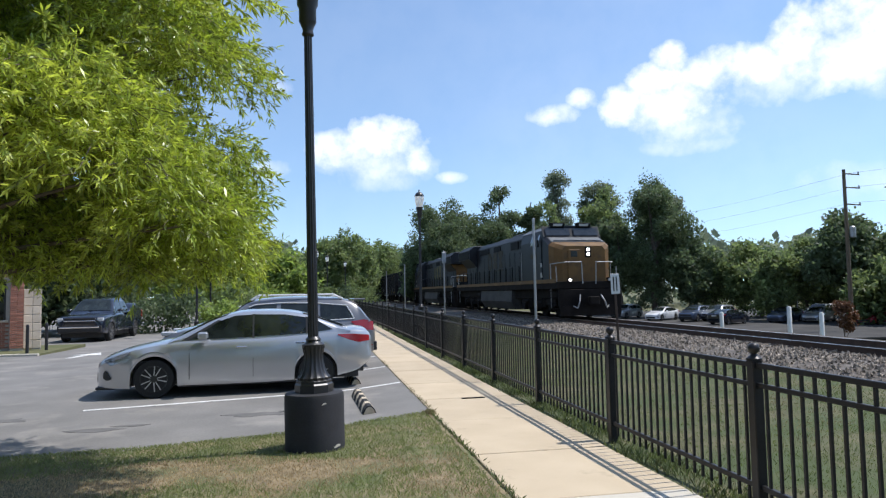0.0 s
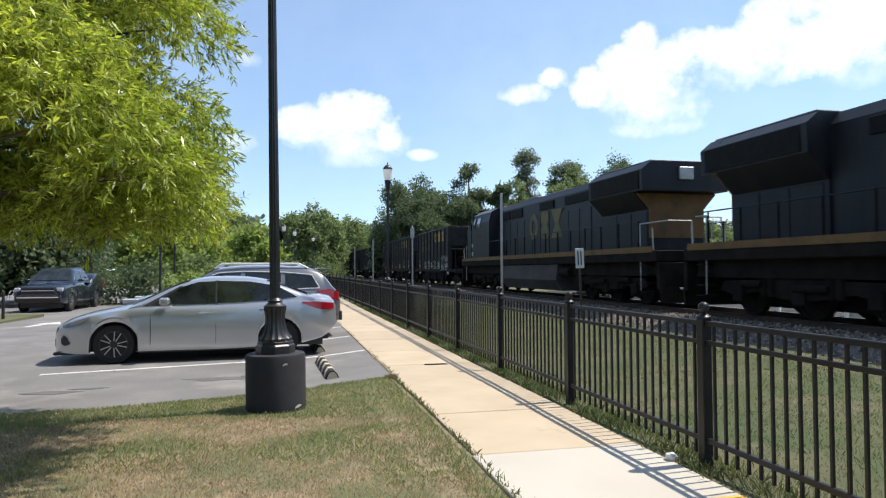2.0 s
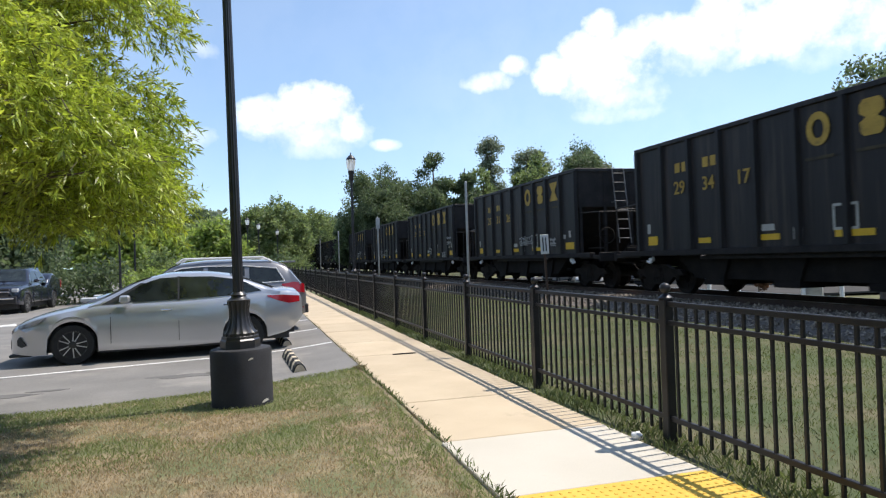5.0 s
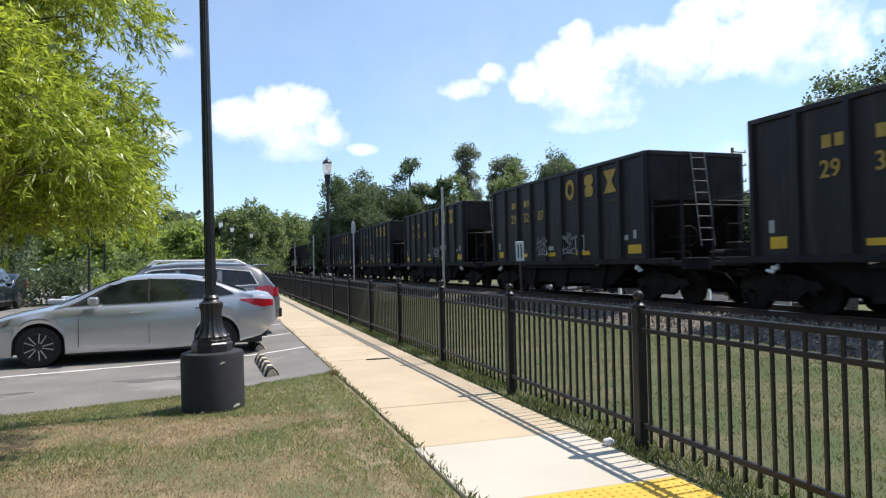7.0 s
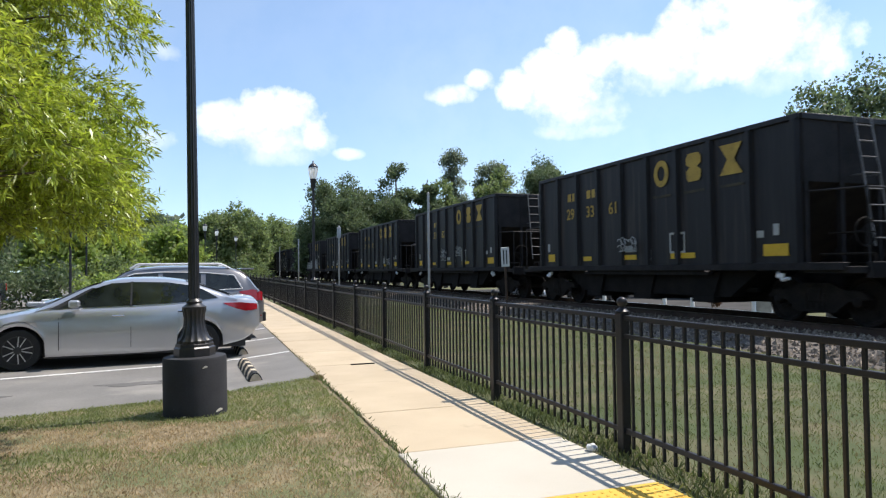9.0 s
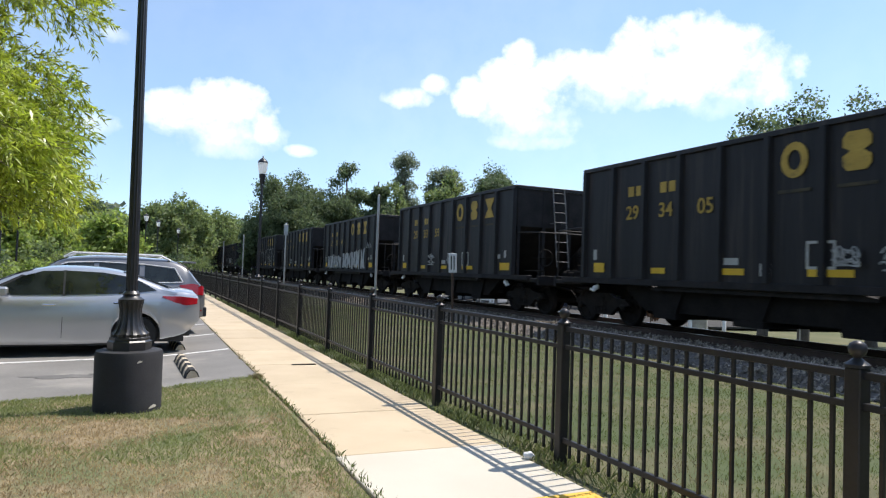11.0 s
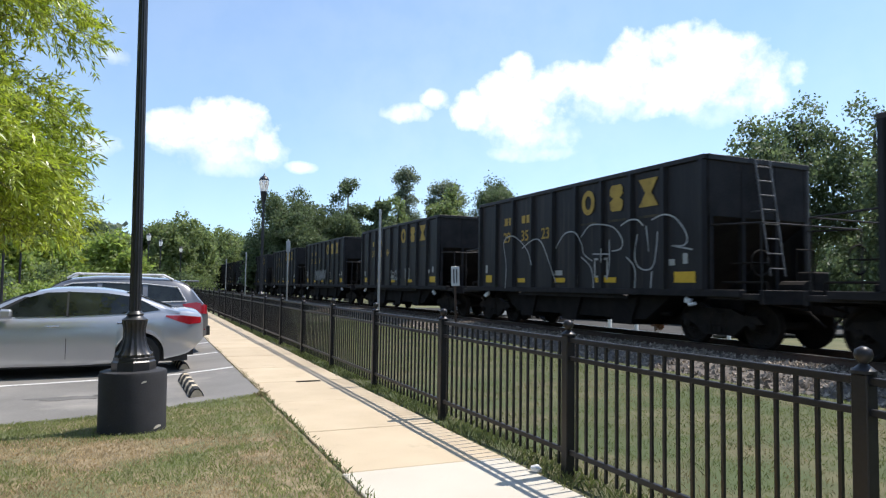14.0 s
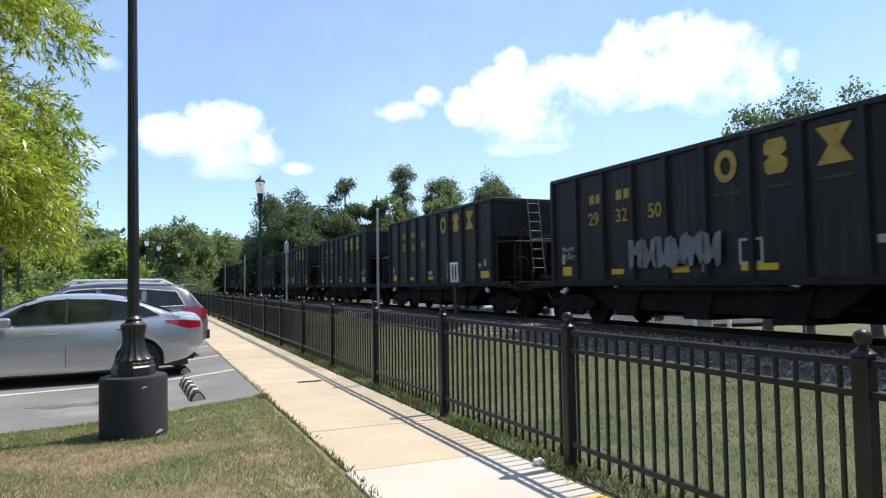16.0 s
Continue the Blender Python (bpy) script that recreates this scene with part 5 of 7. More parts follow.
def wheel(parent, x, y, r, side, spokes=10, dark=False):
    """Tyre with a rim, split spokes and a hub; side is the way it faces."""
    w = part("wheel", Build().lathe([(r * 0.66, -0.10), (r * 0.95, -0.105), (r, -0.07), (r, 0.07), (r * 0.95, 0.105), (r * 0.66, 0.10)], 32, axis="y"), M["tyre"], parent, smooth=35, m=pose(x, y, r))
    rim = part("rim", Build().lathe([(r * 0.69, -side * 0.09), (r * 0.69, side * 0.105), (r * 0.63, side * 0.10), (r * 0.61, side * 0.05), (0.05, side * 0.04)], 32, axis="y"), M["rim_black"], w, smooth=35)
    sp = Build()
    for k in range(spokes):
        a = 2 * math.pi * (k // 2) / (spokes / 2) + (0.24 if k % 2 else -0.24)
        c, s = math.cos(a), math.sin(a)
        p, q = (0.06 * c, 0.06 * s), (r * 0.655 * c, r * 0.655 * s)
        nx, nz = -s * 0.0075, c * 0.0075
        sp.prism([(p[0] + nx, p[1] + nz), (q[0] + nx, q[1] + nz), (q[0] - nx, q[1] - nz), (p[0] - nx, p[1] - nz)], side * 0.05, side * 0.112, "y")
    part("spoke", sp, M["alloy"], rim, "machined alloy spokes")
    part("hub", Build().lathe([(0.07, side * 0.05), (0.07, side * 0.10), (0.02, side * 0.11)], 16, axis="y"), M["rim_black"], rim, smooth=40)


def vehicle(name, m, label, c, paint, group=""):
    """A road car lofted from its outlines. Its nose is at x = 0 and its tail at x = c['L']; y is across."""
    t = thing(name, m, label, c.get("category", "car"), group)
    L, W = c["L"], c["W"] / 2
    deck, roof, belt = curve(c["deck"]), curve(c["roof"]), curve(c["belt"])
    low, wide = curve(c["low"]), curve(c["wide"])
    r, arch = c["r"], c["r"] + 0.055
    xs_ = sorted(set([0.0, 0.02, 0.05, 0.1, 0.16, 0.24, L - 0.24, L - 0.16, L - 0.1, L - 0.05, L - 0.02, L] + [w + arch * math.cos(a) for w in c["axles"] for a in [math.pi * k / 12 for k in range(13)]] + steps(0.3, L - 0.3, c.get("step", 0.1))))
    rings = []
    for x in xs_:
        w, top, zb = W * wide(x), deck(x), low(x)
        for a in c["axles"]:
            if abs(x - a) < arch - 1e-6:
                zb = max(zb, r + math.sqrt(arch ** 2 - (x - a) ** 2))
        zb = min(zb, top - 0.10)
        mid = max(0.55, zb + 0.02)
        rings.append([(x, 0.0, zb + 0.02), (x, w * 0.80, zb + 0.02), (x, w * 0.965, zb), (x, w * 0.985, min(zb + 0.05, top - 0.09)), (x, w * 0.978, min(max(mid, zb + 0.06), top - 0.08)), (x, w * 1.0, max(top - 0.17, zb + 0.08) if top - 0.16 > mid else top - 0.075),
                      (x, w * 0.965, top - 0.07), (x, w * 0.925, top - 0.02), (x, w * 0.84, top), (x, w * 0.45, top + c.get("crown", 0.03)), (x, 0.0, top + c.get("crown", 0.03) * 1.3)])
    body = part("body", loft(rings), paint, t, smooth=32)
    # greenhouse
    x0, x1 = c["roof"][0][0], c["roof"][-1][0]

    def side(x, z):
        zb, zr = belt(x), max(roof(x), belt(x) + 0.01)
        return W * (0.925 - c.get("lean", 0.22) * (z - zb) / 0.48 * 0.95)
    gx = steps(x0, x1, c.get("step", 0.1))
    gr = []
    for x in gx:
        zb, zr = belt(x) - 0.03, max(roof(x), belt(x) + 0.012)
        e = min(0.07, (zr - zb) * 0.45)
        gr.append([(x, 0.0, zb), (x, side(x, zb) * 0.99, zb), (x, side(x, zr - e), zr - e), (x, side(x, zr) - 0.05, zr - 0.015), (x, side(x, zr) - 0.16, zr), (x, 0.0, zr + 0.025)])
    cab = part("cabin", loft(gr), paint, body, smooth=40)
    for poly in c["windows"]:
        for s in (-1, 1):
            pts = [(x, s * (side(x, z) + 0.004), z) for x, z in poly]
            inn = [(x, s * (side(x, z) - 0.01), z) for x, z in poly]
            n = len(pts)
            b = Build().add(pts + inn, [tuple(range(n)), tuple(range(2 * n - 1, n - 1, -1))] + [(k, (k + 1) % n, (k + 1) % n + n, k + n) for k in range(n)])
            part("side_window", b, M["window_dark"], cab)
    for poly in c.get("pillars", ()):
        for s in (-1, 1):
            pts = [(x, s * (side(x, z) + 0.003), z) for x, z in poly]
            inn = [(x, s * (side(x, z) - 0.012), z) for x, z in poly]
            n = len(pts)
            part("pillar_trim", Build().add(pts + inn, [tuple(range(n)), tuple(range(2 * n - 1, n - 1, -1))] + [(k, (k + 1) % n, (k + 1) % n + n, k + n) for k in range(n)]), M["trim_black"], cab)
    for poly in c.get("bright_edge", ()):
        for s in (-1, 1):
            part("window_moulding", Build().path([(x, s * (side(x, z) + 0.006), z) for x, z in poly], 0.012), M["satin_silver"], cab)
    for nm, a, b_ in (("windshield", *c["screen"]), ("rear_window", *c["back"])):
        rr = []
        for x in steps(a, b_, 0.06):
            zr = max(roof(x), belt(x) + 0.012)
            ins = 0.10
            rr.append([(x, side(x, zr) - ins, zr + 0.012), (x, side(x, zr) * 0.5, zr + 0.027), (x, 0.0, zr + 0.031), (x, -side(x, zr) * 0.5, zr + 0.027), (x, -side(x, zr) + ins, zr + 0.012)])
        vs = [p for q in rr for p in q]
        fs = [(i * 5 + j, i * 5 + j + 1, i * 5 + 6 + j, i * 5 + 5 + j) for i in range(len(rr) - 1) for j in range(4)]
        part(nm, Build().add(vs, fs), M["window_dark"], cab, smooth=40)
    part("underbody", Build().box(0.25, L - 0.25, -W * 0.78, W * 0.78, 0.20, 0.62), M["trim_black"], t)
    for a in c["axles"]:
        for s in (-1, 1):
            wheel(t, a, s * (W - 0.125), r, s, dark=True)
    for s in (-1, 1):
        sill = Build().box(c["axles"][0] + arch, c["axles"][1] - arch, min(s * W * 0.93, s * W * 0.975), max(s * W * 0.93, s * W * 0.975), c["low"][2][1] - 0.03, c["low"][2][1] + 0.035, 0.01)
        part("sill_trim", sill, M["trim_black"], body)
        for x in c["seams"]:
            zt = belt(x) - 0.02
            yy = s * (W * 1.010)
            part("door_seam", Build().box(x - 0.004, x + 0.004, min(yy - 0.015, yy + 0.003), max(yy - 0.015, yy + 0.003), 0.30, zt - 0.10), M["trim_black"], body)
        for x in c["handles"]:
            z = belt(x) - 0.13
            part("door_handle", Build().box(x - 0.09, x + 0.09, s * W * 1.012 - 0.03, s * W * 1.012 + 0.018, z - 0.016, z + 0.014, 0.01), M["chrome"] if c.get("chrome") else paint, body)
        x, z = c["mirror"]
        part("mirror", Build().box(x - 0.07, x + 0.09, min(s * (W - 0.02), s * (W + 0.17)), max(s * (W - 0.02), s * (W + 0.17)), z - 0.06, z + 0.07, 0.03), paint, body)
        for (nm, x, y, z, dx, dy, dz, mt) in c["lamps"]:
            wv = W * wide(min(L, max(0, x)))
            part(nm, Build().box(x - dx, x + dx, min(s * (wv * y - dy), s * (wv * y + dy)), max(s * (wv * y - dy), s * (wv * y + dy)), z - dz, z + dz, 0.025), M[mt], body)
    for (nm, outline, mt) in c.get("side_shapes", ()):
        hi, lo = outline
        for s in (-1, 1):
            vs = []
            sx = steps(hi[0][0], hi[-1][0], 0.03)
            for x in sx:
                zu, zl = np.interp(x, [p[0] for p in hi], [p[1] for p in hi]), np.interp(x, [p[0] for p in lo], [p[1] for p in lo])
                yo = lambda z: s * (W * wide(x) * (1.0 - 0.30 * max(0, z - (deck(x) - 0.12))) + 0.007)
                vs += [(x, yo(zu), zu), (x, yo(zl), zl), (x, yo(zu) - s * 0.03, zu), (x, yo(zl) - s * 0.03, zl)]
            fs = []
            for k in range(len(sx) - 1):
                a, b_ = 4 * k, 4 * k + 4
                fs += [(a, a + 1, b_ + 1, b_), (a, b_, b_ + 2, a + 2), (a + 1, a + 3, b_ + 3, b_ + 1)]
            part(nm, Build().add(vs, fs), M[mt], body, smooth=40)
    for (nm, x0_, x1_, y0_, y1_, z0_, z1_, mt) in c["fronts"]:
        part(nm, Build().box(x0_, x1_, y0_, y1_, z0_, z1_, 0.012), M[mt], body)
    return t


SEDAN = dict(L=4.65, W=1.776, r=0.325, axles=(0.93, 3.63), crown=0.03, lean=0.24,
             deck=[(0, 0.60), (0.12, 0.68), (0.35, 0.77), (0.8, 0.87), (1.3, 0.945), (2.0, 0.955), (2.9, 0.975), (3.6, 1.02), (4.1, 1.06), (4.45, 1.055), (4.6, 1.0), (4.65, 0.93)],
             belt=[(1.15, 0.93), (2.0, 0.945), (2.9, 0.965), (3.6, 1.01), (4.25, 1.055)],
             roof=[(1.15, 0.945), (1.55, 1.14), (1.95, 1.325), (2.3, 1.41), (2.7, 1.43), (3.1, 1.415), (3.5, 1.345), (3.9, 1.20), (4.25, 1.065)],
             low=[(0, 0.22), (0.3, 0.19), (1.4, 0.20), (3.2, 0.21), (4.1, 0.27), (4.45, 0.38), (4.65, 0.56)],
             wide=[(0, 0.66), (0.06, 0.78), (0.2, 0.90), (0.5, 0.97), (0.9, 1.0), (3.7, 1.0), (4.2, 0.965), (4.5, 0.89), (4.62, 0.79), (4.65, 0.74)],
             windows=[[(1.50, 0.965), (2.535, 0.985), (2.535, 1.365), (2.25, 1.355), (1.98, 1.27)], [(2.565, 0.985), (3.46, 1.02), (3.46, 1.30), (3.1, 1.355), (2.565, 1.37)], [(3.49, 1.025), (3.93, 1.075), (3.68, 1.225), (3.49, 1.285)]],
             pillars=[[(2.53, 0.97), (2.575, 0.97), (2.575, 1.378), (2.53, 1.376)], [(3.455, 1.01), (3.495, 1.015), (3.495, 1.30), (3.455, 1.312)], [(1.36, 0.955), (1.52, 0.958), (2.0, 1.28), (1.95, 1.285)]], screen=(1.30, 2.08), back=(3.42, 4.15), seams=(1.50, 2.55, 3.52), handles=(2.36, 3.36), chrome=True, mirror=(1.72, 1.03),
             lamps=[], side_shapes=[("headlight", ([(0.14, 0.66), (0.36, 0.735), (0.56, 0.79)], [(0.14, 0.625), (0.26, 0.635), (0.42, 0.69), (0.56, 0.78)]), "lens_smoke"), ("fog_vent", ([(0.12, 0.44), (0.16, 0.50), (0.25, 0.36)], [(0.12, 0.36), (0.18, 0.32), (0.25, 0.34)]), "trim_black"), ("taillight", ([(4.02, 0.985), (4.30, 0.985), (4.60, 0.95)], [(4.02, 0.97), (4.22, 0.88), (4.40, 0.83), (4.60, 0.85)]), "lens_red")],
             fronts=[("grille", -0.02, 0.06, -0.55, 0.55, 0.28, 0.44, "trim_black"), ("splitter", -0.01, 0.3, -0.72, 0.72, 0.16, 0.21, "trim_black"), ("rear_plate", 4.64, 4.66, -0.26, 0.26, 0.78, 0.90, "sign_white"), ("rear_bumper_trim", 4.25, 4.50, -0.66, 0.66, 0.29, 0.40, "trim_black")])
SUV = dict(SEDAN, pillars=(), side_shapes=[("taillight", ([(4.08, 1.09), (4.36, 1.13), (4.58, 1.07)], [(4.08, 1.07), (4.30, 0.90), (4.58, 0.88)]), "lens_red")], bright_edge=[[(3.36, 1.51), (3.98, 1.45), (4.15, 1.15), (3.36, 1.12), (1.5, 1.09)], [(1.85, 1.45), (2.0, 1.50), (2.5, 1.53), (3.36, 1.51)]], L=4.62, W=1.86, r=0.36, axles=(0.93, 3.63), lean=0.2,
           deck=[(0, 0.72), (0.1, 0.84), (0.4, 0.96), (0.9, 1.04), (1.3, 1.08), (2.0, 1.08), (3.0, 1.09), (3.9, 1.11), (4.4, 1.10), (4.58, 1.02), (4.62, 0.9)],
           belt=[(1.1, 1.06), (2.0, 1.07), (3.0, 1.08), (3.9, 1.11), (4.5, 1.10)],
           roof=[(1.1, 1.08), (1.5, 1.32), (1.85, 1.55), (2.3, 1.63), (2.9, 1.65), (3.5, 1.63), (4.0, 1.58), (4.25, 1.45), (4.5, 1.12)],
           low=[(0, 0.32), (0.3, 0.26), (1.4, 0.28), (3.2, 0.28), (4.2, 0.32), (4.62, 0.42)],
           wide=[(0, 0.72), (0.06, 0.83), (0.2, 0.92), (0.5, 0.98), (0.9, 1.0), (3.8, 1.0), (4.3, 0.975), (4.5, 0.93), (4.6, 0.86), (4.62, 0.82)],
           windows=[[(1.55, 1.11), (2.45, 1.12), (2.45, 1.50), (2.0, 1.48), (1.85, 1.42)], [(2.54, 1.12), (3.30, 1.13), (3.30, 1.50), (2.54, 1.51)], [(3.40, 1.14), (4.12, 1.16), (3.98, 1.42), (3.40, 1.49)]],
           screen=(1.25, 1.95), back=(4.06, 4.45), seams=(1.45, 2.5, 3.35), handles=(2.3, 3.15), mirror=(1.66, 1.18),
           lamps=[("headlight", 0.22, 0.86, 0.92, 0.16, 0.06, 0.05, "lens_clear"), ("reflector", 4.52, 0.93, 0.55, 0.05, 0.04, 0.03, "lens_red")],
           fronts=[("grille", -0.02, 0.06, -0.6, 0.6, 0.62, 0.78, "trim_black"), ("bumper", -0.03, 0.12, -0.7, 0.7, 0.34, 0.54, "trim_black"), ("rear_bumper", 4.5, 4.66, -0.8, 0.8, 0.42, 0.62, "trim_black"), ("rear_plate", 4.62, 4.67, -0.26, 0.26, 0.80, 0.92, "sign_white"), ("spoiler", 4.15, 4.42, -0.62, 0.62, 1.555, 1.60, "car_grey")])
PICKUP = dict(SEDAN, pillars=(), side_shapes=(), category="pickup truck", L=5.8, W=2.03, r=0.40, axles=(1.0, 4.6), lean=0.2, crown=0.02,
              deck=[(0, 0.95), (0.1, 1.06), (0.4, 1.14), (1.0, 1.20), (1.5, 1.22), (2.5, 1.23), (3.7, 1.25), (3.8, 1.35), (5.6, 1.37), (5.74, 1.33), (5.8, 1.2)],
              belt=[(1.3, 1.20), (2.5, 1.22), (3.75, 1.25)],
              roof=[(1.3, 1.22), (1.75, 1.55), (2.05, 1.80), (2.5, 1.90), (3.2, 1.90), (3.55, 1.84), (3.75, 1.28)],
              low=[(0, 0.42), (0.3, 0.38), (1.5, 0.42), (4.0, 0.42), (5.2, 0.48), (5.8, 0.52)],
              wide=[(0, 0.82), (0.06, 0.90), (0.2, 0.95), (0.5, 0.98), (1.0, 1.0), (5.0, 1.0), (5.6, 0.985), (5.75, 0.97), (5.8, 0.95)],
              windows=[[(1.8, 1.28), (2.6, 1.28), (2.6, 1.76), (2.2, 1.74), (2.05, 1.66)], [(2.7, 1.28), (3.5, 1.30), (3.45, 1.72), (2.7, 1.76)]],
              screen=(1.45, 2.12), back=(3.60, 3.70), seams=(1.65, 2.65, 3.6), handles=(2.5, 3.4), mirror=(1.85, 1.34),
              lamps=[("headlight", 0.14, 0.85, 0.98, 0.14, 0.12, 0.08, "lens_clear"), ("taillight", 5.72, 0.96, 1.1, 0.06, 0.05, 0.18, "lens_red")],
              fronts=[("grille", -0.03, 0.06, -0.62, 0.62, 0.80, 1.06, "trim_black"), ("grille_bar", -0.05, -0.02, -0.64, 0.64, 0.91, 0.95, "chrome"), ("bumper", -0.08, 0.15, -0.88, 0.88, 0.46, 0.72, "trim_black"), ("bumper_bar", -0.10, -0.08, -0.8, 0.8, 0.62, 0.68, "chrome"), ("rear_bumper", 5.74, 5.9, -0.9, 0.9, 0.5, 0.68, "chrome")])

vehicle("sedan", pose(-3.74, 13.03, ROAD_Z, 0, 0, 2.6), "silver four-door sedan with machined alloy wheels", SEDAN, M["car_silver"])
suv = vehicle("suv", pose(-3.40, 16.05, ROAD_Z, 0, 0, 2.0), "dark grey sport utility car with chrome roof rails", SUV, M["car_grey"])
for s in (-1, 1):
    part("roof_rail", Build().path([(1.9, s * 0.66, 1.60), (2.05, s * 0.66, 1.70), (3.7, s * 0.64, 1.70), (3.9, s * 0.64, 1.60)], 0.026), M["satin_silver"], suv)
vehicle("pickup_truck", pose(-10.05, 31.4, -0.30, 0, 0, 88.5), "dark navy crew-cab pickup truck with chrome bumpers", PICKUP, M["car_navy"])
coarse = lambda d: dict(d, step=0.3)
vehicle("sedan", pose(-4.3, 24.6, lot_z(-3.4, 24.6), 0, 0, 3), "dark grey sedan in the car park", coarse(SEDAN), M["car_grey"])
vehicle("sedan", pose(-5.0, 44.0, lot_z(-4.5, 44), 0, 0, 60), "white sedan at the far end of the car park", coarse(SEDAN), M["car_white"])


def wheel_stop(x, y, turn):
    """Rubber wheel stop with slanted pale bands."""
    t = thing("wheel_stop", pose(x, y, lot_z(x) - 0.004, 0, 0, turn), "black rubber wheel stop with slanted pale yellow bands", "wheel stop", "wheel stops of the bays")
    sec = lambda k: [(-0.10 * k, 0.0), (0.10 * k, 0.0), (0.07 * k, 0.07 * k), (0.03 * k, 0.115 * k), (-0.03 * k, 0.115 * k), (-0.07 * k, 0.07 * k)]
    part("rubber_body", Build().prism(sec(1), -0.9, 0.9, "y"), M["tyre"], t)
    part("end_face", Build().prism([(p[0] * 0.8, p[1] * 0.8 + 0.008) for p in sec(1)], -0.905, -0.9, "y"), M["stop_band"], t)
    for k in range(4):
        y0 = -0.80 + 0.42 * k
        for s in (-1, 1):
            q = [(s * 0.1005, 0.01), (s * 0.0725, 0.0708), (s * 0.0315, 0.1168), (0.0, 0.1168)]
            b = Build()
            off = [0.0, 0.09, 0.15, 0.17]
            vs = [(px, y0 + o, pz) for (px, pz), o in zip(q, off)] + [(px, y0 + o + 0.17, pz) for (px, pz), o in zip(q, off)]
            b.add(vs, [(0, 1, 5, 4), (1, 2, 6, 5), (2, 3, 7, 6)])
            part("band", b, M["stop_band"], t)


wheel_stop(0.63, 10.5, 2)
wheel_stop(0.62, 13.6, 2)


# ---- trees and plants ----
def leaves(centres, per, spread, size, rng, slim=0.5, droop=0.0):
    """Leaf rhombi about clump centres: array (n, 4, 3)."""
    n = len(centres) * per
    c = np.repeat(centres, per, axis=0) + rng.normal(size=(n, 3)) * spread
    a = rng.normal(size=(n, 3))
    a[:, 2] -= droop
    a /= np.linalg.norm(a, axis=1, keepdims=True)
    b = np.cross(a, rng.normal(size=(n, 3)))
    b /= np.linalg.norm(b, axis=1, keepdims=True) + 1e-9
    s = (size * rng.uniform(0.6, 1.3, n))[:, None]
    a, b = a * s, b * s * slim
    return np.stack([c - a, c + b, c + a, c - b], 1)


def crown_points(n, r, z0, z1, rng, lumps=14, hollow=0.5, thin=1.0, wild=0.35):
    """Clump centres in an uneven crown: a cloud of lumps on an egg-shaped outline."""
    h = (z1 - z0) / 2
    u = rng.normal(size=(lumps, 3))
    u /= np.linalg.norm(u, axis=1, keepdims=True)
    R = r * rng.uniform(0.24, 0.24 + wild, lumps)
    L = u * np.array([r, r, h]) * rng.uniform(0.35, 0.80, (lumps, 1))
    L[:, :2] *= (1 - 0.40 * np.clip(L[:, 2:] / h, 0, 1) ** 1.5) * (1 + 0.12 * np.clip(-L[:, 2:] / h, 0, 1))
    L[:, 2] *= 1.18
    L += np.array([0, 0, z0 + h])
    R *= 1 - 0.35 * np.clip((L[:, 2] - z0 - h) / h, 0, 1)
    k = rng.choice(lumps, n, p=R ** 2 / np.sum(R ** 2))
    v = rng.normal(size=(n, 3))
    v /= np.linalg.norm(v, axis=1, keepdims=True)
    p = L[k] + v * (R[k] * rng.uniform(hollow, 1.0, n) ** 0.5)[:, None] * np.array([1, 1, 0.85])
    return p[p[:, 2] > z0 * 0.9]


def limbs(b, base, top, r0, pts, rng, count=9):
    """A tapered trunk with limbs that reach to clumps of the crown."""
    base, top = Vector(base), Vector(top)
    prev, pr = base, r0
    for k in range(1, 7):
        s = k / 6
        p = base.lerp(top, s) + Vector((rng.normal() * r0 * 0.5, rng.normal() * r0 * 0.5, 0))
        rr = r0 * (1 - 0.82 * s)
        b.tube(prev, p, pr, rr, 9, cap=(k in (1, 6)))
        prev, pr = p, rr
    for k in rng.integers(0, len(pts), count):
        e = Vector(pts[k])
        s = min(0.9, max(0.25, (e.z - base.z) / (top.z - base.z) - 0.25))
        a = base.lerp(top, s)
        m_ = a.lerp(e, 0.5) + Vector((0, 0, -0.06 * (e - a).length))
        b.tube(a, m_, r0 * 0.34 * (1 - 0.6 * s), r0 * 0.2, 6, cap=False)
        b.tube(m_, e, r0 * 0.2, r0 * 0.05, 6, cap=False)


def tree(x, y, z, tall, r, foliage, seed, label, n=420, per=18, size=0.205, low=0.22, lumps=22, hollow=0.4, wild=0.32, tufts=(), group="trees round the railway"):
    rng = np.random.default_rng(seed)
    t = thing("tree", pose(x, y, z), label, "tree", group)
    pts = crown_points(n, r, tall * low, tall, rng, lumps, hollow, wild=wild)
    if tufts:
        # tufts: separate clumps (sideways, height, radius) on one thin stem
        pts = np.concatenate([np.array([dx, 0, z_]) + (lambda v: v / np.linalg.norm(v, axis=1, keepdims=True) * rng.random((len(v), 1)) ** 0.5)(rng.normal(size=(int(34 * q * q), 3))) * np.array([q, q, 0.7 * q]) for dx, z_, q in tufts])
    b = Build()
    limbs(b, (0, 0, -0.3), (0, 0, tall * 0.88), 0.02 * tall + 0.05, pts, rng)
    part("trunk", b, M["bark"], t, smooth=60)
    part("crown", quads("crown", leaves(pts, per, 0.36 if tufts else r * 0.045 + 0.10, size, rng, 0.62), M[foliage]), None, t)
    return t


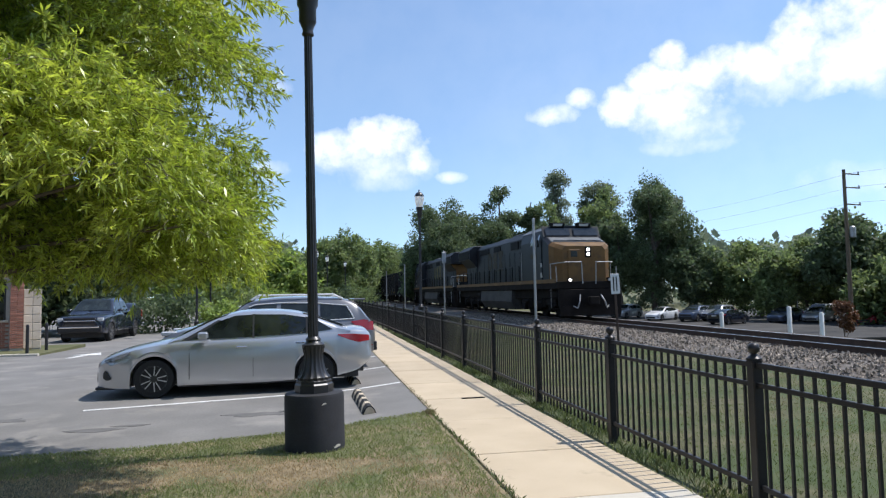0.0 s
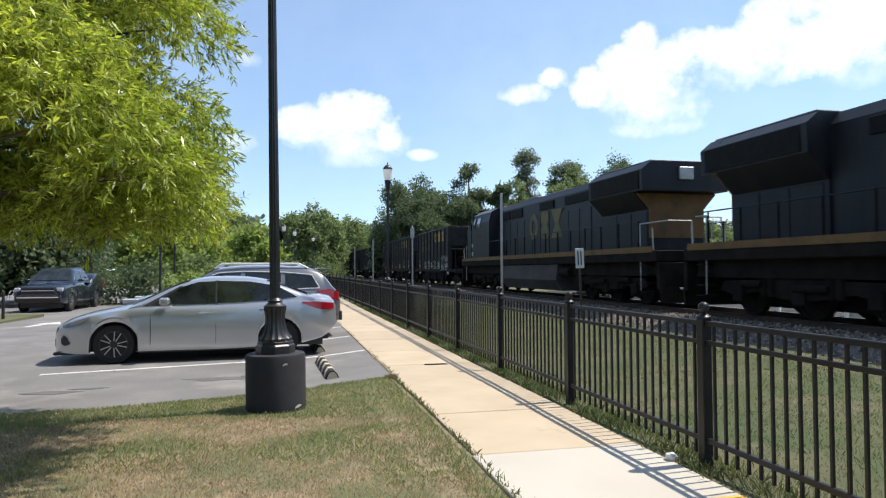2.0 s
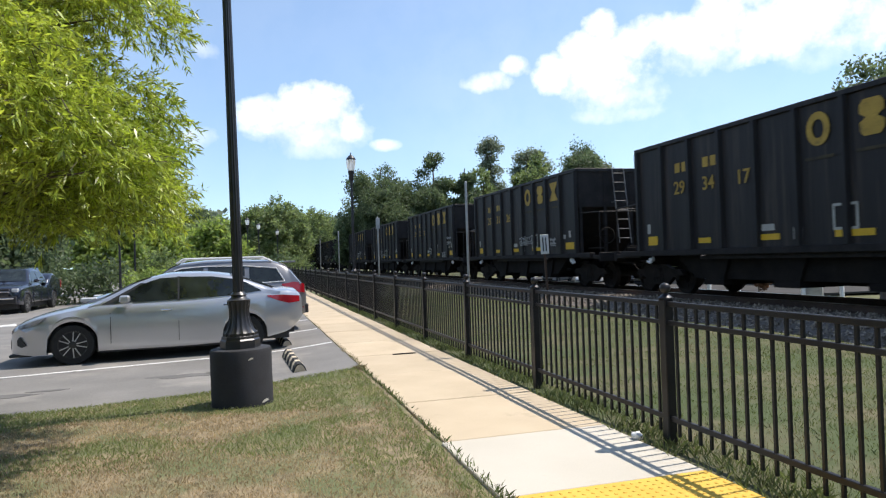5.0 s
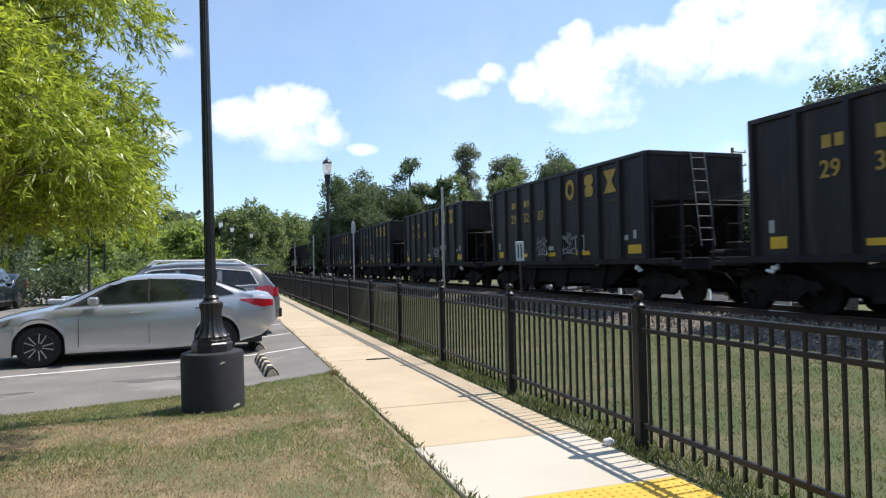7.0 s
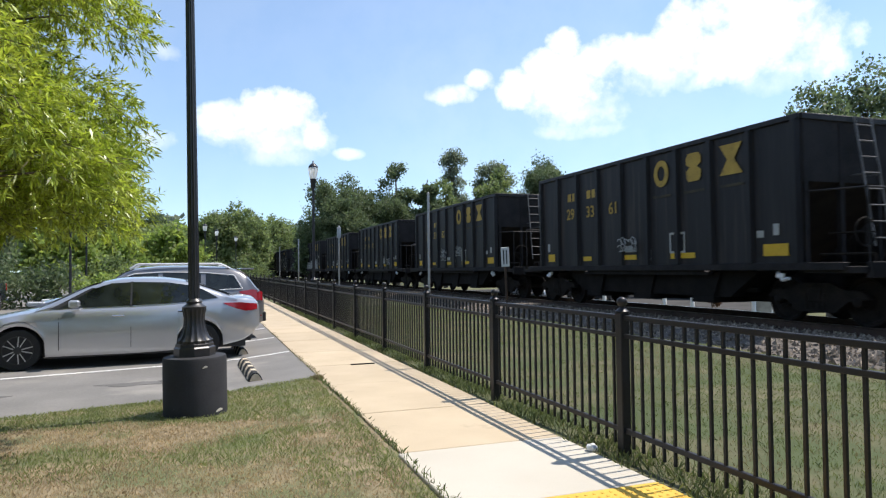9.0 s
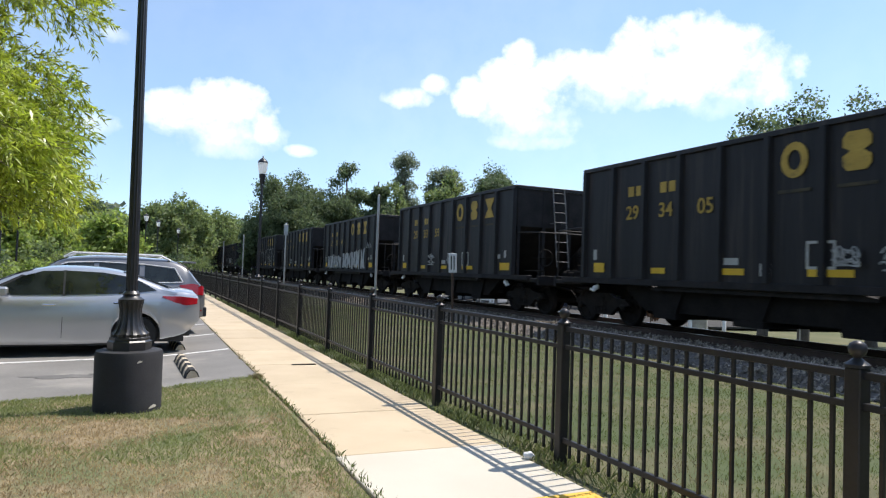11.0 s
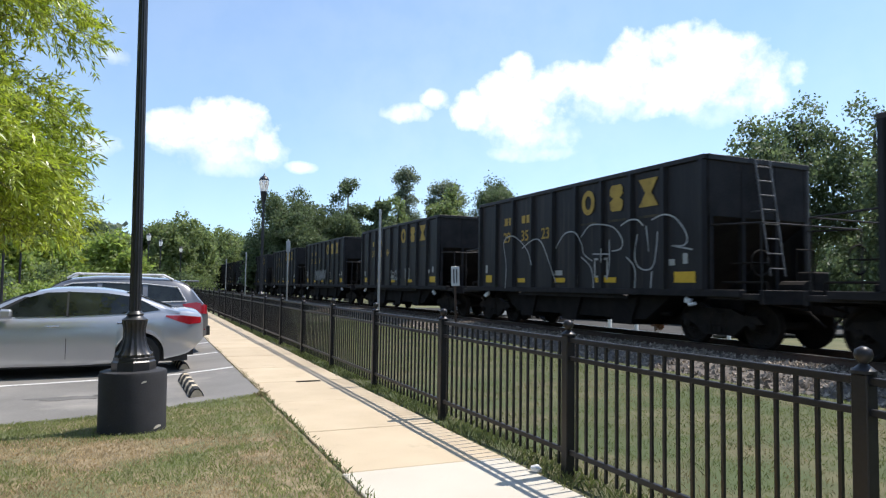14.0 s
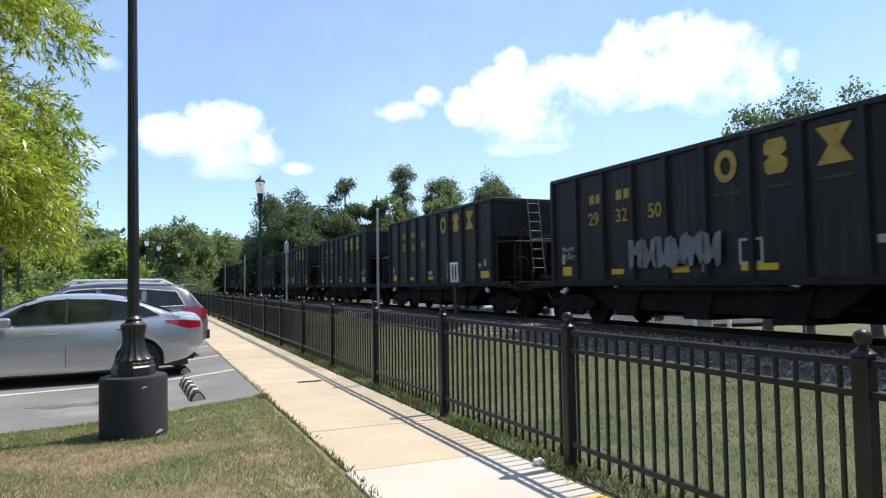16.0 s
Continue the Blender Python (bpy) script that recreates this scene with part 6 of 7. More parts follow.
# clumps of two sparse trees: sideways, height, radius
TALL_TUFTS = ((0.0, 20.2, 1.15), (-1.0, 19.4, 1.2), (1.0, 19.6, 1.1), (0.0, 18.0, 1.15), (-0.7, 16.9, 1.0), (0.7, 15.9, 1.1), (-0.2, 14.4, 1.1), (1.1, 13.2, 1.3), (0.2, 12.0, 1.4), (2.0, 11.4, 1.5))
BROAD_TUFTS = ((0.0, 17.4, 1.1), (-1.5, 16.7, 1.2), (1.4, 17.0, 1.15), (0.3, 15.6, 1.3), (-2.1, 14.8, 1.2), (2.1, 15.2, 1.3), (0.0, 13.5, 1.7), (-1.4, 12.2, 1.6), (1.8, 12.4, 1.7), (0.2, 10.6, 2.0))


def trees():
    dk, md, lt, hz = "leaf_dark", "leaf_mid", "leaf_light", "leaf_haze"
    D, G, T = "dense dark green broadleaf tree beyond the railway", "full green broadleaf tree", "tall thin tree with sparse tufted foliage"
    rows = [(14.4, 73.7, 0, 12.3, 4.0, dk, D, dict(n=800, low=0.04, lumps=34, per=44, size=0.12)), (11.2, 76, 0, 6.6, 1.9, dk, D, dict(n=300, low=0.05)), (17.5, 75, 0, 10.3, 3.0, dk, D, dict(n=520, low=0.05, per=40, size=0.12))]
    rows += [(21.0, 75.1, 0, 13.2, 2.9, dk, D, dict(n=560, low=0.10, per=40, size=0.12)), (24.3, 74.5, 0, 12.7, 1.6, dk, D, dict(n=200, lumps=9, low=0.15)), (26.5, 79, 0, 9.5, 3.0, dk, D, dict(low=0.06))]
    # the far trees in leaf_haze are paled to look hazy
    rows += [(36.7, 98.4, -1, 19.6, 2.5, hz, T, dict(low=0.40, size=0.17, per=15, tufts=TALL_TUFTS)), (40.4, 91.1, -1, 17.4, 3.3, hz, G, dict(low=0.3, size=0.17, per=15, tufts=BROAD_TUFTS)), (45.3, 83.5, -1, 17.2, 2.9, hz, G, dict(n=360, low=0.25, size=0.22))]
    rows += [(33.0, 92, -1, 14.0, 3.4, md, G, dict(low=0.1)), (38.0, 84, -1, 12.5, 3.6, dk, D, dict(low=0.06))]
    rows += [(2.9, 95.0, 0, 10.7, 3.8, md, G, dict(n=600, low=0.05, lumps=30)), (-0.5, 98, 0, 8.6, 3.2, md, G, dict(low=0.05)), (7.4, 112, 0, 10.0, 4.2, md, G, dict(low=0.03)), (12.1, 129.4, 0, 11.4, 5.0, md, G, dict(n=600, low=0.03)), (16.5, 134, 0, 9.6, 5.0, dk, D, dict(low=0.03))]
    rows += [(-6.6, 109.8, 0, 10.4, 3.0, dk, D, dict(low=0.2)), (-10.0, 104, 0, 9.0, 3.4, md, G, dict(low=0.1)), (-14.0, 98, 0, 9.6, 3.6, dk, D, dict(low=0.1)), (-4.0, 86, 0, 6.8, 3.4, md, G, dict(low=0.03))]
    rows += [(-3.2, 61.5, 0, 5.0, 3.0, lt, G, dict(n=500, low=0.02, size=0.19)), (-6.8, 57, 0, 4.9, 2.8, lt, G, dict(n=500, low=0.02, size=0.19)), (-9.6, 52, 0, 5.2, 2.8, lt, G, dict(n=500, low=0.02, size=0.19))]
    # the dark leaves behind the pickup carry the canopy's shade in their colour
    rows += [(-13.4, 44, 0, 8.4, 3.6, dk, D, dict(n=600, low=0.05, size=0.19)), (-17.5, 42, 0, 9.6, 4.0, dk, D, dict(n=600, low=0.05, size=0.19)), (-12.4, 38.5, 0, 4.6, 2.6, dk, G, dict(n=500, low=0.03, size=0.17)), (-22, 40, 0, 10, 4.4, dk, D, dict(n=600, low=0.05, size=0.22)), (-15.5, 34.0, 0, 7.6, 2.8, dk, D, dict(n=500, low=0.04, size=0.17))]
    rows += [(40.0, 74.8, -1.2, 16.4, 4.1, dk, D, dict(n=900, low=0.04, lumps=34, per=34, size=0.13)), (36.6, 77, -1.2, 11.5, 3.4, dk, D, dict(low=0.05)), (43.5, 73, -1.2, 9.6, 3.2, dk, D, dict(low=0.05)), (39.3, 86.5, -1.2, 17.6, 3.2, md, G, dict(low=0.3))]
    rows += [(49.9, 55.9, -1.4, 10.9, 4.0, dk, D, dict(n=620, low=0.12)), (53.5, 52.5, -1.4, 9.2, 3.8, dk, D, dict(low=0.06)), (45.8, 60.0, -1.4, 6.8, 3.0, md, G, dict(n=420, low=0.04, size=0.22)), (48.6, 50.2, -1.4, 5.2, 3.0, md, G, dict(n=420, low=0.03, size=0.22)), (53.0, 45.6, -1.4, 6.4, 3.4, dk, G, dict(n=420, low=0.03, size=0.22))]
    rows += [(34.6, 29.6, -1.9, 14.6, 3.2, dk, G, dict(n=520, low=0.28, size=0.125, per=28, lumps=30)), (38.8, 30.0, -1.9, 16.6, 3.6, dk, G, dict(n=560, low=0.25, size=0.125, per=28, lumps=30)), (41.0, 27.0, -1.9, 15.4, 4.2, dk, G, dict(n=600, low=0.2, size=0.13, per=26)), (36.0, 22.0, -1.9, 11.9, 3.6, dk, G, dict(n=520, low=0.15, size=0.13, per=26))]
    rows += [(50, 69, -1.6, 8.6, 4.0, md, G, dict(low=0.03)), (53.5, 66, -1.6, 8.0, 3.8, md, G, dict(low=0.03)), (57, 64, -1.6, 9.0, 4.0, md, G, dict(low=0.03)), (61, 60, -1.6, 9.2, 4.2, md, G, dict(low=0.03)), (46.5, 72.5, -1.6, 7.4, 3.4, md, G, dict(low=0.03)), (64, 52, -1.6, 9.4, 4.2, md, G, dict(low=0.03)), (62, 44, -1.6, 9.4, 4.2, dk, D, dict(low=0.03))]
    # added trees, never in view, behind and beside the camera
    rows += [(-26, 18, 0, 11, 4.5, md, G, dict(n=260, per=10, size=0.3)), (-24, 2, 0, 11, 4.5, md, G, dict(n=260, per=10, size=0.3)), (-18, -14, 0, 12, 5, dk, D, dict(n=260, per=10, size=0.3)), (-4, -22, 0, 12, 5, md, G, dict(n=260, per=10, size=0.3)), (12, -30, 0, 13, 5, md, G, dict(n=260, per=10, size=0.3)), (30, -24, 0, 12, 5, dk, D, dict(n=260, per=10, size=0.3)), (42, 2, -1, 13, 5, md, G, dict(n=260, per=10, size=0.3))]
    for k, (x, y, z, h, r, f, label, more) in enumerate(rows):
        if y > 40:
            more = dict(more, n=int(1.5 * more.get("n", 420)), hollow=0.3)
        tree(x, y, z - 0.1, h * (1.07 if y > 60 else 1.0), r * (1.08 if y > 60 else 1.0), f, 20 + k, label, **more)


trees()


def far_woods():
    """A belt of woods all round, far behind the rest."""
    rng = np.random.default_rng(3)
    a = rng.random(9000) * 2 * math.pi
    d = rng.uniform(135, 185, 9000)
    top = np.array([11.0 + 3.2 * noise.noise((math.cos(q) * 9, math.sin(q) * 9, 1)) + 2.0 * noise.noise((math.cos(q) * 31, math.sin(q) * 31, 5)) for q in a]) * d / 150
    z = -1.5 + (top + 1.5) * rng.random(9000) ** 0.6
    keep = ~((np.abs(np.sin(a) * d - RAIL_X) < 9) & (np.cos(a) > 0))
    c = np.stack([np.sin(a) * d, np.cos(a) * d, z], 1)[keep]
    # the belt's haze is only its pale leaf colour
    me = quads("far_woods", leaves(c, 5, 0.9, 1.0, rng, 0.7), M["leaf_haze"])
    tagged(part("far_woods", me, None), "distant belt of green woods in haze-paled leaves", "woods", kind="stuff")


far_woods()


def shrub(x, y, z, r, h, foliage, seed, label, size=0.10):
    rng = np.random.default_rng(seed)
    t = thing("shrub", pose(x, y, z), label, "shrub", "shrubs")
    pts = crown_points(260, r, 0.02, h, rng, 12, 0.3)
    b = Build()
    for k in range(6):
        b.tube((0, 0, -0.05), pts[k * 7] * np.array([0.8, 0.8, 0.8]), 0.03, 0.008, 5, cap=False)
    part("stems", b, M["bark"], t)
    part("crown", quads("crown", leaves(pts, 8, 0.10 * r + 0.03, size, rng, 0.6), M[foliage]), None, t)


# leaf_dark on the shrubs near the pickup puts canopy shade into the colour
for k, (x, y, r, h, f) in enumerate(((-5.2, 37.5, 1.3, 1.9, "leaf_light"), (-7.4, 39.0, 1.6, 2.6, "leaf_dark"), (-10.0, 38.0, 1.7, 2.8, "leaf_dark"), (-2.6, 46, 1.5, 2.2, "leaf_light"), (0.6, 52, 1.5, 2.4, "leaf_mid"), (-5.6, 47.5, 1.7, 2.8, "leaf_mid"), (2.6, 66, 1.8, 2.8, "leaf_dark"), (4.6, 72, 1.8, 3.0, "leaf_mid"))):
    shrub(x, y, -0.32, r, h, f, 300 + k, "rounded green shrub at the car park's edge")
shrub(33.6, 38.2, -1.9, 0.8, 2.9, "leaf_red", 330, "reddish-brown shrub beyond the tracks")


def willow_oak():
    """The overhanging tree: tiers of drooping sprays of narrow leaves, dense enough to shade one another."""
    rng = np.random.default_rng(11)
    t = thing("tree", pose(-4.62, 6.2, -0.02), "overhanging oak with narrow yellow-green leaves in drooping sprays", "tree", "trees round the railway")
    wood = Build()
    prev, pr = Vector((0, 0, -0.2)), 0.24
    for k in range(1, 10):
        p = Vector((rng.normal() * 0.05, rng.normal() * 0.05, 1.0 * k))
        wood.tube(prev, p, pr, 0.24 - 0.023 * k, 12, cap=k == 1)
        prev, pr = p, 0.24 - 0.023 * k
    # tiers: flattened masses of foliage, each on a limb of its own
    lobes = [(Vector((3.50, -0.5, 2.12)), 0.50), (Vector((3.55, -0.1, 2.78)), 0.52), (Vector((3.52, 0.1, 3.62)), 0.60), (Vector((2.75, -1.1, 2.55)), 0.70), (Vector((2.6, 0.2, 2.10)), 0.55), (Vector((1.7, -1.2, 2.75)), 0.75), (Vector((1.8, -0.6, 2.12)), 0.55), (Vector((0.7, -1.4, 2.35)), 0.60), (Vector((3.0, 0.3, 4.15)), 0.6), (Vector((0.0, -1.0, 2.05)), 0.6), (Vector((-0.8, -0.2, 2.1)), 0.7), (Vector((0.9, 0.2, 2.02)), 0.65), (Vector((1.2, 1.4, 2.05)), 0.7), (Vector((2.6, 1.5, 2.2)), 0.7), (Vector((-0.2, 1.6, 2.1)), 0.75), (Vector((-1.6, -0.9, 2.2)), 0.7), (Vector((2.35, -0.6, 1.98)), 0.5), (Vector((3.1, 0.6, 2.0)), 0.5), (Vector((3.52, -0.35, 1.92)), 0.45), (Vector((2.95, -0.6, 1.88)), 0.45), (Vector((3.58, 0.3, 1.98)), 0.5), (Vector((3.5, 0.9, 2.2)), 0.52), (Vector((3.3, 1.3, 2.6)), 0.55), (Vector((3.6, -0.7, 2.35)), 0.45), (Vector((3.30, -1.6, 2.42)), 0.56), (Vector((2.75, -1.8, 2.62)), 0.58), (Vector((2.95, -1.6, 2.85)), 0.55), (Vector((2.25, -1.8, 2.85)), 0.58), (Vector((3.62, -1.2, 2.12)), 0.45)]
    tries = 0
    while len(lobes) < 118 and tries < 6000:
        tries += 1
        z = 2.04 + 3.0 * rng.random() ** 1.15
        right = 3.42 + 0.14 * math.sin(z * 7.2 - 0.6)
        c = Vector((right - (right + 3.0) * rng.random() ** 1.15, rng.uniform(-1.3, 2.6), z))
        c.x -= 0.10 * abs(c.y) ** 1.5
        r = rng.uniform(0.45, 0.78)
        if c.x < 0.6:
            c.z += 0.2 * max(0, 3.0 - c.z)
        if all((Vector((c.x - o.x, c.y - o.y, 1.6 * (c.z - o.z)))).length > 0.52 * (r + q) for o, q in lobes):
            lobes.append((c, r))
    # unseen upper lobes, placed so that they shade the left of the tree
    crown = []
    while len(crown) < 60:
        z = rng.uniform(5.0, 9.6)
        reach = 2.6 * math.sqrt(max(0.05, 1 - ((z - 4.6) / 5.6) ** 2))
        a, d = rng.uniform(0, 2 * math.pi), reach * rng.random() ** 0.6
        crown.append((Vector((d * math.cos(a) - 1.3, d * math.sin(a), z)), rng.uniform(0.6, 1.0)))
    for _ in range(34):
        crown.append((Vector((rng.uniform(-0.4, 3.25), rng.uniform(-0.9, 2.3), rng.uniform(4.75, 6.6))), rng.uniform(0.6, 0.9)))
    base, out, length, size = [], [], [], []
    for group, per, leaf in ((lobes, 215, 1.0), (crown, 70, 1.9)):
        for c, r in group:
            flat = math.hypot(c.x, c.y)
            a = Vector((0, 0, min(8.8, max(1.4, c.z - 0.35 * flat))))
            m1 = a.lerp(c, 0.5) + Vector((0, 0, 0.18))
            wood.tube(a, m1, 0.016 + 0.008 * flat, 0.012 + 0.004 * flat, 6, cap=False)
            wood.tube(m1, c, 0.012 + 0.004 * flat, 0.006, 6, cap=False)
            n = int(per * r * r / 0.36)
            u = rng.normal(size=(n, 3))
            u /= np.linalg.norm(u, axis=1, keepdims=True)
            low = u[:, 2] < -0.3
            u[low, 2] *= -1
            b = np.array(c) + u * np.array([r, r, 0.62 * r]) * (0.25 + 0.75 * rng.random((n, 1)) ** 0.5)
            o = u * np.array([1, 1, 0.55]) + rng.normal(size=(n, 3)) * 0.35 + np.array([0, 0, -0.22])
            base.append(b)
            out.append(o / np.linalg.norm(o, axis=1, keepdims=True))
            length.append(rng.uniform(0.14, 0.34, n) * leaf)
            size.append(np.full(n, leaf))
    base, out, length, size = np.concatenate(base), np.concatenate(out), np.concatenate(length), np.concatenate(size)
    tip = base + out * length[:, None] + np.array([0, 0, -0.3]) * length[:, None]
    for k in range(0, len(base), 3):
        wood.tube(base[k], tip[k], 0.0035, 0.0012, 3, cap=False)
    # leaves stand in loose stars along each twig, closest at its tip
    per = 28
    n = len(base) * per
    q = rng.random((len(base), per, 1)) ** 0.6
    c = (base[:, None] * (1 - q) + tip[:, None] * q).reshape(n, 3) + rng.normal(size=(n, 3)) * 0.008
    a = np.repeat(out, per, axis=0) * 0.75 + rng.normal(size=(n, 3)) * 0.55 + np.array([0, 0, -0.22])
    a /= np.linalg.norm(a, axis=1, keepdims=True)
    s = (rng.uniform(0.042, 0.084, n) * np.repeat(size, per))[:, None]
    b = np.cross(a, rng.normal(size=(n, 3)) + np.array([0, 0, 1.2]))
    b /= np.linalg.norm(b, axis=1, keepdims=True) + 1e-9
    V = np.stack([c, c + a * s * 0.45 + b * s * 0.105, c + a * s + np.array([0, 0, -0.12]) * s, c + a * s * 0.45 - b * s * 0.105], 1)
    part("trunk", wood, M["bark"], t, smooth=60)
    part("crown", quads("crown", V, M["leaf_oak"]), None, t, "narrow yellow-green leaves in sprays")


willow_oak()


def grass(name, box, n, tall, material, seed, keep, label, wide=0.005):
    """Blades of grass as one stuff object."""
    rng = np.random.default_rng(seed)
    x = rng.uniform(box[0], box[1], n)
    y = box[2] + (box[3] - box[2]) * rng.random(n) ** 1.25
    ok = np.array([keep(p, q) for p, q in zip(x, y)])
    x, y = x[ok], y[ok]
    n = len(x)
    z = np.array([height(p, q) for p, q in zip(x, y)])
    h = tall * rng.uniform(0.4, 1.25, n)
    a = rng.uniform(0, 2 * math.pi, n)
    lean = rng.normal(size=(n, 2)) * 0.45
    root = np.stack([x, y, z - 0.004], 1)
    side = np.stack([np.cos(a), np.sin(a), np.zeros(n)], 1) * wide * rng.uniform(0.7, 1.4, n)[:, None]
    mid = root + np.stack([lean[:, 0] * h * 0.4, lean[:, 1] * h * 0.4, h * 0.6], 1)
    tip = root + np.stack([lean[:, 0] * h, lean[:, 1] * h, h], 1)
    V = np.stack([root - side, root + side, mid + side * 0.8, tip], 1)
    tagged(part(name, quads(name, V, M[material]), None), label, "grass", kind="stuff")


def dry(x, y):
    """Where the lawn has burnt off, from 0 to 1."""
    v = 0.9 * noise.noise((x * 0.55 + 3.1, y * 0.8, 2.0)) + 0.6 * noise.noise((x * 1.7, y * 1.9, 7.0))
    if x < 1.5:
        v += 0.42 - 1.2 * max(0, y - 6.4) - 1.0 * max(0, x - 0.95) - 0.35 * max(0, 4.6 - y)
    else:
        v -= 0.02
    return v


def lawn_ok(x, y):
    edge = np.interp(x, [-9, -3.4, -2.0, -0.74, 0.5, 1.45], [7.9, 8.12, 8.22, 8.52, 9.02, 9.2])
    return y < edge + 0.02 + random.uniform(0, 0.13) ** 1.0 and (x + 0.1) ** 2 + (y - 7.47) ** 2 > 0.1


grass("lawn_grass", (-6, 1.37, 2.6, 9.3), 210000, 0.034, "blade", 1, lambda x, y: lawn_ok(x, y) and dry(x, y) < random.uniform(-0.08, 0.30), "short green lawn grass", 0.0025)
grass("dry_grass", (-6, 1.38, 2.6, 9.1), 200000, 0.026, "blade_dry", 2, lambda x, y: lawn_ok(x, y) and dry(x, y) > random.uniform(-0.15, 0.15), "short sunburnt straw-coloured grass", 0.003)
grass("lawn_grass", (3.0, 8.6, 1.0, 26), 150000, 0.036, "blade_shade", 3, lambda x, y: dry(x, y) < random.uniform(-0.1, 0.5), "thin green grass by the railway", 0.0022)
grass("dry_grass", (3.0, 8.6, 1.0, 26), 90000, 0.036, "blade_tan", 4, lambda x, y: dry(x, y) > random.uniform(-0.1, 0.4), "thin dry grass by the railway", 0.0022)
grass("verge_weeds", (2.84, 3.26, 1.0, 30), 17000, 0.085, "weed", 5, lambda x, y: noise.noise((x * 1.2, y * 1.3, 3)) > random.uniform(-0.35, 0.5) - 0.2 * (x > 2.95), "straggling green weeds along the fence foot", 0.0038)
grass("edge_weeds", (1.40, 1.50, 3.0, 22), 3600, 0.045, "weed", 6, lambda x, y: noise.noise((x, y * 1.6, 8)) > random.uniform(-0.5, 0.5), "small weeds in the seam of the footpath", 0.005)
grass("seam_grass", (1.36, 1.50, 8.9, 26), 11000, 0.045, "blade_tan", 9, lambda x, y: noise.noise((x, y * 1.1, 5)) > random.uniform(-0.5, 0.3), "dry tufts in the seam beside the footpath", 0.004)


# ---- posts, signs, buildings, the far side ----
def post_row():
    for k, (y, h) in enumerate(((24.75, 4.5), (43.3, 4.4), (63.3, 4.4), (80.0, 4.3))):
        t = thing("steel_post", pose(8.2, y, -0.15), "plain grey galvanised steel post beside the track", "post", "posts beside the track")
        part("shaft", Build().tube((0, 0, 0), (0, 0, h), 0.05, seg=10), M["galv"], t, smooth=40)
        part("cap", Build().lathe([(0.055, h), (0.055, h + 0.03), (0.01, h + 0.06)], 10), M["galv"], t, smooth=40)
        if k == 1:
            part("sensor_box", Build().box(-0.12, 0.12, -0.08, 0.08, h - 0.75, h - 0.05, 0.015), M["galv"], t)


post_row()


def track_sign():
    t = thing("track_sign", pose(8.2, 17.6, -0.15, 0, -2, 0), "small upright white trackside sign on a rusty post", "sign")
    part("sign_post", Build().box(-0.03, 0.03, -0.02, 0.02, 0, 1.95, 0.005), M["rail"], t)
    part("plate", Build().box(-0.13, 0.13, -0.035, -0.022, 1.62, 2.18, 0.006), M["sign_white"], t)
    for x in (-0.05, 0.04):
        part("lettering_bar", Build().box(x - 0.016, x + 0.016, -0.039, -0.035, 1.70, 2.10), M["black"], t)


track_sign()


def utility_pole():
    t = thing("utility_pole", pose(40.0, 44.7, -1.4), "tall weathered timber utility pole with three cross-arms", "utility pole")
    part("pole", Build().tube((0, 0, 0), (0, 0, 11.9), 0.17, 0.12, 12), M["wood_pole"], t, smooth=40)
    for k, z in enumerate((11.55, 10.5, 9.2)):
        part("crossarm", Build().tube((0, -0.1, z), (0.9, -0.5, z - 0.12), 0.05, seg=8), M["wood_pole"], t)
        part("insulator", Build().lathe([(0.05, z - 0.08), (0.07, z), (0.03, z + 0.12)], 10, (0.85, -0.48, 0)), M["galv"], t)
    part("transformer", Build().lathe([(0.05, 6.6), (0.22, 6.65), (0.22, 7.4), (0.1, 7.5)], 14, (0.3, -0.25, 0)), M["galv"], t, "grey pole transformer", 40)
    for k, (z, dz) in enumerate(((11.6, 0.4), (10.5, 0.2), (9.3, 0.0))):
        w = Build()
        for (tx, ty) in ((-4.0, 40.0), (14.0, -50.0)):
            pts = [Vector((0.4, -0.2, z)).lerp(Vector((tx, ty, z + dz)), s / 10) + Vector((0, 0, -1.6 * math.sin(math.pi * s / 10) * 0.6)) for s in range(11)]
            w.path(pts, 0.006, 4)
        part("cable", w, M["black"], t)


utility_pole()


def lot_lamp():
    t = thing("street_lamp", pose(47.5, 60.0, -1.4), "grey steel pole lamp with a long arm", "street lamp")
    part("pole", Build().tube((0, 0, 0), (0, 0, 5.4), 0.09, 0.07, 10), M["galv"], t, smooth=40)
    part("arm", Build().path([(0, 0, 5.2), (-1.2, 0.8, 5.5), (-2.0, 1.3, 5.5)], 0.04), M["galv"], t)
    part("lamp_head", Build().box(-2.6, -1.9, 1.15, 1.45, 5.42, 5.56, 0.04), M["galv"], t)


lot_lamp()


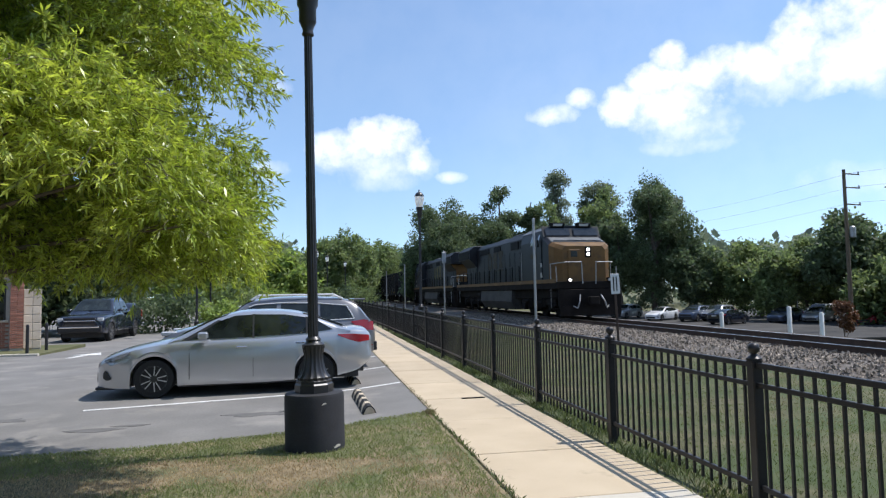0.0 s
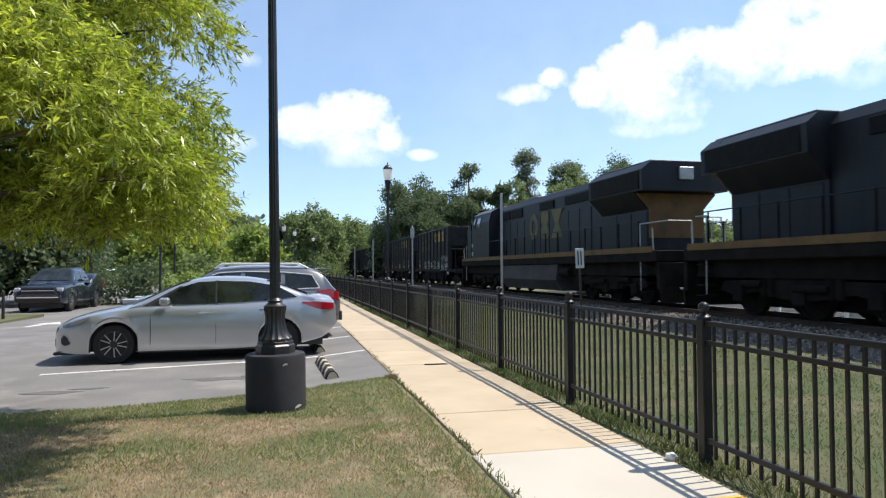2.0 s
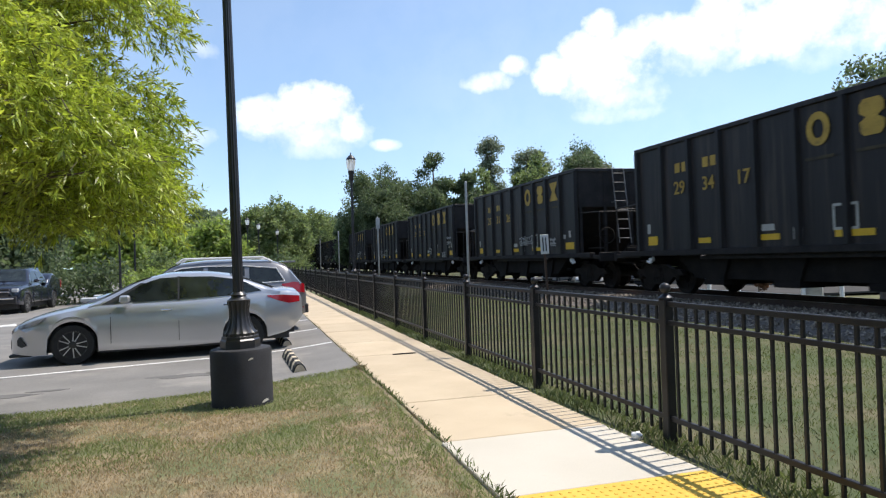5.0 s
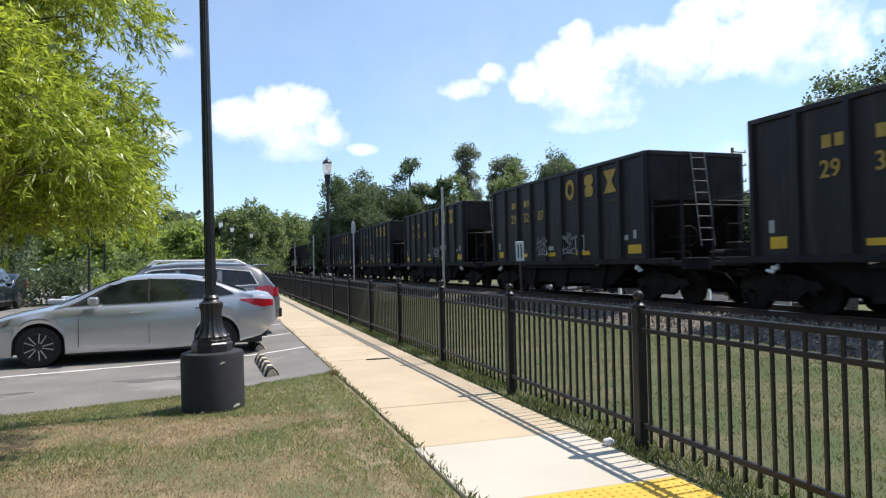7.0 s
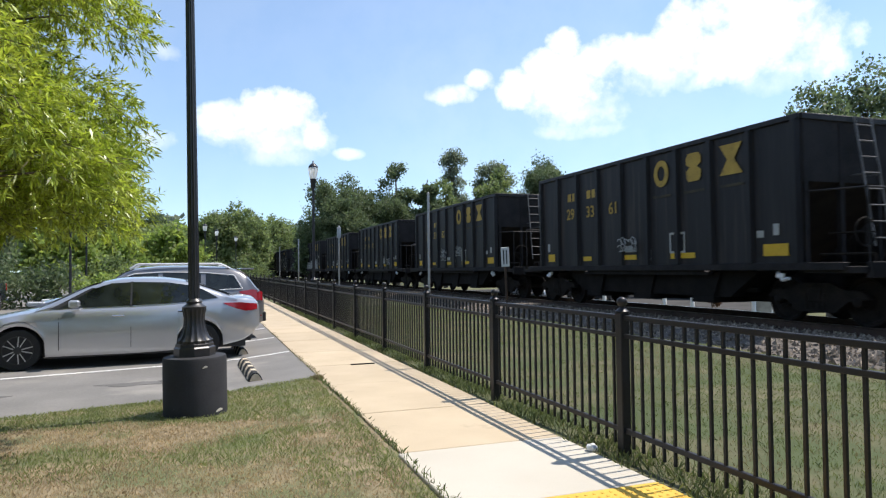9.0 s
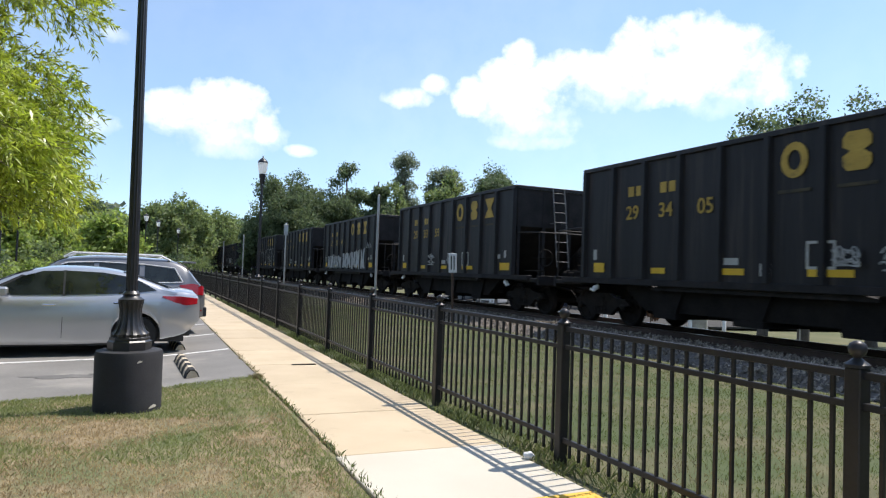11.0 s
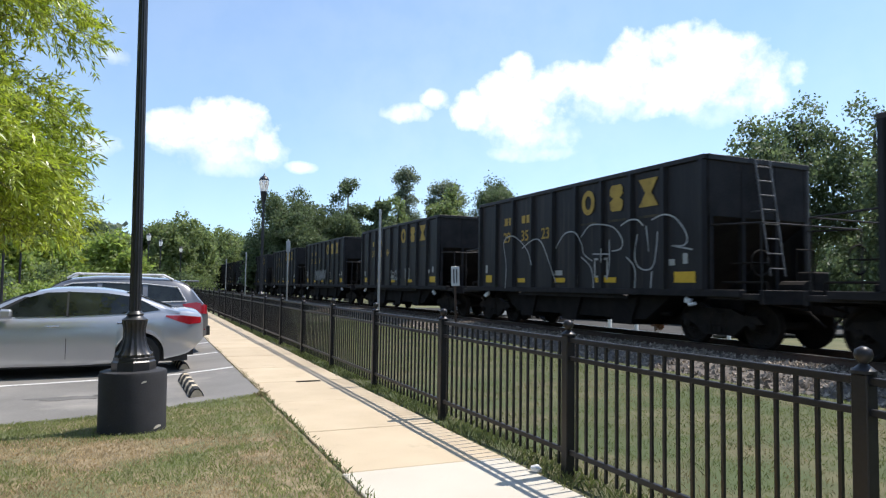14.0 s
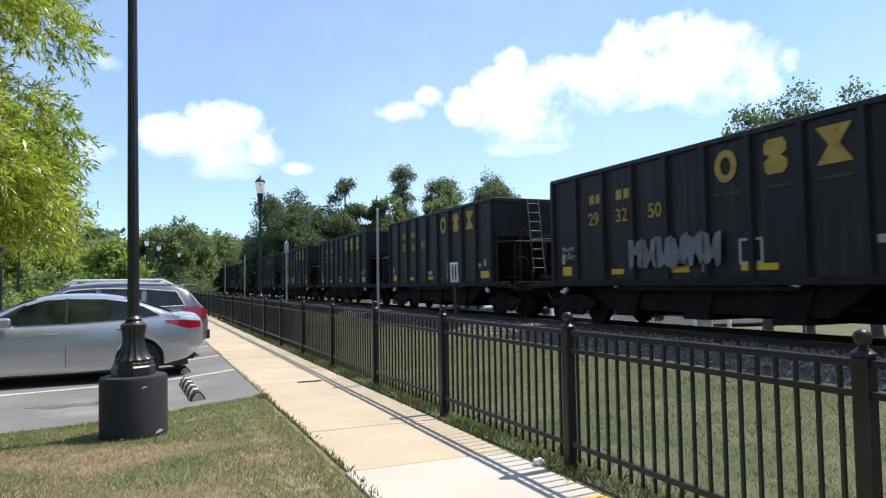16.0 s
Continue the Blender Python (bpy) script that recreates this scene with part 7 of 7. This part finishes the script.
def far_side():
    b = Build().prism([(24, 40), (70, 34), (85, 95), (26, 95)], -2.0, -1.87, "z")
    tagged(part("far_car_park", b, M["asphalt_dark"]), "grey asphalt car park beyond the railway", "car park", kind="structure")
    rows = [(29.2, 55.6, "car_white", SEDAN, 30), (30.6, 52.2, "car_blue", SUV, 34), (32.4, 51.8, "car_silver", SUV, 30), (33.4, 48.6, "car_navy", SEDAN, 205), (35.4, 47.4, "car_blue", SEDAN, 28), (37.6, 46.2, "car_silver", SEDAN, 30),
            (39.6, 48.4, "car_white", SUV, 30), (38.8, 42.3, "car_red", SEDAN, 24), (28.4, 61.0, "car_silver", SUV, 32), (35.0, 56.0, "car_white", SEDAN, 30)]
    names = {"car_white": "white", "car_blue": "slate blue", "car_silver": "silver", "car_navy": "dark navy", "car_red": "red"}
    for x, y, p, c, turn in rows:
        vehicle("sedan" if c is SEDAN else "suv", pose(x * 1.2, y * 1.2, -1.87, 0, 0, turn), names[p] + (" sedan" if c is SEDAN else " sport utility car") + " parked beyond the railway", coarse(c), M[p], "cars parked beyond the railway")
    for k, (x, y, top) in enumerate(((21.2, 27.4, 0.62), (22.2, 26.6, 0.35), (24.4, 25.0, 0.62), (26.0, 24.4, 0.28), (20.0, 30.8, 0.30))):
        z = height(x, y) - 0.14
        h = top - z
        t = thing("bollard", pose(x, y, z), "white painted steel bollard beyond the tracks", "bollard", "bollards beyond the tracks")
        part("bollard_body", Build().lathe([(0.10, 0), (0.10, h), (0.06, h + 0.05), (0.01, h + 0.06)], 12), M["sign_white"], t, smooth=40)
    z = height(25.2, 25.2) - 0.14
    h = 0.5 - z
    t = thing("equipment_cabinet", pose(25.2, 25.2, z, 0, 0, 40), "pale grey steel signal equipment cabinet", "cabinet")
    part("cabinet_body", Build().box(-0.5, 0.5, -0.35, 0.35, 0, h, 0.02), M["galv"], t)
    part("cabinet_roof", Build().box(-0.55, 0.55, -0.4, 0.4, h, h + 0.07, 0.02), M["galv"], t)
    part("cabinet_door", Build().box(-0.45, 0.45, -0.37, -0.35, 0.1, h - 0.07, 0.008), M["galv"], t)
    z = height(22.6, 17.6) - 0.14
    h = 1.02 - z
    t = thing("warning_sign", pose(22.6, 17.6, z, 0, 0, 45), "yellow-green diamond warning sign on a post", "sign")
    part("sign_post", Build().box(-0.03, 0.03, -0.02, 0.02, 0, h + 0.2), M["galv"], t)
    part("plate", Build().prism([(0, h - 0.42), (0.42, h), (0, h + 0.42), (-0.42, h)], -0.045, -0.025, "y"), M["sign_lime"], t)
    part("symbol_bar", Build().box(-0.05, 0.05, -0.05, -0.045, h - 0.2, h + 0.2), M["black"], t)


M["sign_lime"] = mat("fluorescent_yellow_green_sheet", (0.45, 0.62, 0.02), (0.52, 0.70, 0.03), 0.5, scale=5, fine=40)
far_side()


def station():
    """Brick corner of a building with a window, a capped brick pier and a pale block wall beside it."""
    t = thing("brick_building", pose(-10.2, 25.6, -0.05, 0, 0, 22), "red brick building corner with a dark window and stone base", "building")
    wall = part("wall", Build().box(-9.0, -1.05, 0.0, 0.3, -0.4, 3.0).box(-0.33, -0.2, 0.0, 0.3, -0.4, 3.0).box(-1.05, -0.33, 0.0, 0.3, -0.4, 0.95).box(-1.05, -0.33, 0.0, 0.3, 2.35, 3.0).box(-9.0, -0.2, 0.3, 4, -0.1, 3.0), M["mortar"], t)
    bm_ = Build().box(-0.098, 0.098, -0.012, 0.03, -0.0285, 0.0285, 0.004).mesh("brick")
    bm_.materials.append(M["brick"])
    for j in range(40):
        z = 0.03 + 0.067 * j
        for i in range(9):
            x = -2.0 + 0.208 * i + (0.104 if j % 2 else 0)
            if -1.15 < x < -0.23 and 0.92 < z < 2.38 or x > -0.3:
                continue
            q = new("brick", bm_)
            q.parent = wall
            q.matrix_basis = pose(x, -0.006, z)
    win = part("window", Build().box(-1.05, -0.33, 0.12, 0.15, 0.95, 2.35), M["window_dark"], t)
    part("window_frame", Build().box(-1.05, -0.99, 0.05, 0.16, 0.95, 2.35).box(-0.39, -0.33, 0.05, 0.16, 0.95, 2.35).box(-1.05, -0.33, 0.05, 0.16, 2.29, 2.35).box(-0.72, -0.66, 0.06, 0.15, 0.95, 2.35), M["trim_black"], win)
    part("window_sill", Build().box(-1.12, -0.26, -0.05, 0.16, 0.88, 0.95, 0.01), M["limestone"], win)
    part("roof", Build().prism([(-9.4, 3.0), (0.1, 3.0), (-0.9, 3.8), (-8.4, 3.8)], -0.3, 4.3, "y"), M["loco_grey"], t)
    pier = part("pier", Build().box(-0.2, 0.18, -0.28, 0.3, -0.1, 2.45), M["mortar"], t)
    for j in range(36):
        z = 0.03 + 0.067 * j
        for i in range(2):
            q = new("brick", bm_)
            q.parent = pier
            q.matrix_basis = pose(-0.11 + 0.20 * i, -0.285 - (0.004 if j % 2 else 0), z)
    part("pier_cap", Build().box(-0.28, 0.26, -0.36, 0.38, 2.45, 2.58, 0.02), M["limestone"], pier)
    wing = part("block_wall", Build().box(0.18, 0.72, -0.05, 0.3, -0.1, 2.02), M["mortar"], t)
    for j in range(7):
        for i in range(2):
            part("stone_block", Build().box(0.19 + 0.265 * i, 0.445 + 0.265 * i, -0.075, -0.04, -0.04 + 0.295 * j, 0.24 + 0.295 * j, 0.012), M["limestone"], wing)
    for x, y in ((-9.25, 24.0), (-9.15, 25.3)):
        p = thing("bollard", pose(x, y, -0.14), "short black steel bollard by the kerb", "bollard", "bollards by the building")
        part("bollard_body", Build().lathe([(0.05, 0), (0.05, 0.85), (0.055, 0.88), (0.03, 0.93), (0.005, 0.94)], 12), M["black_iron"], p, smooth=40)
    tagged(part("kerb", Build().box(-16, -8.75, 23.5, 23.65, -0.4, -0.12, 0.015), M["concrete_new"]), "pale concrete kerb by the building", "kerb", kind="structure")
    tagged(part("planting_bed", Build().box(-16, -8.75, 23.65, 28, -0.4, -0.135), M["field"]), "grassy bed in front of the brick building", "lawn", kind="structure")


station()


def litter():
    t = thing("stone", pose(2.86, 4.60, -0.005, 0, 0, 20), "small pale stone at the pavement's edge", "stone")
    b = bmesh.new()
    bmesh.ops.create_icosphere(b, subdivisions=2, radius=0.045)
    for v in b.verts:
        v.co *= 1 + 0.35 * noise.noise(v.co * 30)
        v.co.z *= 0.75
    me = bpy.data.meshes.new("stone_body")
    b.to_mesh(me)
    b.free()
    me.materials.append(M["sign_white"])
    part("stone_body", me, None, t, m=pose(0, 0, 0.03))


litter()


# ---- what moves: the train rolls towards -y ----
RUN = [(0.0, -60.6), (0.5, -51.9), (1.0, -43.2), (1.5, -34.5), (2.0, -25.8), (2.5, -17.2), (3.0, -8.6), (3.5, 0.0), (4.0, 8.4), (5.0, 25.2), (6.0, 42.0), (6.5, 50.4), (7.0, 58.7), (8.0, 75.5), (9.0, 92.2),
       (10.0, 109.0), (11.0, 125.7), (12.0, 142.4), (12.5, 150.75), (13.0, 159.1), (14.0, 175.8), (14.5, 184.1), (15.0, 192.3), (16.0, 208.7)]


def motions():
    for t, y, turn in MOVING:
        walk(t, [(s, pose(RAIL_X, y - d, RAIL_Z, 0, 0, turn)) for s, d in RUN])
    # the wheels of the engines and of the cars that come past roll with them
    at = [k / FPS for k in range(16 * FPS + 1)]
    gone = np.interp(at, [s for s, _ in RUN], [d for _, d in RUN])
    for t, _, turn in MOVING[:18]:
        for w in t.children_recursive:
            if w.name.startswith("wheelset"):
                r, way = w.location.z, 1 if turn == 0 else -1
                base = w.location.copy()
                walk(w, [(s, Matrix.Translation(base) @ Matrix.Rotation(way * d / r, 4, "X")) for s, d in zip(at, gone)])


motions()
